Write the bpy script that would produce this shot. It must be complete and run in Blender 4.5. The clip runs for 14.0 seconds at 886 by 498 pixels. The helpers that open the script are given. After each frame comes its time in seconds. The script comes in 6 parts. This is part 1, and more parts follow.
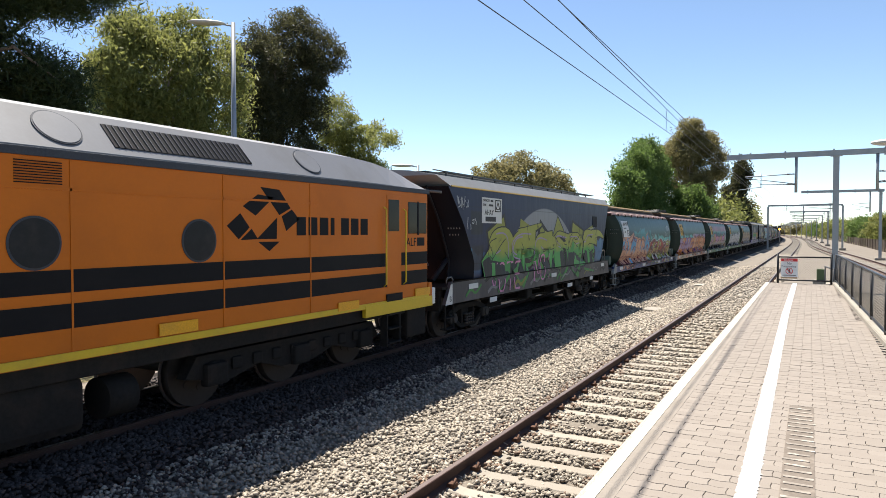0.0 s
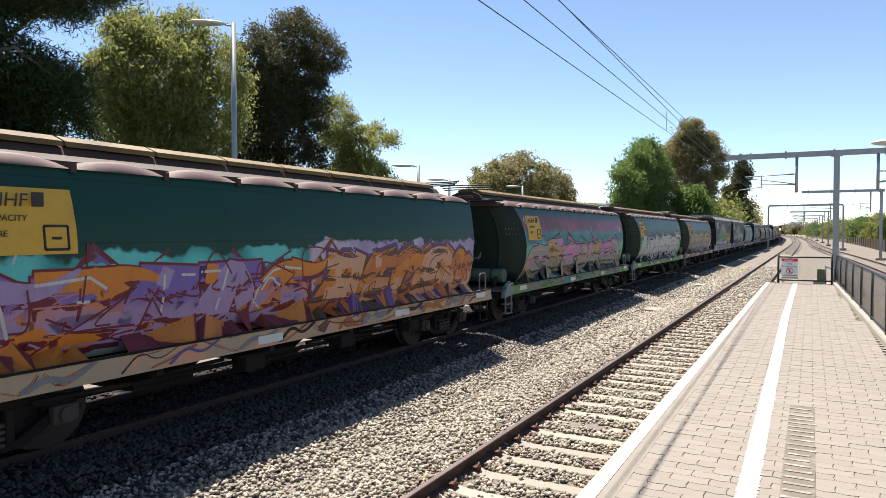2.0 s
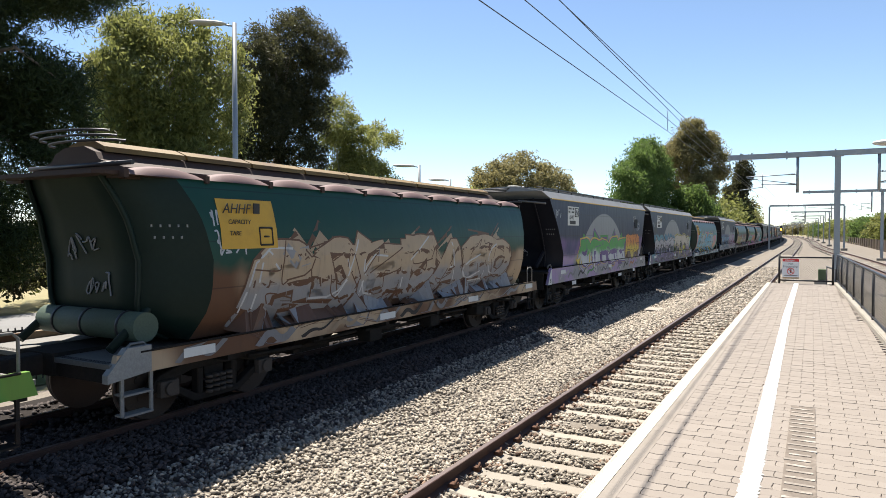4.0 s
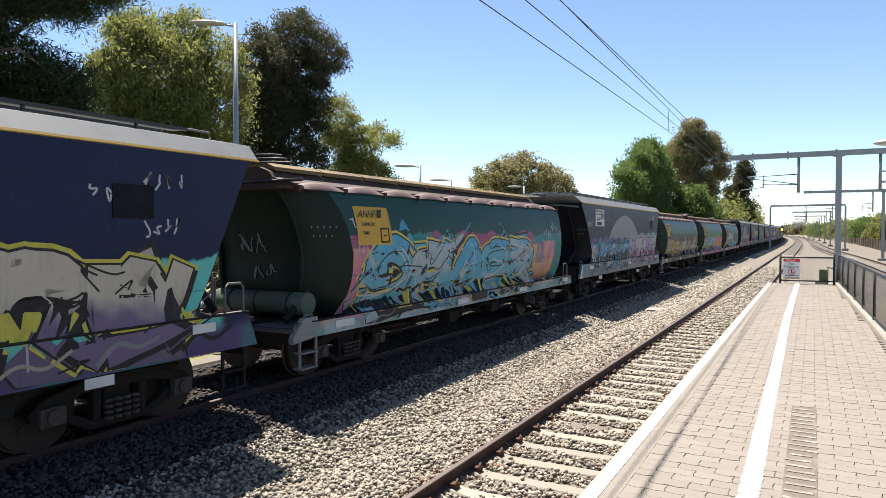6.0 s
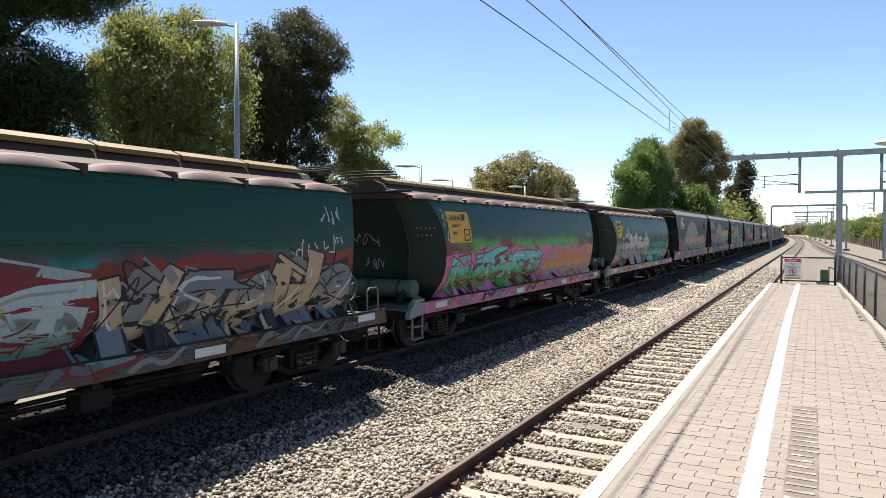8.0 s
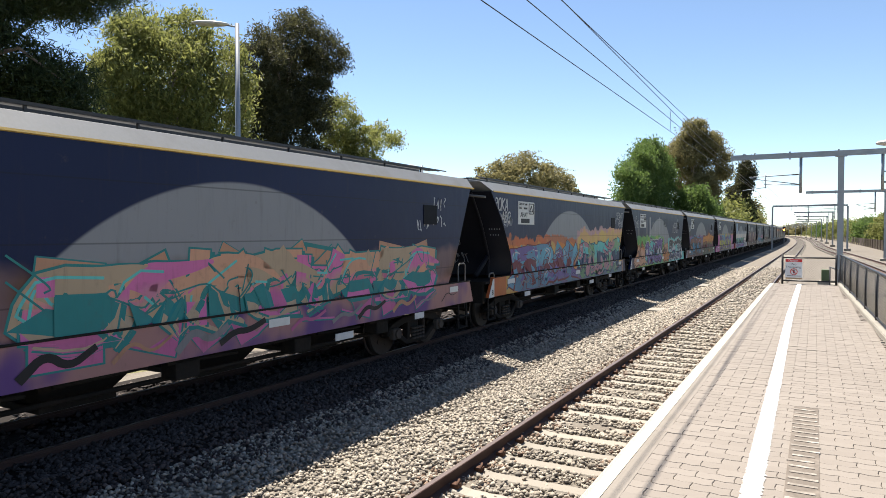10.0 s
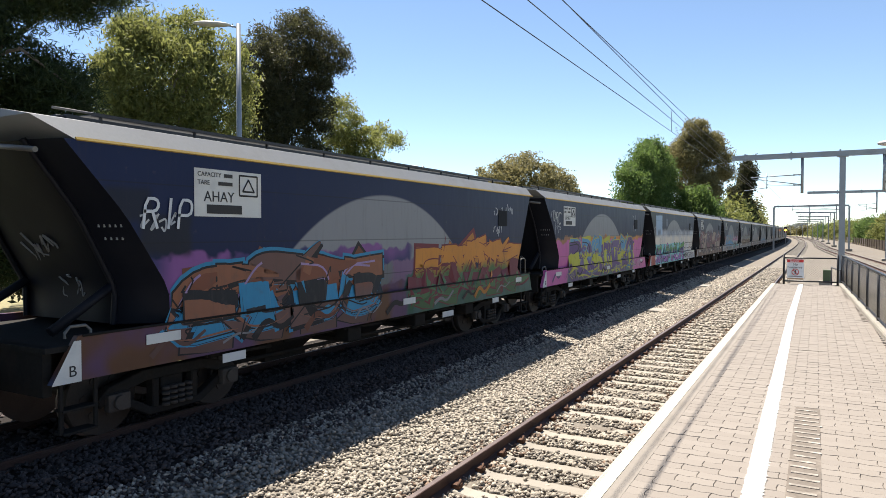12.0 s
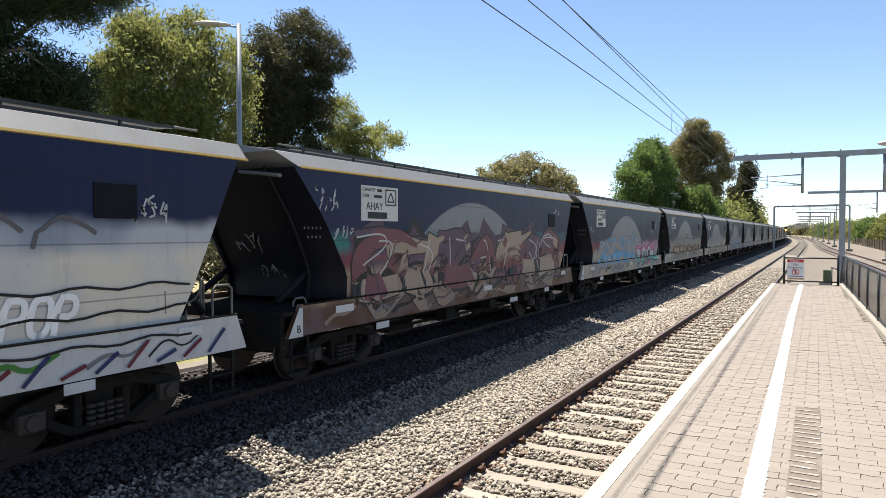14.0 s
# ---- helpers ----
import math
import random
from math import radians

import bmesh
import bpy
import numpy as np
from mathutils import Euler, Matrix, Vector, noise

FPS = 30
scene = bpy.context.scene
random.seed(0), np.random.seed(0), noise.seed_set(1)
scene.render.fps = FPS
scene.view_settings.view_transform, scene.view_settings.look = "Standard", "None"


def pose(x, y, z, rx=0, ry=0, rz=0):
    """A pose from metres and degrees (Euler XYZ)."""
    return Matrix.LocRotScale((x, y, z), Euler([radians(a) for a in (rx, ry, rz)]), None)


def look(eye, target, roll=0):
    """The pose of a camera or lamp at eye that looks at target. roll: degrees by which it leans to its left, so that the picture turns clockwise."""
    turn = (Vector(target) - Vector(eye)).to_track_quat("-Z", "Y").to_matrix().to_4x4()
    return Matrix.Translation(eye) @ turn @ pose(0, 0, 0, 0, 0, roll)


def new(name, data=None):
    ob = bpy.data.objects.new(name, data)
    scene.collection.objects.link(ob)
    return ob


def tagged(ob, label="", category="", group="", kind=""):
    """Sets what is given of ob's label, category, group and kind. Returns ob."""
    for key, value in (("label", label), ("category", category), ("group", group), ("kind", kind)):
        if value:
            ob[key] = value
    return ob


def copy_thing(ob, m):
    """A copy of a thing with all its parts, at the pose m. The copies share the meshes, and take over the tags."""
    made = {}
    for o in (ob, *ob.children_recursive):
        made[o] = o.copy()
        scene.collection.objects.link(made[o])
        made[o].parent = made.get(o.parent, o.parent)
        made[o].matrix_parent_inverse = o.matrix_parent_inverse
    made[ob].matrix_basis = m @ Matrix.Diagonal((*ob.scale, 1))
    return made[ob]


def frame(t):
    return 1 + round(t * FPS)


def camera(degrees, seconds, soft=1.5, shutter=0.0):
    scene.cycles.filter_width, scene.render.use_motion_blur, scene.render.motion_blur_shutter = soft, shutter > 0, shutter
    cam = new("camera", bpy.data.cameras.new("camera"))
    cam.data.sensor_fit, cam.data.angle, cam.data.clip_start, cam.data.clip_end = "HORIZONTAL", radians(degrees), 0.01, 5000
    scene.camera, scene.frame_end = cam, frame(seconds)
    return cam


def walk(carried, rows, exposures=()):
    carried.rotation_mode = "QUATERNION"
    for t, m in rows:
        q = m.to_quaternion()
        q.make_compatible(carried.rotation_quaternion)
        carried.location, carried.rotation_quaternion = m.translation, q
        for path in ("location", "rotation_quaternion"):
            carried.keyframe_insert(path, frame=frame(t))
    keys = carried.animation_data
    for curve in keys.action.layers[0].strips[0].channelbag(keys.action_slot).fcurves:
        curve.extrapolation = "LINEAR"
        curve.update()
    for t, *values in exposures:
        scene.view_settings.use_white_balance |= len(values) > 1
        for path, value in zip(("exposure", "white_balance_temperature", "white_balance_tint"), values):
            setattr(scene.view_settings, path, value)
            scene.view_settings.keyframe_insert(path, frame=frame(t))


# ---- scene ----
# Axes: y runs along the railway away from the station, x to the right, z up; the near track's rail top is z = 0.
cam = camera(66.3, 14.0, soft=0.8)


def aim(shift, rise):
    turn = math.degrees(math.atan((650 + shift) / 1200))
    return pose(0, 0, 2.64, 90 - 1.47 + rise, 0, turn)


walk(cam, [(0.0, aim(0, 0)), (1.5, aim(0.5, 0)), (3.0, aim(1.8, 0.01)), (5.5, aim(4, 0.02)), (7.5, aim(6, 0.03)),
           (10.5, aim(9, 0.05)), (12.0, aim(11, 0.07)), (14.0, aim(11.5, 0.07))])

# ---- daylight ----
SUN_WAY = Vector((1.75, -1.25, -4.2)).normalized()
world = bpy.data.worlds.new("sky")
scene.world = world
world.use_nodes = True
sky = world.node_tree.nodes.new("ShaderNodeTexSky")
sky.sky_type, sky.sun_disc = "NISHITA", False
sky.sun_elevation = math.asin(-SUN_WAY.z)
sky.sun_rotation = math.atan2(-SUN_WAY.x, -SUN_WAY.y)
sky.altitude = 2800
sky.air_density, sky.dust_density, sky.ozone_density = 1.0, 0.0, 1.3
back = world.node_tree.nodes["Background"]
back.inputs["Strength"].default_value = 0.078
tint = world.node_tree.nodes.new("ShaderNodeMix")
tint.data_type, tint.blend_type = "RGBA", "MULTIPLY"
tint.inputs[0].default_value = 1.0
tint.inputs[7].default_value = (1.02, 1.0, 0.955, 1)
world.node_tree.links.new(sky.outputs[0], tint.inputs[6])
world.node_tree.links.new(tint.outputs[2], back.inputs["Color"])
sun = new("sun", bpy.data.lights.new("sun", "SUN"))
sun.data.energy, sun.data.angle, sun.data.color = 5.0, radians(0.53), (1.0, 0.93, 0.83)
sun.matrix_world = look((0, 0, 60), Vector((0, 0, 60)) + SUN_WAY)
scene.view_settings.exposure = 1.4

# ---- materials ----


class Nodes:
    """A short hand for building node trees."""

    def __init__(self, name):
        self.mat = bpy.data.materials.new(name)
        self.mat.use_nodes = True
        self.tree = self.mat.node_tree
        self.bsdf = self.tree.nodes["Principled BSDF"]
        self.coord = self.add("ShaderNodeTexCoord").outputs["Object"]

    def add(self, kind):
        return self.tree.nodes.new(kind)

    def put(self, socket, value):
        if isinstance(value, bpy.types.NodeSocket):
            self.tree.links.new(value, socket)
        else:
            if isinstance(value, tuple) and len(value) == 3 and socket.type == "RGBA":
                value = (*value, 1)
            socket.default_value = value

    def noise(self, scale, detail=4.0, coord=None, rough=0.6, distort=0.0):
        n = self.add("ShaderNodeTexNoise")
        self.put(n.inputs["Vector"], coord or self.coord)
        self.put(n.inputs["Scale"], scale)
        self.put(n.inputs["Detail"], detail)
        self.put(n.inputs["Roughness"], rough)
        self.put(n.inputs["Distortion"], distort)
        return n.outputs["Fac"]

    def math(self, op, a, b=0.0, c=0.0):
        n = self.add("ShaderNodeMath")
        n.operation = op
        for i, v in enumerate((a, b, c)):
            self.put(n.inputs[i], v)
        return n.outputs[0]

    def step(self, v, lo, hi):
        n = self.add("ShaderNodeMapRange")
        n.interpolation_type = "SMOOTHSTEP"
        for i, x in enumerate((v, lo, hi)):
            self.put(n.inputs[i], x)
        return n.outputs[0]

    def mix(self, fac, a, b, blend="MIX"):
        n = self.add("ShaderNodeMix")
        n.data_type, n.blend_type = "RGBA", blend
        self.put(n.inputs[0], fac)
        self.put(n.inputs[6], a)
        self.put(n.inputs[7], b)
        return n.outputs[2]

    def scaled(self, x, y, z):
        n = self.add("ShaderNodeMapping")
        self.put(n.inputs["Vector"], self.coord)
        n.inputs["Scale"].default_value = (x, y, z)
        return n.outputs[0]

    def axes(self):
        n = self.add("ShaderNodeSeparateXYZ")
        self.put(n.inputs[0], self.coord)
        return n.outputs

    def bump(self, height, strength=0.3, distance=0.01):
        n = self.add("ShaderNodeBump")
        self.put(n.inputs["Height"], height)
        n.inputs["Strength"].default_value, n.inputs["Distance"].default_value = strength, distance
        self.put(self.bsdf.inputs["Normal"], n.outputs[0])

    def done(self, color, rough=0.6, metal=0.0):
        self.put(self.bsdf.inputs["Base Color"], color)
        self.put(self.bsdf.inputs["Roughness"], rough)
        self.put(self.bsdf.inputs["Metallic"], metal)
        return self.mat


def shade(c, k):
    return tuple(min(1, max(0, v * k)) for v in c)


def worn(name, color, rough=0.55, metal=0.0, grain=40, patch=1.5, spread=0.35, dirt=(0.09, 0.075, 0.06), dirty=0.25, bump=0.15, gloss=0.35):
    """A painted, stony or metal surface with grain, patches and some dirt."""
    n = Nodes(name)
    fine, broad = n.noise(grain), n.noise(patch, 5)
    base = n.mix(fine, shade(color, 1 - spread), shade(color, 1 + spread))
    base = n.mix(n.math("MULTIPLY", n.step(broad, 0.45, 0.75), dirty), base, dirt)
    n.bump(fine, bump, 0.004)
    n.bsdf.inputs["Specular IOR Level"].default_value = gloss
    return n.done(base, n.math("MULTIPLY_ADD", broad, 0.3, rough - 0.15), metal)


def island(name, dark, light, rough=0.8, grain=30):
    """Many small pieces in one mesh, each of its own tone."""
    n = Nodes(name)
    geo = n.add("ShaderNodeNewGeometry")
    base = n.mix(geo.outputs["Random Per Island"], dark, light)
    base = n.mix(n.math("MULTIPLY", n.noise(grain), 0.5), base, shade(dark, 0.7))
    return n.done(base, rough)


def piece(name, dark, light, rough=0.8, grain=30, stain=(0.1, 0.09, 0.08)):
    """Pieces that are objects of their own, each of its own tone."""
    n = Nodes(name)
    info = n.add("ShaderNodeObjectInfo")
    base = n.mix(info.outputs["Random"], dark, light)
    base = n.mix(n.math("MULTIPLY", n.noise(grain), 0.35), base, stain)
    n.bump(n.noise(grain * 3), 0.3, 0.003)
    return n.done(base, rough)


def leaves(name, dark, light):
    n = Nodes(name)
    geo = n.add("ShaderNodeNewGeometry")
    base = n.mix(geo.outputs["Random Per Island"], dark, light)
    base = n.mix(n.math("MULTIPLY", n.step(n.noise(0.5, 3), 0.4, 0.7), 0.5), base, shade(light, 0.8))
    n.bsdf.inputs["Transmission Weight"].default_value = 0.0
    n.bsdf.inputs["Specular IOR Level"].default_value = 0.25
    mat = n.done(base, 0.6)
    trans = n.add("ShaderNodeBsdfTranslucent")
    n.put(trans.inputs["Color"], n.mix(0.5, base, shade(light, 1.6)))
    mixed = n.add("ShaderNodeMixShader")
    mixed.inputs[0].default_value = 0.45
    out = n.tree.nodes["Material Output"]
    n.tree.links.new(n.bsdf.outputs[0], mixed.inputs[1])
    n.tree.links.new(trans.outputs[0], mixed.inputs[2])
    n.tree.links.new(mixed.outputs[0], out.inputs["Surface"])
    return mat


STEEL_GREY = worn("galvanised steel", (0.294, 0.315, 0.336), 0.5, 0.5, 25, 2, 0.12, dirty=0.1)
BLACK_PAINT = worn("black paint", (0.02, 0.02, 0.023), 0.45, 0, 30, 2, 0.3, dirty=0.2)
UNDERFRAME = worn("grimy underframe", (0.019, 0.0175, 0.016), 0.8, 0, 20, 2, 0.4, (0.055, 0.04, 0.03), 0.45, gloss=0.1)
RAIL_RUST = worn("rail web", (0.062, 0.034, 0.027), 0.75, 0.1, 60, 3, 0.35)
RAIL_TOP = worn("rail head", (0.16, 0.125, 0.115), 0.45, 0.6, 60, 3, 0.2, dirty=0.3)
CONCRETE = worn("pale concrete", (0.252, 0.231, 0.196), 0.85, 0, 60, 3, 0.15, (0.14, 0.119, 0.091), 0.35)
SLEEPER = piece("concrete sleeper", (0.225, 0.205, 0.17), (0.3, 0.272, 0.226), 0.85, 25, (0.17, 0.125, 0.09))
CLIP = worn("rusty clip", (0.084, 0.0385, 0.021), 0.85, 0.1, 50, 8, 0.4)
# brown track grime, with the gloom of the train's shadow put into the tone
GRIMY_SHADED_STONE = island("grimy ballast stone with train shade", (0.02, 0.016, 0.0145), (0.108, 0.083, 0.075), 0.9, 25)
STONE = island("ballast stone", (0.15, 0.13, 0.105), (0.5, 0.435, 0.345), 0.85, 25)
RUSTY_STONE = island("rust-stained ballast stone", (0.075, 0.045, 0.03), (0.25, 0.17, 0.115), 0.9, 25)
# grime again, taken near black to deepen the shade around the train
BED_DARK = worn("grimy ballast bed with train shade", (0.019, 0.0155, 0.014), 0.9, 0, 22, 1.2, 0.6, (0.022, 0.018, 0.015), 0.4, 0.9, gloss=0.1)
BED = worn("ballast bed", (0.15, 0.13, 0.105), 0.9, 0, 22, 1.2, 0.6, (0.112, 0.085, 0.063), 0.4, 0.9)
PAVER = piece("clay paver", (0.193, 0.165, 0.138), (0.22, 0.19, 0.16), 0.85, 30, (0.154, 0.133, 0.112))
PAVER_FAR = island("clay paver further", (0.193, 0.165, 0.138), (0.22, 0.19, 0.16), 0.85, 30)
JOINT = worn("sandy joint", (0.175, 0.15, 0.124), 0.95, 0, 60, 4, 0.3)
WHITE_LINE = worn("white line paint", (0.82, 0.82, 0.8), 0.7, 0, 60, 8, 0.08, (0.45, 0.4, 0.34), 0.35)
YELLOW_EDGE = worn("worn cream edge paint", (0.5, 0.46, 0.35), 0.75, 0, 40, 2, 0.1, (0.52, 0.49, 0.43), 0.8)
COPING = worn("buff concrete coping", (0.203, 0.178, 0.15), 0.85, 0, 50, 2, 0.15, (0.126, 0.105, 0.084), 0.35)
FENCE_BLACK = worn("black powder coat", (0.018, 0.018, 0.02), 0.4, 0.2, 40, 4, 0.3, dirty=0.1)
DRY_GRASS = worn("dry grass ground", (0.21, 0.182, 0.091), 0.95, 0, 6, 0.15, 0.45, (0.084, 0.105, 0.035), 0.8)
ASPHALT = worn("old asphalt", (0.16, 0.16, 0.16), 0.9, 0, 30, 0.6, 0.2)
BARK = worn("grey bark", (0.14, 0.112, 0.084), 0.9, 0, 20, 3, 0.4)
PALE_BARK = worn("pale gum bark", (0.294, 0.252, 0.203), 0.85, 0, 12, 1.5, 0.3)
LEAF_GUM = leaves("gum leaf", (0.056, 0.072, 0.021), (0.235, 0.245, 0.076))
LEAF_PINE = leaves("pine needle", (0.013, 0.023, 0.01), (0.058, 0.078, 0.028))
LEAF_SHEOAK = leaves("sheoak needle", (0.015, 0.018, 0.009), (0.07, 0.07, 0.032))
LAWN = worn("park lawn", (0.063, 0.077, 0.0175), 0.95, 0, 6, 0.3, 0.4, (0.14, 0.119, 0.056), 0.6)
LEAF_BRIGHT = leaves("pepper tree leaf", (0.042, 0.074, 0.017), (0.12, 0.178, 0.048))
LEAF_OLIVE = leaves("olive gum leaf", (0.062, 0.066, 0.028), (0.24, 0.21, 0.095))
CORTEN = worn("brown fence sheet", (0.063, 0.0455, 0.035), 0.8, 0, 20, 1, 0.3)
LAMP_WHITE = worn("luminaire shell", (0.504, 0.49, 0.455), 0.5, 0, 30, 3, 0.08)
WIRE = worn("copper wire", (0.05, 0.055, 0.06), 0.5, 0.6)

# ---- mesh helpers ----


def part(name, bm, material, parent=None, label="", smooth=False):
    """Links a bmesh, or a finished mesh, as one mesh object under its thing."""
    if isinstance(bm, bpy.types.Mesh):
        data = bm
    else:
        data = bpy.data.meshes.new(name)
        bm.normal_update()
        bm.to_mesh(data)
        bm.free()
    if material and not data.materials:
        for m in (material if isinstance(material, (list, tuple)) else [material]):
            data.materials.append(m)
    if smooth:
        data.shade_smooth()
    ob = new(name, data)
    if parent:
        ob.parent = parent
    if label:
        ob["label"] = label
    return ob


def add_box(bm, x0, x1, y0, y1, z0, z1, bevel=0.0, mat=0):
    m = Matrix.Translation(((x0 + x1) / 2, (y0 + y1) / 2, (z0 + z1) / 2)) @ Matrix.Diagonal((abs(x1 - x0), abs(y1 - y0), abs(z1 - z0), 1))
    made = bmesh.ops.create_cube(bm, size=1, matrix=m)["verts"]
    faces = {f for v in made for f in v.link_faces}
    for f in faces:
        f.material_index = mat
    if bevel:
        edges = {e for v in made for e in v.link_edges}
        bmesh.ops.bevel(bm, geom=list(edges), offset=bevel, segments=2, affect="EDGES", profile=0.6)


def box(x0, x1, y0, y1, z0, z1, bevel=0.0):
    bm = bmesh.new()
    add_box(bm, x0, x1, y0, y1, z0, z1, bevel)
    return bm


def add_rod(bm, a, b, r0, r1=None, sides=10, mat=0):
    a, b = Vector(a), Vector(b)
    way = b - a
    m = Matrix.Translation((a + b) / 2) @ way.to_track_quat("Z", "Y").to_matrix().to_4x4()
    made = bmesh.ops.create_cone(bm, cap_ends=True, segments=sides, radius1=r0, radius2=r0 if r1 is None else r1, depth=way.length, matrix=m)["verts"]
    for f in {f for v in made for f in v.link_faces}:
        f.material_index = mat
        f.smooth = len(f.verts) == 4


def rod(a, b, r0, r1=None, sides=10):
    bm = bmesh.new()
    add_rod(bm, a, b, r0, r1, sides)
    return bm


def add_path(bm, points, r, sides=6, mat=0):
    """One bent tube through the points."""
    pts = [Vector(p) for p in points]
    rings = []
    for i, p in enumerate(pts):
        way = (pts[min(i + 1, len(pts) - 1)] - pts[max(i - 1, 0)]).normalized()
        side = way.cross(Vector((0.31, 0.2, 0.93))).normalized()
        up = side.cross(way)
        rings.append([bm.verts.new(p + (side * math.cos(k * 2 * math.pi / sides) + up * math.sin(k * 2 * math.pi / sides)) * r) for k in range(sides)])
    for r0, r1 in zip(rings, rings[1:]):
        for k in range(sides):
            f = bm.faces.new((r0[k], r0[(k + 1) % sides], r1[(k + 1) % sides], r1[k]))
            f.material_index, f.smooth = mat, True


def grid(bm, rows, mat=0, smooth=True):
    """Skins rows of points, all of one length."""
    vs = [[bm.verts.new(p) for p in row] for row in rows]
    for r0, r1 in zip(vs, vs[1:]):
        for i in range(len(r0) - 1):
            f = bm.faces.new((r0[i], r0[i + 1], r1[i + 1], r1[i]))
            f.material_index, f.smooth = mat, smooth
    return vs


def prism(bm, outline, axis, lo, hi, mat=0):
    """Pushes a flat outline of (a, b) along an axis: 0 is x, 1 is y, 2 is z."""
    def place(a, b, c):
        return ((c, a, b), (a, c, b), (a, b, c))[axis]
    low = [bm.verts.new(place(a, b, lo)) for a, b in outline]
    high = [bm.verts.new(place(a, b, hi)) for a, b in outline]
    n = len(outline)
    fs = [bm.faces.new((low[i], low[(i + 1) % n], high[(i + 1) % n], high[i])) for i in range(n)]
    fs += [bm.faces.new(low[::-1]), bm.faces.new(high)]
    for f in fs:
        f.material_index = mat
    bmesh.ops.recalc_face_normals(bm, faces=fs)


def mesh_of(name, verts, faces):
    """A mesh from arrays of points and of faces that all have one number of corners."""
    data = bpy.data.meshes.new(name)
    data.vertices.add(len(verts))
    data.vertices.foreach_set("co", np.ascontiguousarray(verts, dtype=np.float32).ravel())
    data.loops.add(faces.size)
    data.loops.foreach_set("vertex_index", np.ascontiguousarray(faces, dtype=np.int32).ravel())
    data.polygons.add(len(faces))
    data.polygons.foreach_set("loop_start", np.arange(0, faces.size, faces.shape[1], dtype=np.int32))
    data.update(calc_edges=True)
    return data


def thing(name, label, category, group="", at=None):
    ob = tagged(new(name), label, category, group)
    if at is not None:
        ob.matrix_basis = at
    return ob


def letters(name, text, size, material, parent, place, label=""):
    """Flat lettering turned into a mesh."""
    curve = bpy.data.curves.new(name, "FONT")
    curve.body, curve.size, curve.extrude = text, size, 0.002
    holder = bpy.data.objects.new(name, curve)
    scene.collection.objects.link(holder)
    data = bpy.data.meshes.new_from_object(holder.evaluated_get(bpy.context.evaluated_depsgraph_get()))
    bpy.data.objects.remove(holder)
    ob = part(name, data, material, parent, label)
    ob.matrix_basis = place
    return ob


# ---- the lines of the tracks ----
BEND, RADIUS = 120.0, 4800.0
NEAR, FREIGHT, LIFT = -2.69, -8.5, 0.15


def drift(y):
    return -((y - BEND) ** 2) / (2 * RADIUS) if y > BEND else 0.0


def heading(y):
    return math.atan((y - BEND) / RADIUS) if y > BEND else 0.0


def far_line(y):
    u = min(1, max(0, (y - 30) / 130))
    return NEAR + 8.0 - 4.3 * u * u * (3 - 2 * u) + drift(y)


def stations(lo, hi):
    y, out = lo, []
    while y < hi:
        out.append(y)
        y += 25.0 if y < -25 else 2.0 if y < 60 else 8.0 if y < 300 else 25.0
    return out + [hi]

# ---- ground, ballast and tracks ----
rng = np.random.default_rng(7)
BED_X = [-14.0, -12.2, -11.2, -10.1, -7.0, -6.1, -5.2, -4.6, -4.2, -3.65, -3.45, -1.2, 1.5, 9.0, 11.0]
BED_Z = [-0.62, -0.5, -0.25, 0.03, 0.03, -0.16, -0.3, -0.2, -0.15, -0.15, -0.195, -0.195, -0.25, -0.2, -0.62]


def bed_z(x):
    return float(np.interp(x, BED_X, BED_Z))


def ground():
    bm = bmesh.new()
    grid(bm, [[(x, y, -0.6) for x in (-1800, -200, -40, -10, 10, 60, 300, 1800)] for y in (-600, -60, 0, 60, 150, 400, 1000, 3500)])
    tagged(part("ground", bm, DRY_GRASS), "dry grass and bare earth beside the railway", "ground", kind="structure")
    bm = bmesh.new()
    xs = np.concatenate([np.arange(-14, -1, 0.35), np.arange(-1, 11.1, 1.0)])
    grid(bm, [[(x + drift(y), y, bed_z(x) + (0.03 * noise.noise((x * 1.3, y * 1.3, 0)) if y < 80 else 0)) for x in xs]
              for y in [-420, -200, -60, *np.arange(-20, 40, 0.6), *stations(40, 900)]])
    # the freight side gets the bed that has grime and train shade in its colour
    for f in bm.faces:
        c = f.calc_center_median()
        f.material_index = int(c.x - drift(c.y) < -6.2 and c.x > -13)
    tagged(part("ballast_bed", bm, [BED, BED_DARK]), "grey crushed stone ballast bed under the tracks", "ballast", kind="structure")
    bm = bmesh.new()
    grid(bm, [[(x, y, -0.56) for x in (-27, -21)] for y in (-60, 0, 60, 300)])
    tagged(part("road", bm, ASPHALT), "old grey asphalt street beyond the railway", "road", kind="structure")


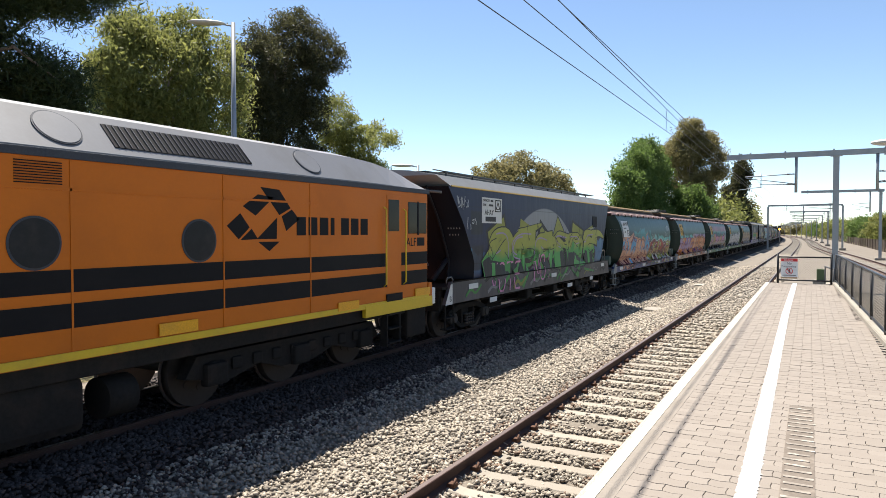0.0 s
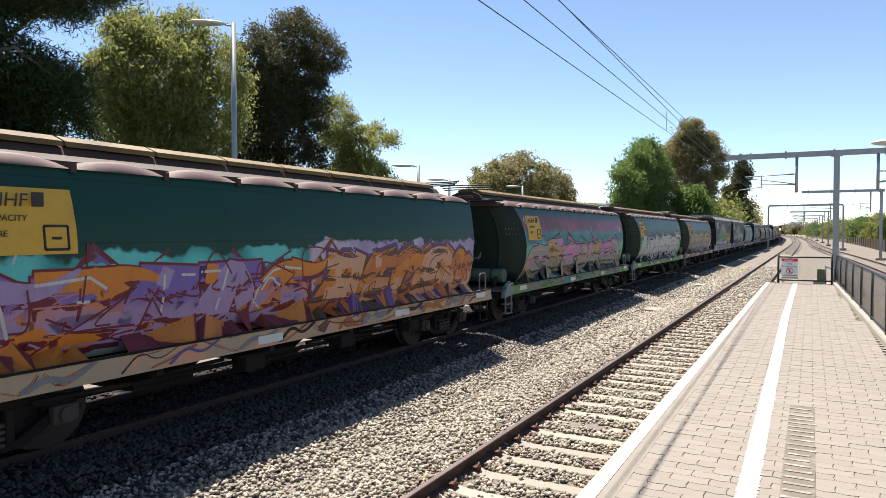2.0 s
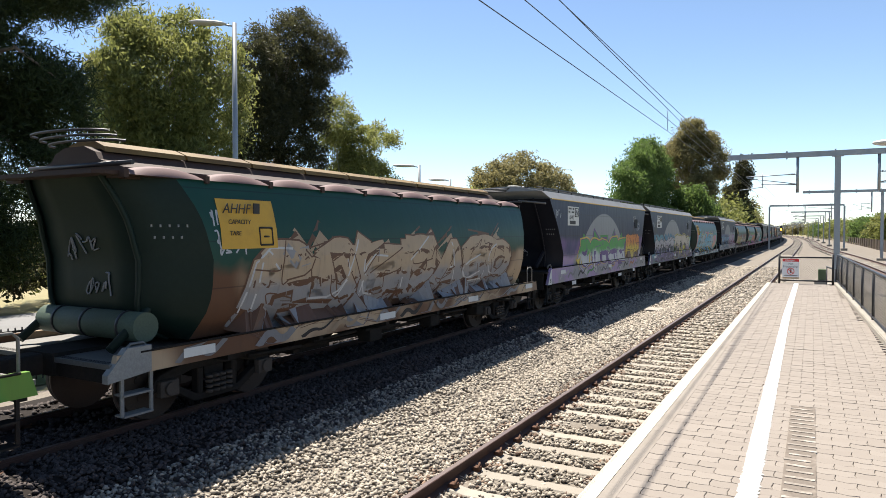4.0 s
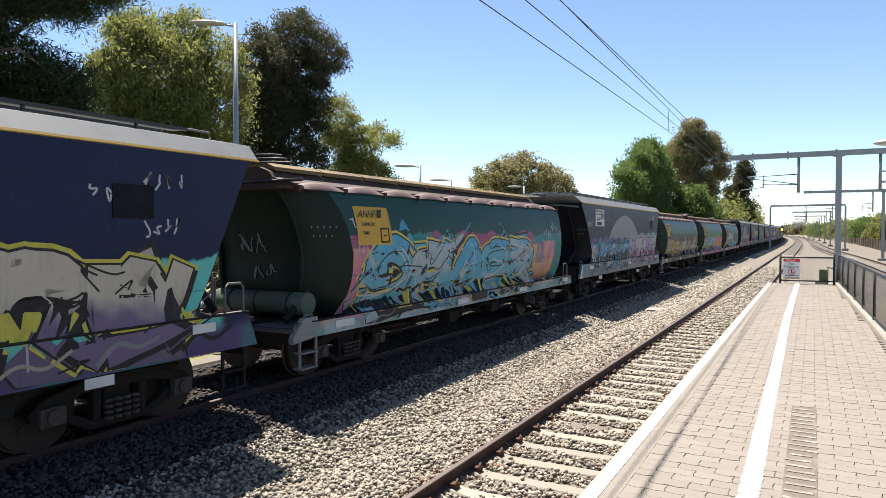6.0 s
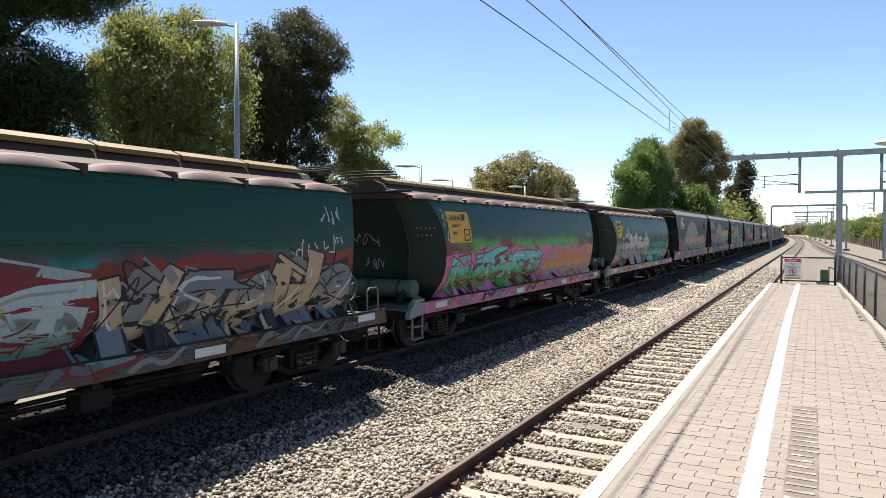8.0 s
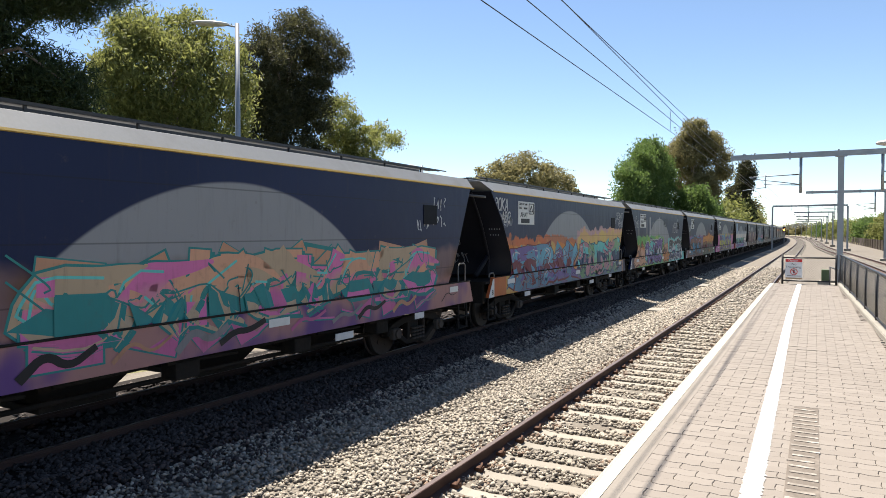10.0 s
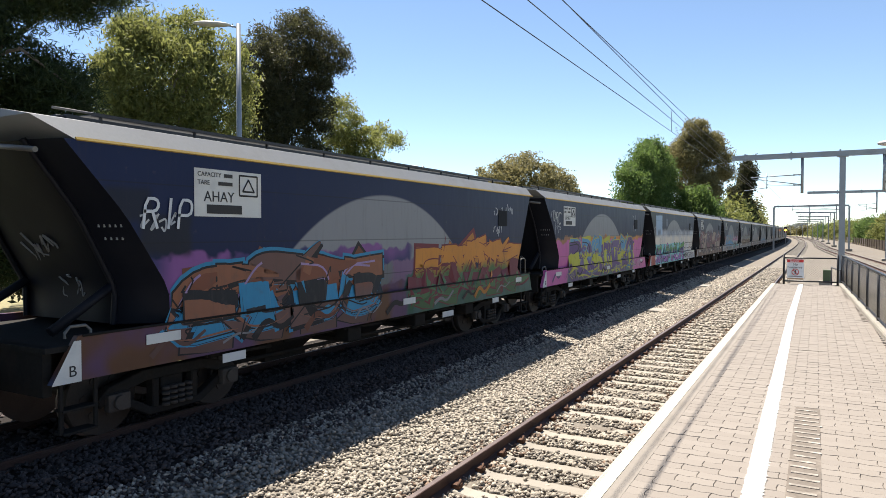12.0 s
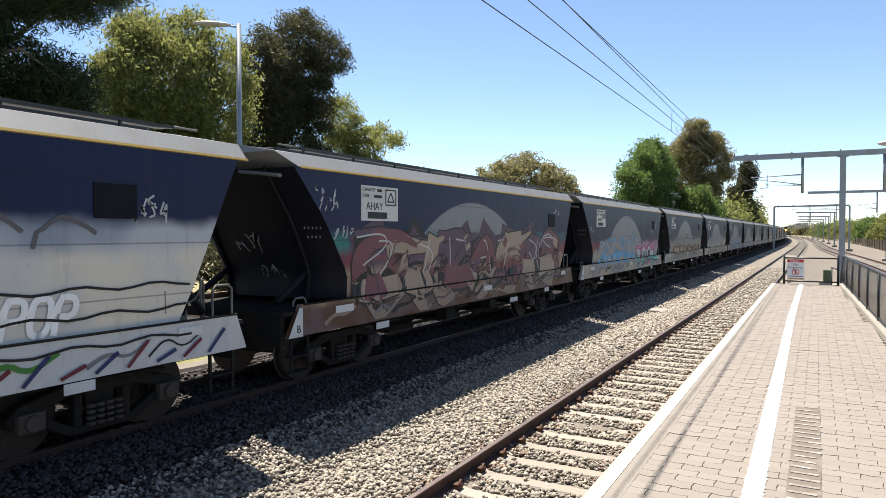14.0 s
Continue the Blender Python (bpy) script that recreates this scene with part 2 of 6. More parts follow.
def stones(lo, hi, x0, x1, density, size, seed):
    """Loose ballast stones: squashed, turned octahedra with one corner cut."""
    r = np.random.default_rng(seed)
    n = int((hi - lo) * (x1 - x0) * density)
    x, y = r.uniform(x0, x1, n), r.uniform(lo, hi, n)
    bare = (np.abs((y - 2.17 + 0.31) % 0.62 - 0.31) < 0.135) & (x > NEAR - 0.8)
    bare &= r.uniform(size=n) > 0.03
    x, y = x[~bare], y[~bare]
    n = len(x)
    z = np.interp(x, BED_X, BED_Z)
    s = size * r.uniform(0.6, 1.35, (n, 1))
    base = np.array([(1, 0, 0), (0, 1, 0), (-1, 0, 0), (0, -1, 0), (0.15, 0.1, 0.75), (0, 0, -0.6)])
    pts = base[None] * r.uniform(0.6, 1.3, (n, 6, 3)) * s[:, None]
    turn, tip = r.uniform(0, 6.28, n), r.normal(0, 0.6, n)
    c, d = np.cos(tip)[:, None], np.sin(tip)[:, None]
    px, py, pz = pts[..., 0], pts[..., 1] * c - pts[..., 2] * d, pts[..., 1] * d + pts[..., 2] * c
    c, d = np.cos(turn)[:, None], np.sin(turn)[:, None]
    v = np.stack([px * c - py * d + x[:, None], px * d + py * c + y[:, None], pz + (z + r.uniform(0, 0.03, n))[:, None]], -1).reshape(-1, 3)
    f = np.array([(0, 1, 4), (1, 2, 4), (2, 3, 4), (3, 0, 4), (1, 0, 5), (2, 1, 5), (3, 2, 5), (0, 3, 5)])
    f = (f[None] + 6 * np.arange(n)[:, None, None]).reshape(-1, 3)
    return v, f


def ballast_stones():
    clean = [stones(3, 16, -6.5, -1.3, 480, 0.036, 1), stones(16, 30, -6.5, -1.3, 210, 0.05, 2), stones(30, 60, -6.4, -1.3, 60, 0.065, 3)]
    # stones by the freight track: grimy, and coloured darker for the train's shade
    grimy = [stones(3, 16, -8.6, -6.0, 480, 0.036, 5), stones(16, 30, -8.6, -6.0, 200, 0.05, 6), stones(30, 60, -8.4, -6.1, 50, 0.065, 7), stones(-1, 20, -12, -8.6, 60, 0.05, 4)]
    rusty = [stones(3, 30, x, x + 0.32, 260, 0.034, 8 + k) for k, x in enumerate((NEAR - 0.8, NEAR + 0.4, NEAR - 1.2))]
    for made, mat, label in ((rusty, RUSTY_STONE, "rust-stained ballast stones beside the running rails"), (clean, STONE, "loose cream and grey crushed ballast stones"), (grimy, GRIMY_SHADED_STONE, "brown grimy ballast stones darkened for shade beside the freight track")):
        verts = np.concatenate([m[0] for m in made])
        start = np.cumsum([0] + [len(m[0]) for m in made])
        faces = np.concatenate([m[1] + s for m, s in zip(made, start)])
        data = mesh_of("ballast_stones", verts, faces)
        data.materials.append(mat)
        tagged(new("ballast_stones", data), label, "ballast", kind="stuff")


RAIL_SHAPE = [(-0.075, -0.16), (0.075, -0.16), (0.07, -0.145), (0.012, -0.125), (0.012, -0.045), (0.036, -0.035), (0.036, -0.006), (0.028, 0.0), (-0.028, 0.0), (-0.036, -0.006), (-0.036, -0.035), (-0.012, -0.045), (-0.012, -0.125), (-0.07, -0.145)]


def rail(name, line, z, label, lo=-20, hi=800):
    bm = bmesh.new()
    rows = [[(line(y) + a, y, z + b) for a, b in [*RAIL_SHAPE, RAIL_SHAPE[0]]] for y in stations(lo, hi)]
    for r0, r1 in zip(rows, rows[1:]):
        vs = [[bm.verts.new(p) for p in r] for r in (r0, r1)]
        for i in range(len(RAIL_SHAPE)):
            f = bm.faces.new((vs[0][i], vs[0][i + 1], vs[1][i + 1], vs[1][i]))
            f.material_index = 1 if i == 7 else 0
    bmesh.ops.recalc_face_normals(bm, faces=bm.faces[:])
    return tagged(part(name, bm, [RAIL_RUST, RAIL_TOP]), label, "rail", kind="structure")


def tracks():
    holder = tagged(rail("rail", lambda y: NEAR - 0.83 + drift(y), 0, "rust-brown running rail of the platform track"), group="running rails")
    other = tagged(rail("rail", lambda y: NEAR + 0.8 + drift(y), 0, "rust-brown running rail beside the platform edge"), group="running rails")
    for d in (-0.75, 0.75):
        tagged(rail("rail", lambda y: FREIGHT + d + drift(y), LIFT, "shaded rail of the freight track under the train", -420), group="running rails")
        tagged(rail("rail", lambda y: far_line(y) + d, 0.02, "rusty rail of the further passenger track"), group="running rails")
    bm = bmesh.new()
    prism(bm, [(-1.3, -0.33), (1.3, -0.33), (1.28, -0.165), (0.75, -0.155), (0.55, -0.185), (-0.55, -0.185), (-0.75, -0.155), (-1.28, -0.165)], 1, -0.105, 0.105)
    bmesh.ops.bevel(bm, geom=bm.edges[:], offset=0.012, segments=1, affect="EDGES")
    shape = part("sleeper", bm, SLEEPER)
    data = shape.data
    bpy.data.objects.remove(shape)
    bm = bmesh.new()
    for s in (-1, 1):
        for k in (-1, 1):
            add_box(bm, s * 0.8 + k * 0.09 - 0.05, s * 0.8 + k * 0.09 + 0.05, -0.05, 0.05, -0.165, -0.11, 0.015)
            add_rod(bm, (s * 0.8 + k * 0.13, -0.06, -0.12), (s * 0.8 + k * 0.1, 0.06, -0.09), 0.014, sides=6)
    clip_ob = part("rail_clips", bm, CLIP)
    clips = clip_ob.data
    bpy.data.objects.remove(clip_ob)
    y, n = 2.17, 0
    far = []
    while y < 420:
        for line, z, lo, hi in ((lambda v: NEAR - 0.015 + drift(v), 0, 2, 420), (lambda v: FREIGHT + drift(v), LIFT, 2, 60), (far_line, 0.02, 40, 420)):
            if not lo <= y < hi:
                continue
            if y < 95:
                ob = new("sleeper", data)
                ob.parent = holder
                ob.matrix_basis = pose(line(y) + rng.normal(0, 0.01), y + rng.normal(0, 0.012), z + rng.normal(0, 0.004), 0, 0, rng.normal(0, 0.5))
                if y < 45 and line(y) < -2:
                    c = new("rail_clips", clips)
                    c.parent = ob
            else:
                far.append((line(y), y, z))
        y += 0.62
    bm = bmesh.new()
    for x, v, z in far:
        add_box(bm, x - 1.28, x + 1.28, v - 0.12, v + 0.12, z - 0.3, z - 0.165)
    tagged(part("distant_sleepers", bm, CONCRETE), "rows of pale concrete sleepers further along", "sleepers", kind="stuff")


# ---- platform ----
TOP, END = 1.09, 22.9


def right_side(y):
    return 1.18 - 0.0265 * y


def platform():
    body = bmesh.new()
    prism(body, [(-1.0, -14), (right_side(-14) + 0.2, -14), (right_side(END) + 0.2, END), (-1.0, END)], 2, -0.6, TOP - 0.05)
    base = tagged(part("platform", body, JOINT), "raised station platform paved with pinkish clay pavers", "platform", kind="structure")
    part("coping", box(-1.19, -0.985, -14, END, TOP - 0.13, TOP + 0.002, 0.004), COPING, base, "buff concrete coping slab")
    part("edge_wall", box(-1.06, -0.99, -14, END, -0.4, TOP - 0.135), CONCRETE, base)
    part("edge_paint", box(-1.183, -1.083, -14, END - 0.01, TOP + 0.002, TOP + 0.006), YELLOW_EDGE, base, "worn cream and yellow edge paint")
    bm = bmesh.new()
    prism(bm, [(right_side(-14), -14), (right_side(-14) + 0.17, -14), (right_side(END) + 0.17, END), (right_side(END), END)], 2, TOP - 0.3, TOP + 0.075)
    bmesh.ops.bevel(bm, geom=bm.edges[:], offset=0.012, segments=2, affect="EDGES")
    part("kerb", bm, CONCRETE, base, "stained concrete kerb")
    # the painted line's rims follow the wavy pavers
    bm = bmesh.new()
    rims = []
    for k in range(int((END - 0.05 - 3.0) / 0.019)):
        y = 3.0 + 0.019 * k
        mid = -0.28 - 0.0082 * min(y, 14)
        a, b = (0.006 * math.sin(k * 2.09) + rng.normal(0, 0.0035) for _ in range(2))
        rims.append([(mid - 0.056 + a, y, TOP + 0.006), (mid + 0.056 + b, y, TOP + 0.006)])
    grid(bm, rims, smooth=False)
    part("white_line", bm, WHITE_LINE, base, "white painted waiting line with ragged rims")
    # wavy interlocking pavers, laid across the platform in stretcher bond
    long, wide, gap, amp = 0.228, 0.114, 0.0026, 0.007
    hx, hy = long / 2 - gap / 2, wide / 2 - gap / 2
    outline = [(-hx, -hy + amp), (-hx / 2, -hy - amp), (0, -hy + amp), (hx / 2, -hy - amp), (hx, -hy + amp), (hx - amp, 0), (hx, hy + amp), (hx / 2, hy - amp), (0, hy + amp), (-hx / 2, hy - amp), (-hx, hy + amp), (-hx - amp, 0)]

    def paver_rows(bm, cx, cy, z, k):
        rings = [[bm.verts.new((cx + a * s, cy + b * s, z + h)) for a, b in outline] for s, h in ((1, -0.03), (1, -0.003), (0.975, 0.0))]
        m = len(outline)
        for r0, r1 in zip(rings, rings[1:]):
            for i in range(m):
                bm.faces.new((r0[i], r0[(i + 1) % m], r1[(i + 1) % m], r1[i]))
        bm.faces.new(rings[-1])

    bm = bmesh.new()
    paver_rows(bm, 0, 0, 0, 0)
    shape = part("paver", bm, PAVER)
    data = shape.data
    bpy.data.objects.remove(shape)
    rest = bmesh.new()
    y, row, singles = 3.3, 0, 0
    while y < END - 0.06:
        x = -0.985 + long / 2 - 0.003 - (long / 2 if row % 2 else 0)
        while x + long / 2 < right_side(y) + long * 0.6:
            if x + long / 2 < right_side(y) + 0.2:
                h = TOP + rng.normal(0, 0.0012)
                if singles < 300 and 4.0 < y:
                    ob = new("paver", data)
                    ob.parent = base
                    ob.matrix_basis = pose(x, y, h, rng.normal(0, 0.25), rng.normal(0, 0.25), rng.normal(0, 0.25))
                    singles += 1
                else:
                    paver_rows(rest, x, y, h, 0)
            x += long
        y, row = y + wide, row + 1
    tagged(part("paver_field", rest, PAVER_FAR, base, "further clay pavers"), kind="stuff")
    # worn tactile strip
    bm = bmesh.new()
    for i in range(22):
        add_box(bm, -0.135 + rng.normal(0, 0.008), 0.033 + rng.normal(0, 0.01), 4.0 + i * 0.125, 4.035 + i * 0.125, TOP + 0.004, TOP + 0.008, 0.0015)
    part("worn_patch", box(-0.145, 0.043, 3.9, 6.75, TOP + 0.001, TOP + 0.0035), worn("dark worn patch", (0.13, 0.108, 0.088), 0.9, 0, 50, 6, 0.4, (0.28, 0.24, 0.2), 0.7), base, "dark worn patch on the pavers")
    part("worn_marking", bm, worn("worn grey marking", (0.2, 0.175, 0.148), 0.9, 0, 60, 9, 0.4, (0.5, 0.46, 0.4), 0.8), base, "worn grey cross-bar marking")


def mesh_panel(parent, a, b, z0a, z1a, z0b, z1b, step=0.055):
    """Diamond wire netting between two posts."""
    bm = bmesh.new()
    a, b = Vector(a), Vector(b)
    length = (b - a).length
    h = z1a - z0a
    for s in (-1, 1):
        u = -h
        while u < length:
            p, q = (u, 0.0), (u + h, h)
            lo, hi = max(0, -u / h), min(1, (length - u) / h)
            if hi > lo:
                pts = []
                for k in (lo, hi):
                    uu, zz = u + k * h, (k * h if s > 0 else h - k * h)
                    w = a.lerp(b, uu / length)
                    base = z0a + (z0b - z0a) * uu / length
                    pts.append((w.x, w.y, base + zz))
                add_rod(bm, pts[0], pts[1], 0.0017, sides=3)
            u += step
    return part("wire_netting", bm, FENCE_BLACK, parent)


def fences():
    fence = thing("platform_fence", "black tubular steel fence with wire netting along the platform", "fence")
    ys = [2.0, 3.9, 5.8, 7.7, 9.6, 11.5, 13.4, 15.3, 17.2, 19.1, 21.0, 23.0]
    z0, z1 = TOP + 0.02, TOP + 0.88
    pts = [(right_side(y) + 0.09, y) for y in ys]
    for x, y in pts:
        bm = rod((x, y, TOP - 0.05), (x, y, z1), 0.024, sides=10)
        part("post", bm, FENCE_BLACK, fence)
    for z in (z1, z0 + 0.1):
        bm = bmesh.new()
        add_rod(bm, (*pts[0], z), (*pts[-1], z), 0.024 if z == z1 else 0.017)
        part("top_rail" if z == z1 else "bottom_rail", bm, FENCE_BLACK, fence)
    for p, q in zip(pts, pts[1:]):
        mesh_panel(fence, (*p, 0), (*q, 0), z0 + 0.1, z1, z0 + 0.1, z1, 0.085)
    gate = thing("end_barrier", "black steel barrier gate across the platform end", "barrier")
    y = 22.75
    z0, z1 = TOP - 0.02, TOP + 0.79
    for x in (-0.85, 0.55):
        part("post", rod((x, y, TOP - 0.05), (x, y, z1 + 0.1), 0.03), FENCE_BLACK, gate)
    for z in (z1, z0 + 0.12):
        part("rail", rod((-0.85, y, z), (0.55, y, z), 0.022), FENCE_BLACK, gate)
    mesh_panel(gate, (-0.85, y, 0), (0.55, y, 0), z0 + 0.12, z1, z0 + 0.12, z1, 0.07)
    side = thing("return_fence", "short black netting fence beyond the platform end", "fence")
    qs = [(0.42, 24.5), (0.62, 23.2), (0.68, 22.9)]
    for x, yy in qs[:2]:
        part("post", rod((x, yy, -0.3), (x, yy, TOP + 0.45), 0.022), FENCE_BLACK, side)
    part("rail", rod((*qs[0], TOP + 0.45), (*qs[1], TOP + 0.42), 0.02), FENCE_BLACK, side)
    sign = thing("warning_sign", "white warning sign with a red heading on the barrier", "sign")
    white, red, ink = worn("sign white", (0.75, 0.76, 0.76), 0.5, 0, 40, 5, 0.05, dirty=0.15), worn("sign red", (0.62, 0.04, 0.04), 0.5), worn("sign ink", (0.08, 0.08, 0.09), 0.6)
    y = 22.731
    part("plate", box(-0.77, -0.32, y - 0.006, y, TOP + 0.2, TOP + 0.75, 0.004), white, sign)
    part("heading_panel", box(-0.765, -0.325, y - 0.011, y - 0.007, TOP + 0.66, TOP + 0.745), red, sign)
    flat = pose(0, 0, 0, 90, 0, 0)
    for text, size, x, z, m in (("Danger", 0.085, -0.69, 0.675, white), ("No", 0.1, -0.61, 0.565, ink), ("Trespassing", 0.085, -0.765, 0.485, ink)):
        letters("lettering", text, size, m, sign, pose(x, y - 0.014, TOP + z, 90, 0, 0))
    bm = bmesh.new()
    for i in range(24):
        a, b = (2 * math.pi * k / 24 for k in (i, i + 1))
        add_rod(bm, (-0.545 + 0.09 * math.cos(a), y - 0.01, TOP + 0.37 + 0.09 * math.sin(a)), (-0.545 + 0.09 * math.cos(b), y - 0.01, TOP + 0.37 + 0.09 * math.sin(b)), 0.011, sides=5)
    add_rod(bm, (-0.61, y - 0.01, TOP + 0.43), (-0.48, y - 0.01, TOP + 0.31), 0.011, sides=5)
    part("prohibition_ring", bm, red, sign)
    part("pictogram", box(-0.565, -0.525, y - 0.008, y - 0.0065, TOP + 0.32, TOP + 0.43), ink, sign)
    part("small_print", box(-0.73, -0.36, y - 0.008, y - 0.0065, TOP + 0.235, TOP + 0.255), ink, sign)
    part("lower_panel", box(-0.76, -0.33, y - 0.006, y, TOP + 0.15, TOP + 0.195), worn("sign buff", (0.45, 0.3, 0.18), 0.6), sign)


# ---- overhead line ----


def drop_arm(parent, x, y, beam, low, wire_x, wire_z):
    """A drop tube with its registration arms for one track."""
    part("drop_tube", rod((x, y, low), (x, y, beam), 0.07), STEEL_GREY, parent)
    bm = bmesh.new()
    add_rod(bm, (x, y, wire_z + 0.75), (wire_x - 0.3, y, wire_z + 0.68), 0.025)
    add_rod(bm, (x, y, wire_z + 0.25), (wire_x - 0.25, y, wire_z + 0.62), 0.022)
    add_rod(bm, (x, y, wire_z + 0.22), (wire_x + 0.4, y, wire_z + 0.3), 0.02)
    add_rod(bm, (wire_x + 0.45, y, wire_z + 0.85), (wire_x + 0.45, y, wire_z + 0.1), 0.02)
    add_rod(bm, (wire_x + 0.5, y, wire_z + 0.15), (wire_x - 0.6, y, wire_z + 0.02), 0.016)
    part("registration_arm", bm, STEEL_GREY, parent)
    bm = bmesh.new()
    for k in range(6):
        for z in (0.75, 0.25):
            u = 0.12 + 0.05 * k
            s = -1 if wire_x < x else 1
            add_rod(bm, (x + s * u, y, wire_z + z), (x + s * (u + 0.03), y, wire_z + z), 0.055, 0.03, 8)
    part("insulator", bm, worn("insulator", (0.12, 0.1, 0.1), 0.4), parent)


def h_mast(bm, x, y, z0, z1, w=0.26):
    add_box(bm, x - w / 2, x + w / 2, y - w / 2, y - w / 2 + 0.018, z0, z1)
    add_box(bm, x - w / 2, x + w / 2, y + w / 2 - 0.018, y + w / 2, z0, z1)
    add_box(bm, x - 0.012, x + 0.012, y - w / 2 + 0.018, y + w / 2 - 0.018, z0, z1)


def beam(bm, x0, x1, y, z, h=0.26):
    add_box(bm, x0, x1, y - 0.1, y + 0.1, z - h / 2, z + h / 2, 0.006)
    for x in np.arange(x0 + 0.6, x1 - 0.3, 2.1):
        add_box(bm, x - 0.035, x + 0.035, y - 0.14, y + 0.14, z - h / 2 - 0.06, z + h / 2 + 0.06)


def gantry(masts, x0, x1, y, z, arms):
    g = thing("overhead_gantry", "grey galvanised overhead line gantry over the tracks", "gantry", "overhead gantries")
    for x, base in masts:
        bm = bmesh.new()
        h_mast(bm, x, y, base + 0.02, z - 0.13)
        add_box(bm, x - 0.25, x + 0.25, y - 0.2, y + 0.2, z - 0.16, z - 0.13)
        part("mast", bm, STEEL_GREY, g)
        part("footing", box(x - 0.45, x + 0.45, y - 0.45, y + 0.45, -0.7, base + 0.02, 0.03), CONCRETE, g)
    bm = bmesh.new()
    beam(bm, x0, x1, y, z)
    part("beam", bm, STEEL_GREY, g)
    for x, low, wx, wz in arms:
        drop_arm(g, x, y, z - 0.13, low, wx, wz)


WIRE_Z = 4.75


def overhead():
    gantry([(1.06, 0.1)], -3.85, 5.6, 38, 6.45, [(-0.66, 4.58, NEAR, WIRE_Z), (2.75, 4.6, 4.8, WIRE_Z)])
    gantry([(6.1, 0.0)], -0.9, 6.4, 80, 6.75, [(2.0, 4.6, NEAR, WIRE_Z), (5.2, 4.6, far_line(80), WIRE_Z)])
    gantry([(-6.0, -0.3), (4.3, 0.1)], -6.0, 4.3, 120, 6.75, [(-1.0, 4.6, NEAR, WIRE_Z), (2.6, 4.6, far_line(120), WIRE_Z)])
    for i, y in enumerate((154, 194, 238, 284, 330, 380, 430, 490, 560)):
        x = far_line(y) + 2.1
        gantry([(x, 0.1)], x - 6.8, x + 0.2, y, 6.6, [(x - 4.2, 4.6, NEAR + drift(y), WIRE_Z), (x - 0.7, 4.6, far_line(y), WIRE_Z)])
    supports = [-40, 38, 80, 120, 154, 194, 238, 284, 330, 380, 430, 490, 560]
    for line, name in ((lambda y: NEAR + drift(y), "near"), (far_line, "far")):
        for height, sag, label in ((WIRE_Z, 0.0, "contact_wire"), (WIRE_Z + 0.82, 0.15, "messenger_wire")):
            bm = bmesh.new()
            pts = []
            for a, b in zip(supports, supports[1:]):
                for k in range(8):
                    u = k / 8
                    y = a + (b - a) * u
                    if name == "near" and label == "messenger_wire" and a < 0:
                        pts.append((line(y), y, float(np.interp(y, [-40, 8, 17, 38], [5.85, 5.41, 5.31, 5.5]))))
                        continue
                    pts.append((line(y), y, height - sag * 4 * u * (1 - u) * ((b - a) / 70)))
            add_path(bm, pts, 0.006, 5)
            tagged(part(label, bm, WIRE), "thin dark overhead electric wire above the track", "wire", "overhead wires")
    bm = bmesh.new()
    add_path(bm, [(NEAR, y, 5.15 - 0.01 * y) for y in np.arange(-30, 37, 3)] + [(NEAR, 38, 4.9)], 0.006, 5)
    tagged(part("feeder_wire", bm, WIRE), "thin dark overhead electric wire above the track", "wire", "overhead wires")
    bm = bmesh.new()
    add_path(bm, [(NEAR, y, float(np.interp(y, [-30, 8, 16, 24, 38], [6.3, 5.41, 5.18, 5.02, 4.9]))) for y in np.arange(-30, 38.1, 2)], 0.006, 5)
    tagged(part("feeder_wire", bm, WIRE), "thin dark overhead electric wire above the track", "wire", "overhead wires")
    bm = bmesh.new()
    for y in (-12.0, 14.8, 27.0):
        add_rod(bm, (NEAR, y, WIRE_Z), (NEAR, y, 5.2), 0.005, sides=4)
    tagged(part("dropper_wires", bm, WIRE), "short vertical droppers between overhead wires", "wire", kind="stuff")


# ---- lamps, walls, cabinets ----


def street_lamp(x, y, top, arm, label="tall grey street lamp with a flat oval head"):
    lamp = thing("street_lamp", label, "street lamp", "street lamps", pose(x, y, -0.6))
    h = top + 0.6
    part("pole", rod((0, 0, 0), (0, 0, h), 0.11, 0.075, 12), STEEL_GREY, lamp, smooth=False)
    part("base_plate", rod((0, 0, 0), (0, 0, 0.04), 0.22, sides=12), STEEL_GREY, lamp)
    a = Vector(arm).normalized()
    part("bracket", rod((0, 0, h - 0.12), tuple(a * 0.4 + Vector((0, 0, h - 0.06))), 0.03), STEEL_GREY, lamp)
    bm = bmesh.new()
    m = Matrix.Translation(a * 0.85 + Vector((0, 0, h - 0.05))) @ Matrix.Rotation(math.atan2(a.y, a.x), 4, "Z") @ Matrix.Diagonal((0.62, 0.2, 0.085, 1))
    bmesh.ops.create_uvsphere(bm, u_segments=18, v_segments=10, radius=1, matrix=m)
    part("lamp_head", bm, LAMP_WHITE, lamp, smooth=True)
    return lamp


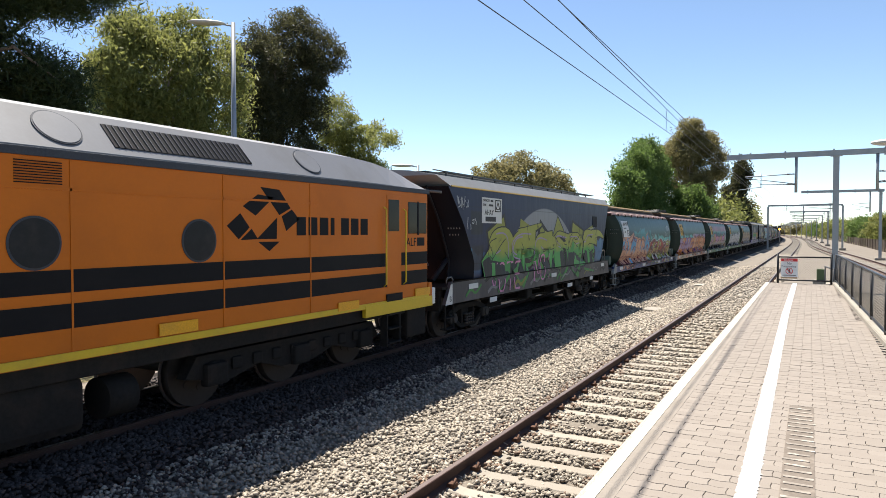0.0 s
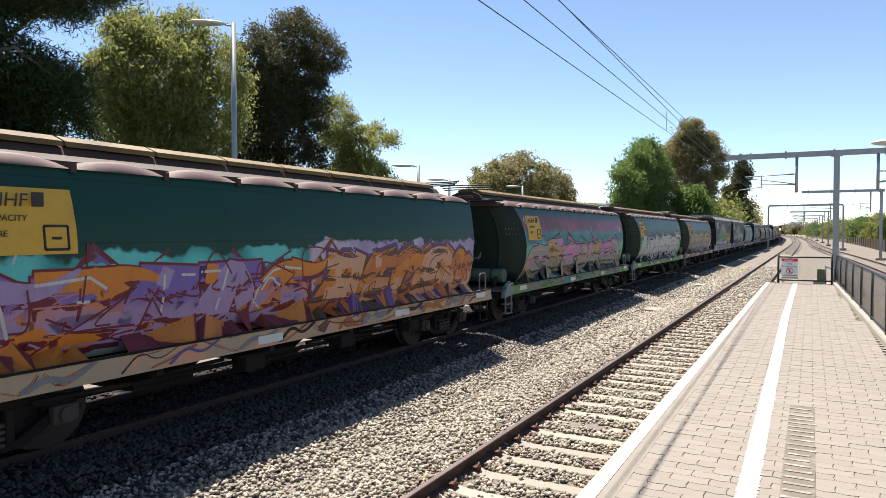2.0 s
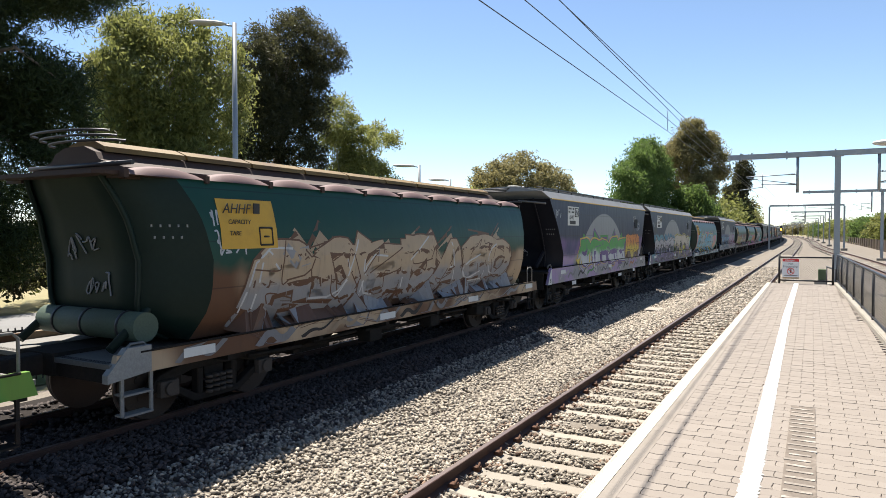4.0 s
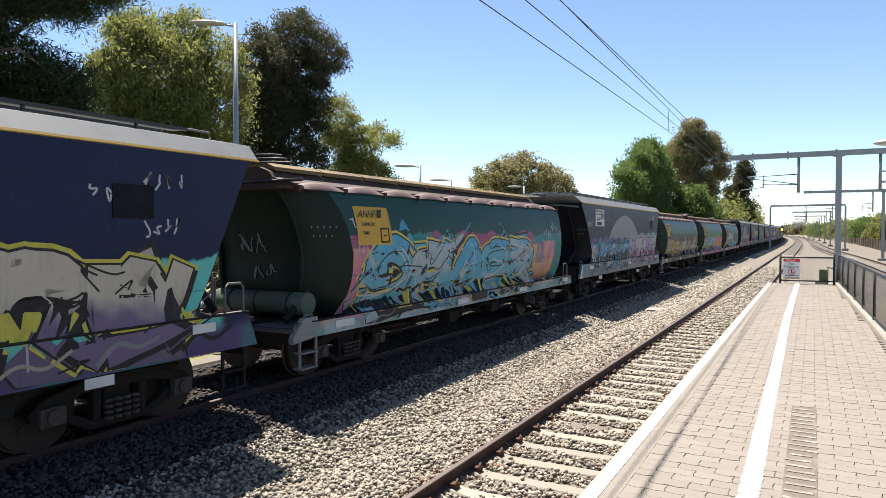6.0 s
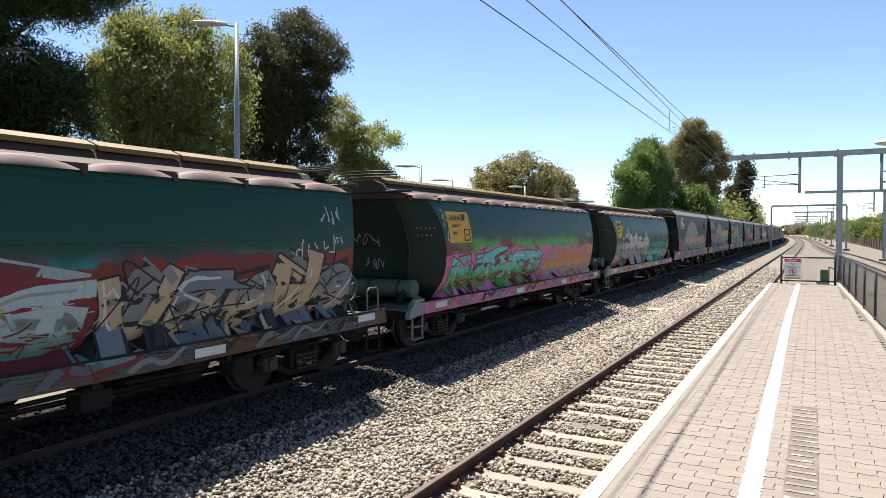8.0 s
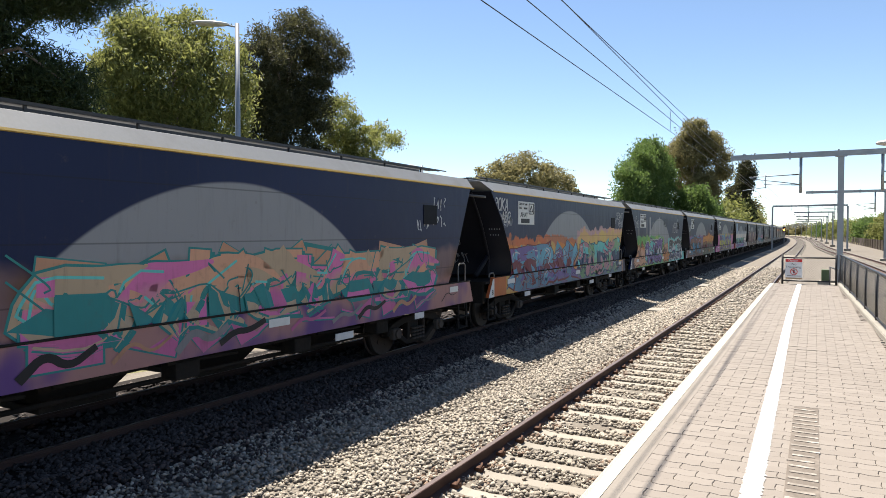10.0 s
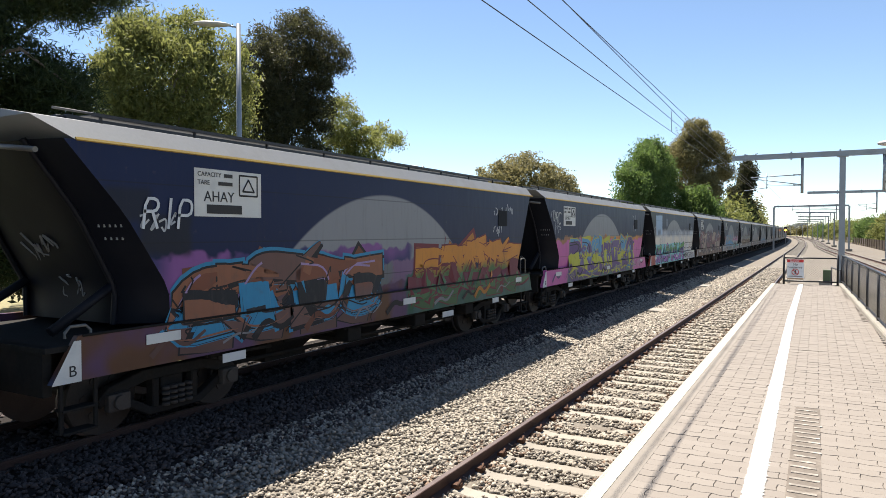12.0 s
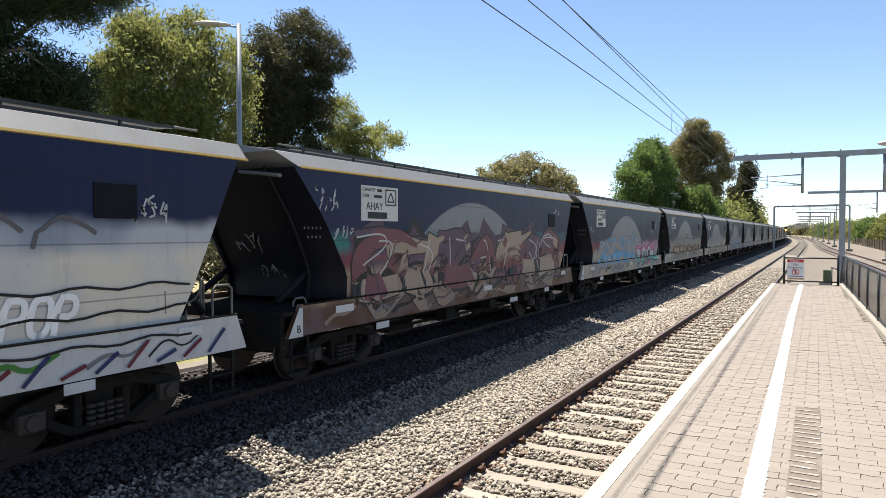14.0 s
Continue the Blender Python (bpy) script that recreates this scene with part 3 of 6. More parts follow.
def lineside():
    street_lamp(-17, 16.7, 9.6, (-0.9, -0.75, 0))
    street_lamp(-19, 32.2, 6.3, (-0.9, -0.75, 0))
    street_lamp(-21, 39.6, 6.1, (-0.9, -0.75, 0), "distant grey street lamp with a flat head")
    street_lamp(-22, 55, 6.6, (-0.9, -0.6, 0), "distant grey street lamp with a flat head")
    lamp = thing("platform_lamp", "grey platform lamp post with a cream oval head", "lamp post")
    part("pole", rod((2.35, 17.5, -0.3), (2.35, 17.5, 4.6), 0.09, 0.06, 12), STEEL_GREY, lamp)
    part("bracket", rod((2.35, 17.5, 4.54), (1.7, 17.5, 4.56), 0.03), STEEL_GREY, lamp)
    bm = bmesh.new()
    bmesh.ops.create_uvsphere(bm, u_segments=18, v_segments=10, radius=1, matrix=Matrix.Translation((1.5, 17.5, 4.57)) @ Matrix.Diagonal((0.38, 0.2, 0.075, 1)))
    part("lamp_head", bm, LAMP_WHITE, lamp, smooth=True)
    # brown sheet fence beyond the far track, with trees behind
    wall = tagged(new("sheet_fence"), "tall dark brown corrugated sheet fence beyond the tracks", "fence", kind="structure")
    y = 60.0
    while y < 420:
        step = 2.4 if y < 160 else 6
        bm = bmesh.new()
        n = 12 if y < 160 else 4
        pts = [(0.03 * (i % 2), i * step / n) for i in range(n + 1)]
        grid(bm, [[(9.3 + drift(y) - max(0, y - 105) * 0.008 + a, y + b, z) for a, b in pts] for z in (-0.6, 1.4)], smooth=False)
        part("sheet", bm, CORTEN, wall)
        y += step
    bm = bmesh.new()
    for y in np.arange(60, 420, 4.8):
        add_box(bm, 9.2 + drift(y) - max(0, y - 105) * 0.008, 9.27 + drift(y) - max(0, y - 105) * 0.008, y - 0.04, y + 0.04, -0.6, 1.45)
    part("posts", bm, CORTEN, wall)
    # relay box and cabinet beyond the platform end
    cab = thing("relay_box", "small green lineside relay box on a concrete block", "cabinet")
    part("plinth", box(0.12, 0.6, 36.9, 37.5, -0.3, 0.32, 0.02), CONCRETE, cab)
    part("case", box(0.28, 0.62, 36.95, 37.4, 0.33, 0.85, 0.02), worn("faded green paint", (0.1, 0.14, 0.06), 0.6), cab)
    for x, y, n in ((-5.1, 25.7, 0.9), (-5.25, 38.7, 1.2)):
        slab = thing("cable_pit", "pale concrete cable pit lid in the ballast", "pit", "cable pits")
        part("lid", box(x - 0.28, x + 0.28, y - n / 2, y + n / 2, -0.4, -0.2, 0.015), CONCRETE, slab)
    sig = thing("signal", "slim railway signal showing an orange light", "signal")
    x, y = -6.1 + drift(180), 180
    part("post", rod((x, y, -0.4), (x, y, 3.6), 0.09), STEEL_GREY, sig)
    part("head", box(x - 0.3, x + 0.3, y - 0.05, y + 0.25, 2.6, 4.0, 0.05), BLACK_PAINT, sig)
    glow = Nodes("orange signal light")
    glow.bsdf.inputs["Emission Color"].default_value = (1, 0.3, 0.03, 1)
    glow.bsdf.inputs["Emission Strength"].default_value = 6
    part("light", rod((x, y - 0.12, 3.2), (x, y - 0.05, 3.2), 0.2, sides=14), glow.done((0.8, 0.3, 0.05)), sig)


# ---- trees ----


def tree(name, label, x, y, trunk_top, blobs, leaf_mat, bark, clumps, per, leaf, spread, seed, trunk_r=0.25, droop=0.0, base=-0.6, narrow=0.35):
    """A tapered trunk with limbs and a crown of leaf clumps that fill the blobs (dx, dy, z, rx, ry, rz)."""
    r = np.random.default_rng(seed)
    t = thing(name, label, "tree", "", pose(x, y, base))
    weights = np.array([b[3] * b[4] * b[5] for b in blobs]) ** 0.75
    pick = r.choice(len(blobs), clumps, p=weights / weights.sum())
    b = np.array(blobs)[pick]
    d = r.normal(size=(clumps, 3))
    d /= np.linalg.norm(d, axis=1)[:, None]
    centres = b[:, :3] + np.array([0, 0, -base]) + d * b[:, 3:] * r.uniform(0.45, 1.08, clumps)[:, None] ** 0.6
    size = spread * r.uniform(0.5, 1.4, clumps)
    n = clumps * per
    c = np.repeat(centres, per, 0)
    off = np.clip(r.normal(size=(n, 3)), -1.7, 1.7) * np.repeat(size, per)[:, None] * np.array([1, 1, 0.75])
    off[:, 2] -= droop * np.abs(r.normal(size=n)) * np.repeat(size, per)
    p = c + off
    u = r.normal(size=(n, 3))
    u[:, 2] -= droop * 1.5
    u /= np.linalg.norm(u, axis=1)[:, None]
    w = np.cross(u, r.normal(size=(n, 3)))
    w /= np.linalg.norm(w, axis=1)[:, None]
    s = leaf * r.uniform(0.6, 1.4, (n, 1))
    v = np.stack([p - u * s, p + w * s * narrow, p + u * s, p - w * s * narrow], 1).reshape(-1, 3)
    f = np.arange(4 * n).reshape(-1, 4)
    data = mesh_of("crown", v, f)
    part("crown", data, leaf_mat, t)
    bm = bmesh.new()
    top = Vector((blobs[0][0] * 0.3, blobs[0][1] * 0.3, trunk_top - base))
    mid = top * 0.5 + Vector((r.normal(0, 0.2), r.normal(0, 0.2), 0))
    add_rod(bm, (0, 0, 0), mid, trunk_r, trunk_r * 0.75, 10)
    add_rod(bm, mid, top, trunk_r * 0.75, trunk_r * 0.5, 10)
    part("trunk", bm, bark, t)
    bm = bmesh.new()
    for k in r.choice(clumps, min(26, clumps), replace=False):
        e = Vector(centres[k])
        start = mid.lerp(top, r.uniform(0, 1))
        knee = start.lerp(e, 0.5) + Vector((r.normal(0, 0.3), r.normal(0, 0.3), 0.5))
        add_rod(bm, start, knee, trunk_r * 0.28, trunk_r * 0.17, 6)
        add_rod(bm, knee, e, trunk_r * 0.17, 0.015, 6)
    part("branchwork", bm, bark, t)
    return t


def trees():
    tree("pine_tree", "dark green pine with long drooping needles", -20, 9.9, 8, [(0, 0.2, 9.7, 1.5, 2.2, 1.4), (0.3, 2.5, 10.2, 1.3, 1.7, 0.95), (0.2, 4.0, 10.8, 1.0, 1.0, 0.6), (0, 0.4, 7.0, 1.6, 1.9, 1.5), (0.3, 2.0, 6.2, 1.5, 1.4, 1.4), (0, -2.5, 8.5, 2, 2, 2.6), (0, 0, 3.6, 2.4, 3.0, 2.0)], LEAF_PINE, BARK, 640, 280, 0.11, 0.34, 11, 0.3, 0.3, narrow=0.15)
    tree("eucalyptus_tree", "olive green eucalyptus with hanging foliage and pale limbs", -24.5, 19.6, 9, [(0, 0, 8.5, 2.2, 2.5, 3.3), (0, -1.4, 8.0, 1.6, 1.5, 2.8), (0.4, 2.5, 8.7, 1.7, 1.8, 3.0), (0, 0.5, 4.8, 2.4, 3.2, 2.4), (0, -0.8, 10.9, 0.9, 1.0, 1.0), (0.2, 1.5, 11.5, 0.9, 1.1, 0.8)], LEAF_GUM, PALE_BARK, 500, 220, 0.1, 0.36, 12, 0.25, 0.7, narrow=0.3)
    tree("sheoak_tree", "dense dark sheoak tree with an uneven top", -26.5, 29.4, 10, [(0, 0, 7.0, 2.4, 3.2, 4.0), (0, -1.8, 11.3, 1.6, 1.8, 2.2), (0, 0.8, 12.2, 1.6, 1.6, 2.8), (0, 1.6, 14.7, 0.8, 1.0, 0.9), (0.2, 3.8, 13.4, 1.0, 1.2, 1.3), (0, 2.3, 10.8, 1.5, 1.7, 2.4), (0, 0, 3.5, 3.0, 3.0, 2.4), (0, -1.9, 7.5, 1.8, 1.7, 3.4)], LEAF_SHEOAK, BARK, 600, 220, 0.115, 0.31, 13, 0.3, -0.2, narrow=0.24)
    tree("eucalyptus_tree", "smaller olive eucalyptus beside the dark sheoak", -28, 37.6, 5, [(0, -1.0, 9.9, 1.3, 1.5, 1.7), (0, 0.9, 8.6, 1.5, 1.6, 1.6), (0, 0.8, 6.2, 2.0, 2.2, 1.8), (0.2, 4.4, 9.9, 1.0, 1.6, 0.6), (0, 2.6, 6.4, 1.8, 2.4, 1.8), (0, 0, 3.5, 2.6, 3, 2)], LEAF_GUM, PALE_BARK, 320, 200, 0.105, 0.36, 14, 0.15, 0.4)
    tree("eucalyptus_tree", "rounded olive green gum tree in the distance", -30, 74, 8, [(0, 0, 8.6, 3.6, 4.4, 2.9), (-1.0, -5, 8.0, 2.4, 3.2, 2.2), (1.0, 8.5, 7.9, 2.4, 4.5, 2.3), (0, 0, 5, 4, 9, 2.5)], LEAF_OLIVE, PALE_BARK, 440, 130, 0.18, 0.5, 15, 0.25)
    for k, (x, y, h) in enumerate(((-30, 91, 8.2), (-30, 93.5, 9.0), (-31, 100, 7.0), (-29, 59, 7.0), (-32, 108, 6.5))):
        tree("cypress_tree" if k < 2 else "garden_tree", "slim dark green cypress in the distance" if k < 2 else "low green garden tree in the distance", x, y, h * 0.6, [(0, 0, h * 0.52, 0.5 if k < 2 else 2.2, 0.6 if k < 2 else 3.6, h * 0.45)], LEAF_PINE if k < 2 else LEAF_GUM, BARK, 90, 60, 0.2, 0.3 if k < 2 else 0.5, 30 + k, 0.12)
    tree("pepper_tree", "bright green pepper tree with weeping foliage", -22.5, 101, 10, [(0, 1, 10.3, 2.4, 5.0, 5.0), (0.5, 9, 10.8, 2.4, 6.0, 5.4), (0, -6, 9.0, 1.8, 4, 3.6), (0, 6, 15, 1.5, 4, 2), (1, 4, 4.5, 3.0, 9, 3.4)], LEAF_BRIGHT, BARK, 620, 130, 0.22, 0.62, 16, 0.35, 0.8)
    tree("eucalyptus_tree", "tall gum tree with bare pale limbs and olive foliage", -18.5, 128, 17, [(-1.5, 0, 16.5, 3.2, 3.5, 3.8), (-0.6, 0, 20.8, 2.0, 3, 1.6), (2.0, 2, 18.2, 1.6, 3, 2.2), (-4.6, 0, 16, 1.6, 3, 2.0), (1, 0, 10, 2.6, 4, 3.6), (3.6, 4, 14.5, 1.4, 3, 2.6), (-2, 3, 12, 2.2, 3, 2.2)], LEAF_OLIVE, PALE_BARK, 440, 130, 0.22, 0.6, 17, 0.6, 0.3)
    tree("pepper_tree", "bright green shrubby tree beneath the tall gum", -17, 114, 6, [(0, 0, 6.5, 2.8, 4.0, 3.6), (0.5, 7, 5.0, 2.8, 4.0, 3.6)], LEAF_BRIGHT, BARK, 340, 70, 0.28, 0.6, 18, 0.3, 0.6)
    tree("eucalyptus_tree", "dark dense gum tree beyond the pale-limbed one", -13.6, 166, 12, [(0, 0, 15.4, 1.5, 3, 3.6), (-1.6, 0, 10, 2.4, 3, 5), (-0.6, 2, 6, 2.4, 4, 4)], LEAF_SHEOAK, BARK, 260, 80, 0.3, 0.6, 19, 0.35)
    for k in range(12):
        y = 720 + 34 * (k % 4)
        tree("horizon_tree", "faint tree on the far horizon beyond the railway", -128 + 14.5 * k, y, 4, [(0, 0, 5, 8, 8, 3.6 + (k % 3)), (5, 0, 4, 7, 8, 3.0)], LEAF_OLIVE, BARK, 90, 40, 1.0, 1.6, 120 + k, 0.3)
    for k in range(8):
        y = 165 + 38 * k
        tree("distant_tree", "hazy green tree in the row beside the railway", -16 - 1.2 * k + drift(y), y, 5, [(0, 0, 6.0 + 2 * math.sin(k * 2.1), 4.0, 9.0, 4.0), (0, 12, 4.5, 4.0, 9.0, 4.0), (1, -10, 3.5, 3, 9, 3.5)], LEAF_OLIVE if k % 2 else LEAF_GUM, BARK, 160, 60, 0.5, 1.2, 40 + k, 0.3)
    for k, (x, y, h, wide) in enumerate(((17, 118, 6.2, 4.5), (15.5, 140, 8.5, 4.0), (14, 165, 6.5, 5), (13, 195, 6.0, 6), (12, 235, 6.5, 7), (9, 290, 7, 8), (6, 360, 7.5, 9), (22, 100, 7.5, 5), (2, 450, 8, 10))):
        tree("roadside_tree", "dusty green tree behind the brown sheet fence", x, y, h * 0.6, [(0, 0, h * 0.62, wide * 0.8, wide * 1.4, h * 0.4), (1, wide * 0.9, h * 0.5, wide * 0.6, wide, h * 0.36), (0, 0, h * 0.3, wide * 0.8, wide * 1.3, h * 0.3)], LEAF_GUM if k % 3 else LEAF_BRIGHT, BARK, 220, 75, 0.28, 0.62, 60 + k, 0.25)
    r = np.random.default_rng(5)
    for k in range(16):
        y = 2 + 6.0 * k
        h = r.uniform(3.2, 4.8)
        tree("shrub", "dark bushy shrub beyond the street", -29.5 + r.normal(0, 1.2), y, h * 0.4, [(0, 0, h * 0.35, 2.2, 3.6, h * 0.45), (0.5, 2, h * 0.5, 1.6, 2.2, h * 0.4)], LEAF_SHEOAK if k % 3 else LEAF_GUM, BARK, 130, 70, 0.14, 0.36, 80 + k, 0.1)


def far_side():
    """What shows between the wagons: a black fence, low bushes and a parked car."""
    fence = thing("park_fence", "black steel picket fence beside the street", "fence")
    bm = bmesh.new()
    for y in np.arange(-2, 46, 0.14):
        add_box(bm, -14.51, -14.49, y - 0.01, y + 0.01, -0.5, 0.65)
    part("picket_row", bm, FENCE_BLACK, fence)["kind"] = "stuff"
    for z in (-0.4, 0.55):
        part("rail", box(-14.53, -14.47, -2, 46, z, z + 0.04), FENCE_BLACK, fence)
    bm = bmesh.new()
    grid(bm, [[(x, y, -0.575) for x in (-20.9, -14.2)] for y in (-40, 0, 40, 120)])
    tagged(part("lawn", bm, LAWN), "mown green and dry park lawn", "lawn", kind="structure")
    for k, y in enumerate((7.2, 33.0)):
        parked_car(pose(-22.3, y, -0.56, 0, 0, 0), k)


def parked_car(at, k):
    paint = worn("car paint %d" % k, ((0.02, 0.022, 0.03), (0.3, 0.31, 0.32))[k], 0.25, 0.2, 20, 2, 0.05, dirty=0.1)
    car = thing("parked_car", ("dark hatchback parked at the kerb", "silver sedan parked at the kerb")[k], "car", "parked cars", at)
    bm = bmesh.new()
    prism(bm, [(-2.05, 0.3), (-2.1, 0.6), (-1.9, 0.82), (-1.0, 0.95), (1.6, 0.98), (2.0, 0.85), (2.1, 0.55), (2.05, 0.3)], 0, -0.85, 0.85)
    bmesh.ops.bevel(bm, geom=bm.edges[:], offset=0.06, segments=2, affect="EDGES")
    part("body", bm, paint, car)
    bm = bmesh.new()
    prism(bm, [(-1.05, 0.94), (-0.35, 1.4), (0.9, 1.42), (1.6, 0.97)], 0, -0.72, 0.72)
    bmesh.ops.bevel(bm, geom=bm.edges[:], offset=0.05, segments=2, affect="EDGES")
    part("cabin", bm, paint, car)
    for sx in (-1, 1):
        bm = bmesh.new()
        prism(bm, [(-0.85, 0.98), (-0.3, 1.33), (0.8, 1.34), (1.3, 1.0)], 0, sx * 0.722, sx * 0.735)
        part("side_window", bm, worn("car glass", (0.01, 0.012, 0.014), 0.08, 0, 5, 1, 0.1, dirty=0), car, "dark window glass")
        for y in (-1.3, 1.3):
            w = part("wheel", rod((sx * 0.7, y, 0.31), (sx * 0.88, y, 0.31), 0.31, sides=20), BLACK_PAINT, car)
            part("rim", rod((sx * 0.88, y, 0.31), (sx * 0.89, y, 0.31), 0.19, sides=14), STEEL_GREY, w)


ground()
tracks()
platform()
fences()
overhead()
lineside()
trees()
far_side()
ballast_stones()

# ---- the train ----
# Each vehicle's own space: x across (the platform side is positive), y along (the front is negative), z from the rail.
PITCH = 14.6
BLUE, GREEN = (0.007, 0.0135, 0.05), (0.009, 0.044, 0.032)
SHAPES = {
    "blue": dict(side=([1.36, 1.7, 2.3, 3.5], [1.4, 1.44, 1.45, 1.45]), front=([1.36, 1.8, 2.7, 3.5], [2.0, 1.95, 1.35, 0.62]), rear=([1.36, 3.5], [1.52, 0.54]), low=1.36, top=3.5),
    "green": dict(side=([1.03, 1.35, 1.7, 2.1, 2.5, 2.9, 3.2], [1.12, 1.32, 1.42, 1.45, 1.42, 1.32, 1.18]), front=([1.03, 1.5, 2.1, 2.7, 3.2], [1.8, 1.95, 1.95, 1.8, 1.55]), rear=([1.03, 1.5, 2.1, 2.7, 3.2], [1.35, 1.5, 1.5, 1.4, 1.2]), low=1.03, top=3.2),
}


def side_x(kind, z):
    return float(np.interp(z, *SHAPES[kind]["side"]))


def front_y(kind, z):
    return -PITCH / 2 + float(np.interp(z, *SHAPES[kind]["front"]))


def rear_y(kind, z):
    return PITCH / 2 - float(np.interp(z, *SHAPES[kind]["rear"]))


def side_paint(name, base, bands, dome, seed, soft=0.12, patches=()):
    """Faded wagon paint with ragged sprayed bands of colour and streaks of grime."""
    n = Nodes(name)
    x, y, z = n.axes()
    shift = n.add("ShaderNodeMapping")
    n.put(shift.inputs["Vector"], n.coord)
    shift.inputs["Location"].default_value = (seed * 7.3, seed * 3.1, seed * 1.7)
    at = shift.outputs[0]
    wobble = n.noise(0.9, 3, at, 0.55)
    color = n.mix(n.noise(0.35, 2, at), shade(base, 0.8), shade(base, 1.3))
    if dome:
        dy, dz = n.math("ADD", y, 0.45), n.math("ADD", z, 0.92)
        far = n.math("SQRT", n.math("ADD", n.math("MULTIPLY", dy, dy), n.math("MULTIPLY", dz, dz)))
        color = n.mix(n.step(far, 4.12, 4.07), color, dome)
    lumps = n.noise(2.6, 2, at, 0.5)
    for k, band in enumerate(bands):
        height, tint, ragged, other = band[:4]
        edge = n.math("MULTIPLY_ADD", n.noise(1.1 + 0.5 * k, 3, at, 0.6), ragged, n.math("SUBTRACT", z, height + ragged * 0.5))
        patch = n.mix(n.step(n.noise(0.55 + 0.2 * k, 2, at), 0.42, 0.58), tint, other)
        rim = soft
        if len(band) > 4:
            # a cloud behind a painted word: lumpy crisp rim, between two ends
            edge = n.math("MULTIPLY_ADD", lumps, 0.45, n.math("SUBTRACT", edge, 0.22))
            rim = 0.03
        cover = n.step(edge, rim, -rim)
        if len(band) > 4:
            along = n.math("MULTIPLY_ADD", wobble, 0.5, n.math("SUBTRACT", y, 0.25))
            cover = n.math("MULTIPLY", cover, n.math("MULTIPLY", n.step(along, band[4] - 0.08, band[4] + 0.08), n.step(along, band[5] + 0.08, band[5] - 0.08)))
        color = n.mix(cover, color, patch)
    for y0, y1, z0, z1, tint, amount, rim in patches:
        py, pz = n.math("MULTIPLY_ADD", lumps, 0.16, n.math("SUBTRACT", y, 0.08)), n.math("MULTIPLY_ADD", wobble, 0.16, n.math("SUBTRACT", z, 0.08))
        inside = n.math("MULTIPLY", n.step(py, y0 - rim, y0 + rim), n.step(py, y1 + rim, y1 - rim))
        inside = n.math("MULTIPLY", inside, n.math("MULTIPLY", n.step(pz, z0 - rim, z0 + rim), n.step(pz, z1 + rim, z1 - rim)))
        color = n.mix(n.math("MULTIPLY", inside, amount), color, tint)
    # horizontal plate seams
    for seam in (1.72, 2.36, 3.08):
        color = n.mix(n.math("MULTIPLY", n.step(n.math("ABSOLUTE", n.math("SUBTRACT", z, seam)), 0.014, 0.004), 0.45), color, (0.01, 0.01, 0.012))
    streak = n.add("ShaderNodeMapping")
    n.put(streak.inputs["Vector"], at)
    streak.inputs["Scale"].default_value = (1, 5, 0.5)
    grime = n.noise(2.0, 5, streak.outputs[0], 0.7)
    color = n.mix(n.math("MULTIPLY", n.step(grime, 0.5, 0.85), 0.3), color, (0.045, 0.04, 0.037))
    color = n.mix(n.math("MULTIPLY", n.step(n.noise(6, 5, at, 0.7), 0.62, 0.75), 0.25), color, (0.09, 0.075, 0.065))
    n.bump(n.noise(1.6, 2, at), 0.12, 0.05)
    n.bsdf.inputs["Specular IOR Level"].default_value = 0.16
    return n.done(color, n.math("MULTIPLY_ADD", grime, 0.3, 0.25))


ROOF_BAND = worn("pale roof fascia", (0.225, 0.228, 0.23), 0.6, 0, 30, 1.2, 0.1, (0.154, 0.147, 0.14), 0.5)
YELLOW_LINE = worn("yellow fascia stripe", (0.35, 0.231, 0.049), 0.6)
ROOF_PINK = worn("oxidised corrugated roof", (0.15, 0.095, 0.092), 0.75, 0, 40, 2, 0.15)
HATCH_RUST = worn("rusty yellow hatch", (0.14, 0.0875, 0.0245), 0.7, 0, 25, 0.8, 0.2, (0.077, 0.042, 0.0245), 0.9)
BROWN_TOP = worn("brown hatch edge", (0.04, 0.022, 0.016), 0.75)
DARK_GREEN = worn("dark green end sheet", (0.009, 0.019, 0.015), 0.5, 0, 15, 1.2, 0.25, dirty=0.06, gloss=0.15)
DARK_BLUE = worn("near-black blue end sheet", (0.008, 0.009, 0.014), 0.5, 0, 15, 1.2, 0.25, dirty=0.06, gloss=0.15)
TANK_GREEN = worn("faded green reservoir", (0.06, 0.085, 0.06), 0.65)
PLATE_WHITE = worn("white plate", (0.55, 0.55, 0.53), 0.6, 0, 40, 3, 0.05, dirty=0.2)
PLATE_YELLOW = worn("yellow plate", (0.5, 0.29, 0.035), 0.6, 0, 40, 3, 0.08, dirty=0.25)
INK = worn("black ink", (0.02, 0.02, 0.022), 0.6)
WHEEL_STEEL = worn("wheel steel", (0.04, 0.033, 0.029), 0.6, 0.4)
GRATING = worn("galvanised grating", (0.14, 0.137, 0.13), 0.6, 0.4)
DUSTY = worn("dusty spring steel", (0.06, 0.05, 0.042), 0.85)
SILL_GREY = worn("grey end casting", (0.2, 0.205, 0.2), 0.65)


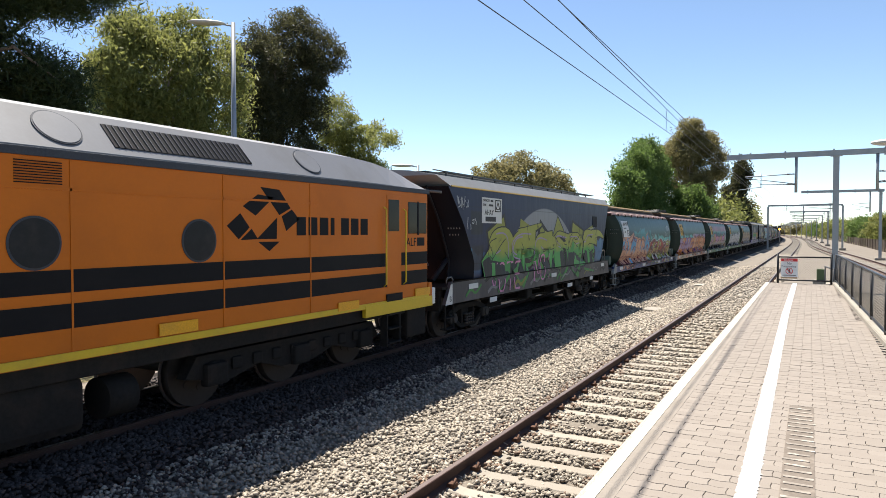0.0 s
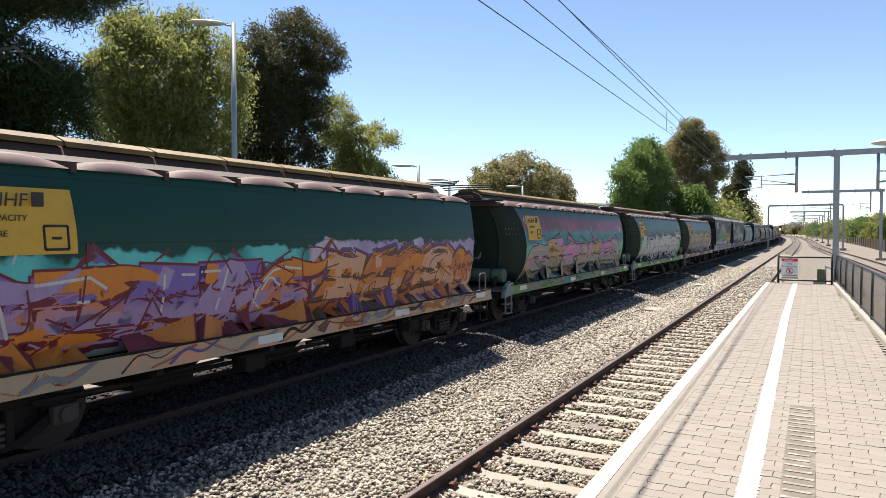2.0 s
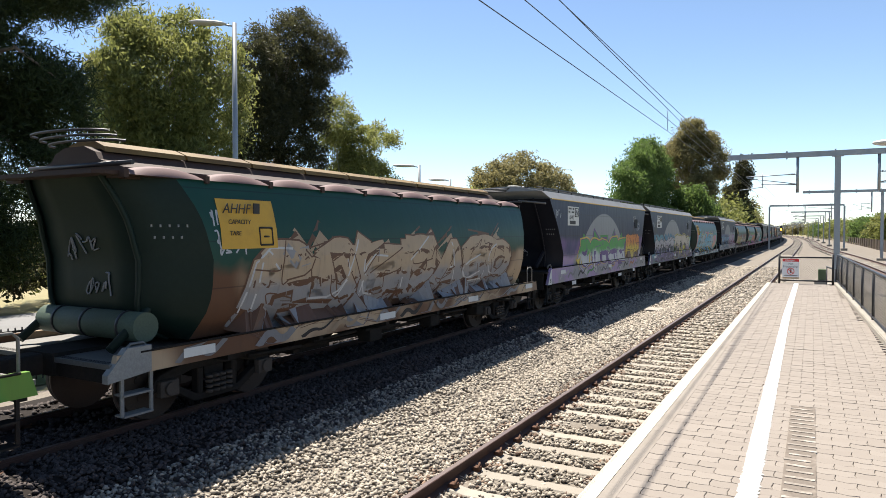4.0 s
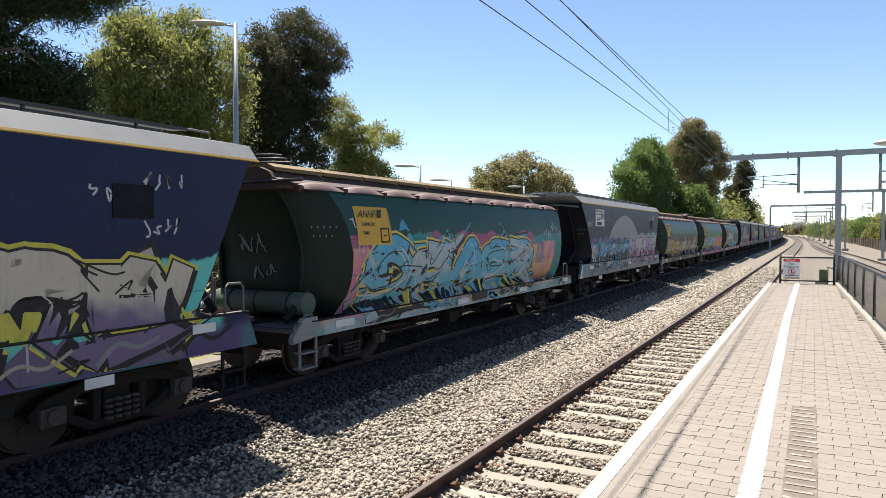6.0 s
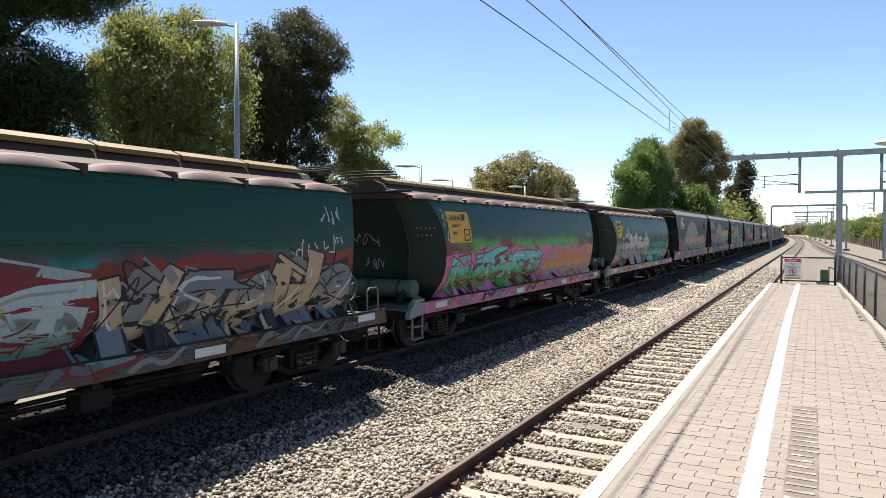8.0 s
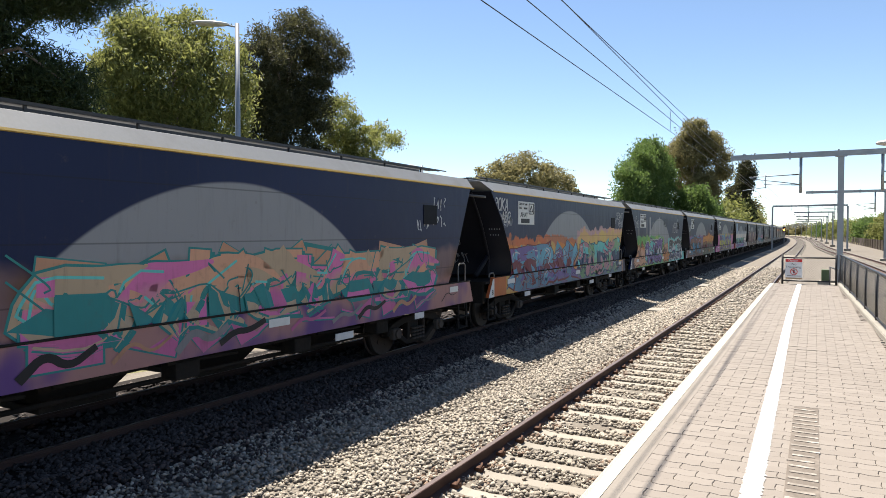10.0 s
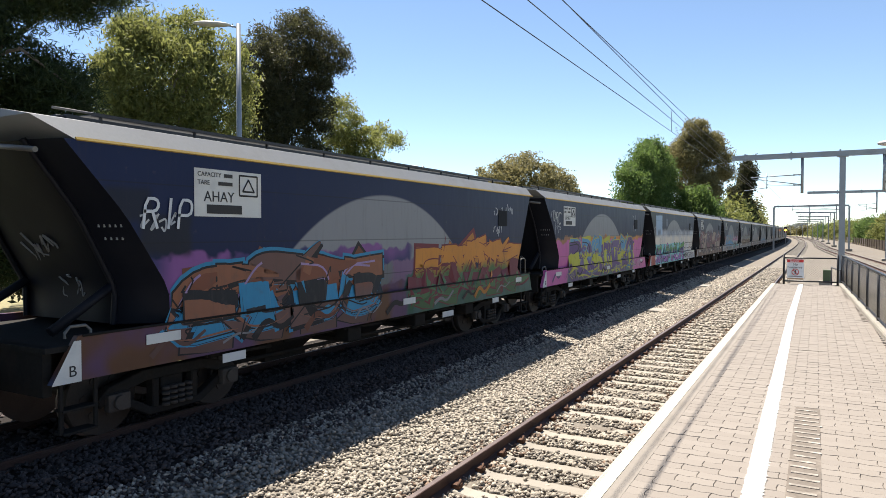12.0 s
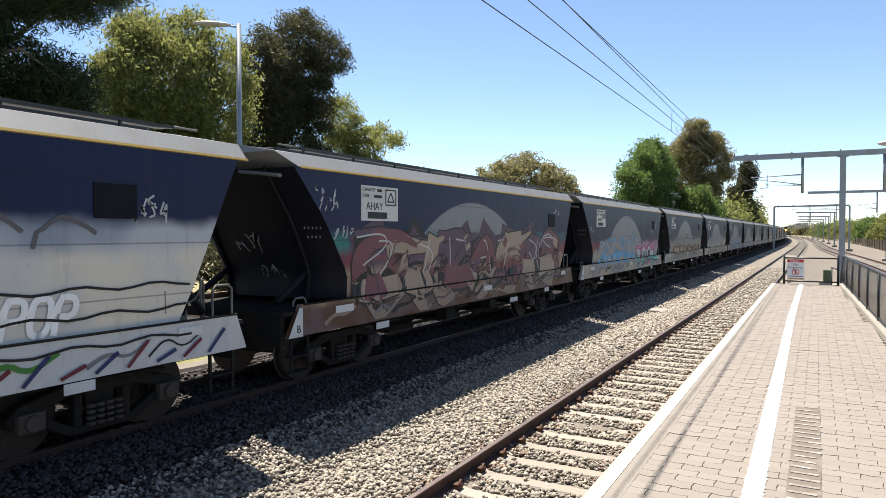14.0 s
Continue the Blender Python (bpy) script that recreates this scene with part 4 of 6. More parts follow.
def wheelset(parent, y, r=0.46, gauge=0.75):
    bm = bmesh.new()
    for s in (-1, 1):
        add_rod(bm, (s * (gauge - 0.07), 0, 0), (s * (gauge + 0.06), 0, 0), r, sides=28)
        add_rod(bm, (s * (gauge - 0.1), 0, 0), (s * (gauge - 0.07), 0, 0), r + 0.03, sides=28, mat=1)
        add_rod(bm, (s * (gauge + 0.06), 0, 0), (s * (gauge + 0.16), 0, 0), 0.12, sides=12)
        for k in range(6):
            a = k * math.pi / 3
            add_rod(bm, (s * (gauge + 0.05), 0.24 * math.cos(a), 0.24 * math.sin(a)), (s * (gauge + 0.075), 0.24 * math.cos(a), 0.24 * math.sin(a)), 0.06, sides=8)
    add_rod(bm, (-gauge, 0, 0), (gauge, 0, 0), 0.08, sides=12)
    ob = part("wheelset", bm, [WHEEL_STEEL, RAIL_TOP], parent)
    ob.matrix_basis = pose(0, y, r + 0.001)
    return ob


def bogie(parent, yc):
    """A three-piece freight bogie."""
    b = bmesh.new()
    add_box(b, -1.0, 1.0, yc - 0.18, yc + 0.18, 0.42, 0.66, 0.03)
    ob = part("bogie", b, UNDERFRAME, parent)
    for s in (-1, 1):
        bm = bmesh.new()
        arch = [(-1.12, 0.48), (-0.98, 0.62), (-0.5, 0.75), (0.5, 0.75), (0.98, 0.62), (1.12, 0.48), (1.08, 0.38), (0.86, 0.5), (0.45, 0.61), (-0.45, 0.61), (-0.86, 0.5), (-1.08, 0.38)]
        truss = [(-0.88, 0.43), (-0.42, 0.16), (0.42, 0.16), (0.88, 0.43), (0.76, 0.48), (0.37, 0.26), (-0.37, 0.26), (-0.76, 0.48)]
        for shape in (arch, truss, [(-0.36, 0.25), (-0.26, 0.25), (-0.26, 0.62), (-0.36, 0.62)], [(0.26, 0.25), (0.36, 0.25), (0.36, 0.62), (0.26, 0.62)]):
            prism(bm, [(yc + p, q) for p, q in shape], 0, s * 0.94, s * 1.08)
        bmesh.ops.bevel(bm, geom=bm.edges[:], offset=0.015, segments=1, affect="EDGES")
        part("side_frame", bm, UNDERFRAME, ob)
        bm = bmesh.new()
        for k in (-0.18, -0.06, 0.06, 0.18):
            for j in range(4):
                add_rod(bm, (s * 1.1, yc + k, 0.24 + j * 0.07), (s * 1.1, yc + k, 0.28 + j * 0.07), 0.052, sides=10)
        part("spring_nest", bm, DUSTY, ob)
        for k in (-0.88, 0.88):
            bm = bmesh.new()
            add_box(bm, s * 1.05, s * 1.16, yc + k - 0.15, yc + k + 0.15, 0.33, 0.55, 0.03)
            add_rod(bm, (s * 1.14, yc + k, 0.44), (s * 1.2, yc + k, 0.44), 0.09, sides=12)
            part("axle_box", bm, DUSTY, ob)


def hoop(bm, x, y0, y1, z0, z1, r=0.018):
    add_path(bm, [(x, y0, z0), (x, y0, z1 - 0.06), (x, y0 + 0.06 * (1 if y1 > y0 else -1), z1), (x, y1 - 0.06 * (1 if y1 > y0 else -1), z1), (x, y1, z1 - 0.06), (x, y1, z0)], r, 6)


def hopper(kind):
    """One wagon with all of its parts, of the tall blue or the barrel-sided green kind."""
    s = SHAPES[kind]
    blue = kind == "blue"
    w = thing("hopper_wagon", "", "hopper wagon", "wagons of the train")
    paint = side_paint(kind + " plain side", BLUE if blue else GREEN, [], None, 1)
    zs = np.linspace(s["low"], s["top"], 13)
    for d, name in ((1, "side_panel"), (-1, "side_panel")):
        bm = bmesh.new()
        rows = [[(d * side_x(kind, z), y, z) for y in np.linspace(front_y(kind, z), rear_y(kind, z), 14)] for z in zs]
        grid(bm, rows if d > 0 else [r[::-1] for r in rows])
        part(name, bm, paint, w)
    for name, edge, flip in (("front_end_sheet", front_y, 1), ("rear_end_sheet", rear_y, -1)):
        bm = bmesh.new()
        def swell(z):
            if blue:
                return 0.12 + 0.3 * (s["top"] - z) / (s["top"] - s["low"])
            return (0.75 if flip > 0 else 0.1) * min(1, (z - s["low"]) / 0.45) ** 0.5 if z > s["low"] else 0.0
        grid(bm, [[(flip * u * side_x(kind, z), edge(kind, z) - flip * swell(z) * min(1, (1 - abs(u)) / 0.32), z) for u in (-1, -0.84, -0.68, -0.3, 0, 0.3, 0.68, 0.84, 1)] for z in zs])
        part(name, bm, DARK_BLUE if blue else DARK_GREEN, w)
        for u in (-0.55, 0.55):
            bm = bmesh.new()
            pts = [(u * 1.2 * side_x(kind, z), edge(kind, z) - flip * (swell(z) + 0.03), z) for z in zs]
            add_path(bm, pts, 0.04, 4)
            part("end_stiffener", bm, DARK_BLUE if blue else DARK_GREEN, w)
        for u in (-1, 1):
            bm = bmesh.new()
            yo = flip * (-PITCH / 2 + 0.75)
            add_rod(bm, (u * 0.9, edge(kind, 2.0), 2.0), (u * 0.95, yo, s["low"]), 0.06, sides=8)
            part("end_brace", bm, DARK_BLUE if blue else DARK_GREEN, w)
    if blue:
        bm = bmesh.new()
        h = PITCH / 2 - 0.36
        grid(bm, [[(-1.45, y + (0.4 if y < 0 else 0), 3.5), (-1.27, y, 3.74), (-0.6, y, 3.86), (0, y, 3.9), (0.6, y, 3.86), (1.27, y, 3.74), (1.45, y + (0.4 if y < 0 else 0), 3.5)][::-1] for y in (-h, 0.01, h)], smooth=False)
        for f in bm.faces:
            f.material_index = 0
        for e in (-h, h):
            vs = [bm.verts.new((x, e + (0.4 if e < 0 and z < 3.6 else 0), z)) for x, z in ((-1.45, 3.5), (-1.27, 3.74), (-0.6, 3.86), (0, 3.9), (0.6, 3.86), (1.27, 3.74), (1.45, 3.5))]
            bm.faces.new(vs)
        part("roof", bm, ROOF_BAND, w, "pale grey roof with sloping fascia")
        bm = bmesh.new()
        for d in (-1, 1):
            prism(bm, [(d * 1.453, 3.49), (d * 1.47, 3.5), (d * 1.452, 3.53), (d * 1.43, 3.52)], 1, -h + 0.4, h)
        part("fascia_stripe", bm, YELLOW_LINE, w, "thin yellow stripe")
        bm = bmesh.new()
        for d in (-1, 1):
            add_box(bm, d * 0.42, d * 0.5, -h + 0.9, h - 0.9, 3.85, 3.93)
            add_box(bm, d * 0.98, d * 1.03, -h + 0.9, h - 0.9, 3.86, 3.9)
            add_box(bm, d * 0.75, d * 0.98, -h + 0.9, h - 0.9, 3.875, 3.885)
            for y in np.arange(-h + 1, h - 0.9, 1.4):
                add_box(bm, d * 0.97, d * 1.0, y, y + 0.03, 3.75, 3.87)
        add_box(bm, -0.45, 0.45, -h + 0.8, h - 0.8, 3.84, 3.92, 0.02)
        part("roof_walkway", bm, BLACK_PAINT, w)
        bm = bmesh.new()
        for e in (-1, 1):
            add_rod(bm, (0.95, e * (h - 0.95), 3.9), (0.95, e * (h - 0.45), 3.9), 0.015)
        add_rod(bm, (1.42, -h - 0.02, 3.35), (0.5, -h + 0.05, 3.45), 0.03)
        part("grab_rails", bm, GRATING, w)
        low, high = 0.87, 1.36
        bm = bmesh.new()
        for d in (-1, 1):
            prism(bm, [(-PITCH / 2 + 0.75, high), (PITCH / 2 - 0.6, high), (PITCH / 2 - 0.42, low), (-PITCH / 2 + 0.45, low)], 0, d * 1.38, d * 1.462)
        part("side_sill", bm, paint, w, "deep painted side sill")
        bm = bmesh.new()
        prism(bm, [(-PITCH / 2 + 0.45, 0.862), (-PITCH / 2 + 0.7, high - 0.05), (-PITCH / 2 + 0.78, high - 0.05), (-PITCH / 2 + 0.78, 0.862)], 0, 1.464, 1.469)
        letters("lettering", "B", 0.17, INK, part("end_patch", bm, PLATE_WHITE, w, "white end corner panel"), pose(1.472, -PITCH / 2 + 0.63, 0.93) @ pose(0, 0, 0, 90, 0, 90))
        for k, (y, z, b) in enumerate(((-5.45, 1.2, 0.5), (-4.3, 0.78, 0.42), (0.3, 1.14, 0.45), (1.9, 0.72, 0.5), (5.9, 1.22, 0.38), (4.4, 0.8, 0.36))):
            part("plate", box(1.47, 1.478, y - b / 2, y + b / 2, z - 0.06, z + 0.06), PLATE_WHITE, w, "small white reflector plate")
        part("hatch_box", box(1.452, 1.462, 4.6, 5.15, 2.65, 3.05), worn("faded stencil", (0.006, 0.007, 0.011), 0.6, 0, 9, 3, 0.3, (0.02, 0.022, 0.03), 0.4, gloss=0.1), w, "dark stencil square")
    else:
        h = PITCH / 2 - 1.05
        n = 10
        for i in range(n):
            y0, y1 = -h - 0.25 + i * 2 * h / n, -h - 0.25 + (i + 1) * 2 * h / n
            for d in (-1, 1):
                bm = bmesh.new()
                rows = []
                for k in range(9):
                    u = k / 8
                    y = y0 + 0.03 + (y1 - y0 - 0.06) * u
                    arch = 0.1 * math.sin(math.pi * u) ** 0.7
                    rows.append([(d * 1.22, y, 3.19), (d * (1.2 - 0.02), y, 3.2 + arch), (d * 1.05, y, 3.23 + arch), (d * 0.9, y, 3.2 + arch * 0.8)])
                grid(bm, rows if d < 0 else [r[::-1] for r in rows])
                part("roof_sheet", bm, ROOF_PINK, w, "pinkish scalloped roof sheet")
        bm = bmesh.new()
        for i in range(n + 1):
            y = -h - 0.25 + i * 2 * h / n
            for d in (-1, 1):
                part("roof_rib", box(d * 0.9, d * 1.235, y - 0.035, y + 0.035, 3.15, 3.25), BROWN_TOP, w)
        bm.free()
        bm = bmesh.new()
        prof = [(-1.0, 3.15), (-0.96, 3.3), (-0.5, 3.42), (-0.42, 3.52), (-0.2, 3.6), (0.2, 3.6), (0.42, 3.52), (0.5, 3.42), (0.96, 3.3), (1.0, 3.15)]
        prism(bm, prof, 1, -h - 0.1, h - 0.4)
        part("hatch_trough", bm, BROWN_TOP, w)
        for i in range(n - 1):
            bm = bmesh.new()
            y0 = -h + i * 2 * (h - 0.3) / (n - 1)
            prism(bm, [(-0.28, 3.6), (-0.3, 3.64), (-0.1, 3.69), (0.24, 3.68), (0.44, 3.6), (0.46, 3.53), (0.36, 3.57)], 1, y0 + 0.02, y0 + 2 * (h - 0.3) / (n - 1) - 0.02)
            part("hatch_cover", bm, HATCH_RUST, w, "rusty yellow hatch cover")
        bm = bmesh.new()
        for e in (-1, 1):
            for k in range(3):
                add_path(bm, [(0.75 * math.cos(a), e * (h - 0.1 + 0.12 * k) + e * 0.3 * math.sin(a), 3.66 + 0.05 * k) for a in np.linspace(0, math.pi, 9)], 0.018, 5)
            add_rod(bm, (-1.0, e * (h + 0.1), 3.35), (1.15, e * (h + 0.1), 3.35), 0.03)
        part("roof_hoops", bm, BLACK_PAINT, w)
        tip = front_y("green", 3.2) - 1.05
        bm = bmesh.new()
        prism(bm, [(-1.12, tip + 0.1), (-1.0, tip), (1.0, tip), (1.12, tip + 0.1), (1.2, tip + 1.1), (-1.2, tip + 1.1)], 2, 3.185, 3.235)
        part("end_hood", bm, BROWN_TOP, w, "dark overhanging roof plate")
        low, high = 0.74, 1.05
        bm = bmesh.new()
        for d in (-1, 1):
            prism(bm, [(-PITCH / 2 + 0.5, high), (PITCH / 2 - 0.5, high), (PITCH / 2 - 0.42, low + 0.05), (-PITCH / 2 + 0.42, low + 0.05)], 0, d * 1.36, d * 1.44)
        part("side_sill", bm, paint, w, "painted side sill")
        for k, (y, z) in enumerate(((-5.6, 0.93), (-1.1, 0.9), (2.6, 0.9), (6.2, 0.95))):
            part("plate", box(1.445, 1.453, y - 0.26, y + 0.26, z - 0.06, z + 0.06), PLATE_WHITE, w, "small white reflector plate")
        tank = part("air_reservoir", rod((-0.95, -PITCH / 2 + 1.15, 1.28), (1.1, -PITCH / 2 + 1.15, 1.28), 0.19, sides=18), TANK_GREEN, w, "faded green air reservoir")
        bm = bmesh.new()
        for x in (-0.6, 0.0, 0.75):
            add_rod(bm, (x, -PITCH / 2 + 1.15, 1.28), (x + 0.05, -PITCH / 2 + 1.15, 1.28), 0.2, sides=18)
        part("strap", bm, BLACK_PAINT, tank)
        bm = bmesh.new()
        prism(bm, [(-PITCH / 2 + 0.36, 0.84), (-PITCH / 2 + 0.62, 1.12), (-PITCH / 2 + 0.95, 1.12), (-PITCH / 2 + 0.95, 0.8), (-PITCH / 2 + 0.36, 0.74)], 0, 1.36, 1.458)
        part("end_casting", bm, SILL_GREY, w, "pale grey corner casting")
    part("sill_rail", rod((1.47 if blue else 1.45, -PITCH / 2 + 0.8, high), (1.47 if blue else 1.45, PITCH / 2 - 0.6, high), 0.016, sides=6), UNDERFRAME, w)
    # end platforms, rails, brake wheel and steps, common to both kinds
    bm = bmesh.new()
    add_box(bm, -1.4, 1.4, -PITCH / 2 + 0.42, -PITCH / 2 + 2.1, high - 0.16, high - 0.1)
    part("end_platform", bm, GRATING if not blue else UNDERFRAME, w)
    bm = bmesh.new()
    add_box(bm, -1.4, 1.4, PITCH / 2 - 1.7, PITCH / 2 - 0.42, high - 0.16, high - 0.1)
    part("end_platform", bm, GRATING if not blue else UNDERFRAME, w)
    bm = bmesh.new()
    add_box(bm, -0.35, 0.35, -PITCH / 2 + 0.4, PITCH / 2 - 0.4, 0.72, 1.0)
    for y in np.arange(-5, 5.1, 2.0):
        add_box(bm, -1.38, 1.38, y - 0.05, y + 0.05, high - 0.35, high - 0.12)
    for e in (-1, 1):
        add_box(bm, -1.3, 1.3, e * (PITCH / 2 - 0.45), e * (PITCH / 2 - 0.55), 0.72, high - 0.1)
        add_box(bm, -0.16, 0.16, e * (PITCH / 2 - 0.45), e * (PITCH / 2 + 0.02), 0.72, 0.98, 0.04)
    part("underframe", bm, UNDERFRAME, w)
    for yc in (-2.3, 0.0, 2.3):
        bm = bmesh.new()
        rows = []
        for a, zz in ((1.0, s["low"]), (0.55, 0.62), (0.42, 0.42)):
            rows.append([(x * 1.25 * a, yc + y * 1.0 * a, zz) for x, y in ((-1, -1), (1, -1), (1, 1), (-1, 1), (-1, -1))])
        grid(bm, rows, smooth=False)
        add_box(bm, -0.6, 0.6, yc - 0.5, yc + 0.5, 0.36, 0.44)
        part("discharge_chute", bm, UNDERFRAME, w)
    bm = bmesh.new()
    hoop(bm, 1.32, PITCH / 2 - 0.9, PITCH / 2 - 0.55, high - 0.1, high + 0.4)
    part("handrail", bm, GRATING, w, "bare steel handrail")
    bm = bmesh.new()
    hoop(bm, 0.7, PITCH / 2 - 0.55, PITCH / 2 - 0.5, high - 0.1, high + 0.45)
    part("handrail", bm, GRATING, w, "bare steel handrail")
    bm = bmesh.new()
    hoop(bm, 1.38, -PITCH / 2 + 0.65, -PITCH / 2 + 0.95, high - 0.02, high + 0.1)
    part("handrail", bm, GRATING, w, "bare steel handrail")
    bm = bmesh.new()
    yb, zb = PITCH / 2 - 1.1, high + 0.42
    ring = [(1.05 + 0.0, yb + 0.24 * math.cos(a), zb + 0.24 * math.sin(a)) for a in np.linspace(0, 2 * math.pi, 21)]
    add_path(bm, ring, 0.016, 6)
    for a in (0.5, 2.6, 4.7):
        add_rod(bm, (1.05, yb, zb), (1.05, yb + 0.24 * math.cos(a), zb + 0.24 * math.sin(a)), 0.012, sides=5)
    add_rod(bm, (0.85, yb, zb), (1.08, yb, zb), 0.09, sides=10)
    add_box(bm, 0.78, 0.92, yb - 0.12, yb + 0.12, high - 0.1, zb + 0.05)
    part("brake_wheel", bm, GRATING if blue else TANK_GREEN, w, "hand brake wheel")
    for e in (-1, 1):
        bm = bmesh.new()
        y0, y1 = e * (PITCH / 2 - 0.6), e * (PITCH / 2 - 1.0)
        for y in (y0, y1):
            add_box(bm, 1.36, 1.39, y - 0.02, y + 0.02, 0.3, low + 0.06)
        for z in (0.3, 0.55):
            add_box(bm, 1.24, 1.42, min(y0, y1), max(y0, y1), z - 0.012, z + 0.012)
        part("step", bm, SILL_GREY if e < 0 and not blue else UNDERFRAME, w)
    bm = bmesh.new()
    for y in np.arange(-4.5, 4.6, 1.5):
        add_rod(bm, (1.2, y, low - 0.08), (1.2, y + 1.2, low - 0.06 - 0.05 * (int(y * 2) % 2)), 0.03, sides=6)
    add_rod(bm, (0.9, -4.2, 0.55), (0.9, 3.8, 0.5), 0.035, sides=6)
    for y in (-1.2, 1.1, 3.4):
        add_box(bm, 0.95, 1.25, y - 0.2, y + 0.2, low - 0.32, low - 0.08, 0.03)
    part("brake_rigging", bm, UNDERFRAME, w)
    for e in (-1, 1):
        bogie(w, e * (PITCH / 2 - 2.35))
        for k in (-0.88, 0.88):
            wheelset(w, e * (PITCH / 2 - 2.35) + k)
    return w


# ---- sprayed lettering: abstract shapes with outlines ----
GLYPHS = [
    [[(0.1, 0), (0.2, 1), (0.8, 0.9), (0.85, 0.55), (0.3, 0.5)], [(0.45, 0.5), (0.95, 0)]],
    [[(0.9, 0.95), (0.3, 1), (0.05, 0.6), (0.15, 0.1), (0.6, 0), (0.95, 0.2), (0.9, 0.5), (0.55, 0.5)]],
    [[(0.05, 0), (0.35, 1), (0.55, 0.95), (0.95, 0)], [(0.25, 0.4), (0.75, 0.38)]],
    [[(0.1, 1), (0.2, 0.1), (0.55, 0), (0.85, 0.15), (0.95, 1)]],
    [[(0.05, 0.9), (0.9, 1)], [(0.5, 0.95), (0.45, 0), (0.75, 0.05)]],
    [[(0.15, 0), (0.1, 0.95)], [(0.9, 1), (0.2, 0.45), (0.95, 0)]],
    [[(0.9, 0.9), (0.3, 1), (0.1, 0.75), (0.8, 0.4), (0.85, 0.1), (0.4, 0), (0.05, 0.12)]],
    [[(0.1, 0), (0.15, 1), (0.5, 0.35), (0.85, 1), (0.95, 0)]],
    [[(0.5, 0), (0.1, 0.2), (0.08, 0.8), (0.5, 1), (0.92, 0.8), (0.9, 0.2), (0.5, 0)]],
    [[(0.9, 1), (0.2, 0.95), (0.1, 0.05), (0.95, 0)], [(0.2, 0.5), (0.75, 0.55)]],
]
# strokes of plain capitals on a grid of ten by ten, as pairs of digits
CAPITALS = dict(
    A="00 49 59 90|23 73", B="00 09 69 87 65 05|65 94 91 70 00", C="98 79 29 07 02 20 70 91", E="90 00 09 99|05 75", F="00 09 99|05 75",
    G="98 79 29 07 02 20 70 92 94 64", I="50 59", K="00 09|99 05 90", L="09 00 90", M="00 09 54 99 90", N="00 09 90 99",
    O="50 20 02 07 29 79 97 92 70 50", P="00 09 79 97 84 04", R="00 09 79 97 75 05|55 90", S="97 79 29 07 25 75 92 70 20 02",
    T="09 99|59 50", U="09 02 20 70 92 99", V="09 50 99", W="09 20 56 80 99", X="00 99|09 90", Y="09 55 99|55 50")
CAPITALS["!"] = "59 53|51 50"
CAPITALS["."] = "50 51"
CAPITALS["4"] = "70 79 03 93"
CAPITALS["*"] = "52 58|25 85"
CAPITALS["1"] = "48 59 50"


def capital(c):
    return [[(int(p[0]) / 9, int(p[1]) / 9) for p in line.split()] for line in CAPITALS[c].split("|")]


PAINTS = {}


def spray(color, high=None, split=1.6):
    """Sprayed paint: one colour, or one that fades upwards into another."""
    key = (color, high, split)
    if key not in PAINTS:
        n = Nodes("spray paint")
        base = n.mix(n.noise(1.6, 4), shade(color, 0.8), shade(color, 1.2))
        if high:
            upper = n.mix(n.noise(1.3, 3), shade(high, 0.85), shade(high, 1.15))
            z = n.math("MULTIPLY_ADD", n.noise(1.8, 2), 0.5, n.math("SUBTRACT", n.axes()[2], 0.25))
            base = n.mix(n.step(z, split - 0.16, split + 0.16), base, upper)
        base = n.mix(n.math("MULTIPLY", n.step(n.noise(5, 5), 0.55, 0.75), 0.3), base, (0.08, 0.07, 0.062))
        streak = n.add("ShaderNodeMapping")
        n.put(streak.inputs["Vector"], n.coord)
        streak.inputs["Scale"].default_value = (1, 6, 0.6)
        base = n.mix(n.math("MULTIPLY", n.step(n.noise(2.2, 5, streak.outputs[0], 0.7), 0.5, 0.8), 0.32), base, (0.06, 0.052, 0.047))
        n.bsdf.inputs["Specular IOR Level"].default_value = 0.25
        PAINTS[key] = n.done(base, 0.5)
    return PAINTS[key]


def smooth_line(pts, times=2):
    for _ in range(times):
        out = [pts[0]]
        for (a, b), (c, d) in zip(pts, pts[1:]):
            out += [(a * 0.75 + c * 0.25, b * 0.75 + d * 0.25), (a * 0.25 + c * 0.75, b * 0.25 + d * 0.75)]
        pts = out + [pts[-1]]
    return pts


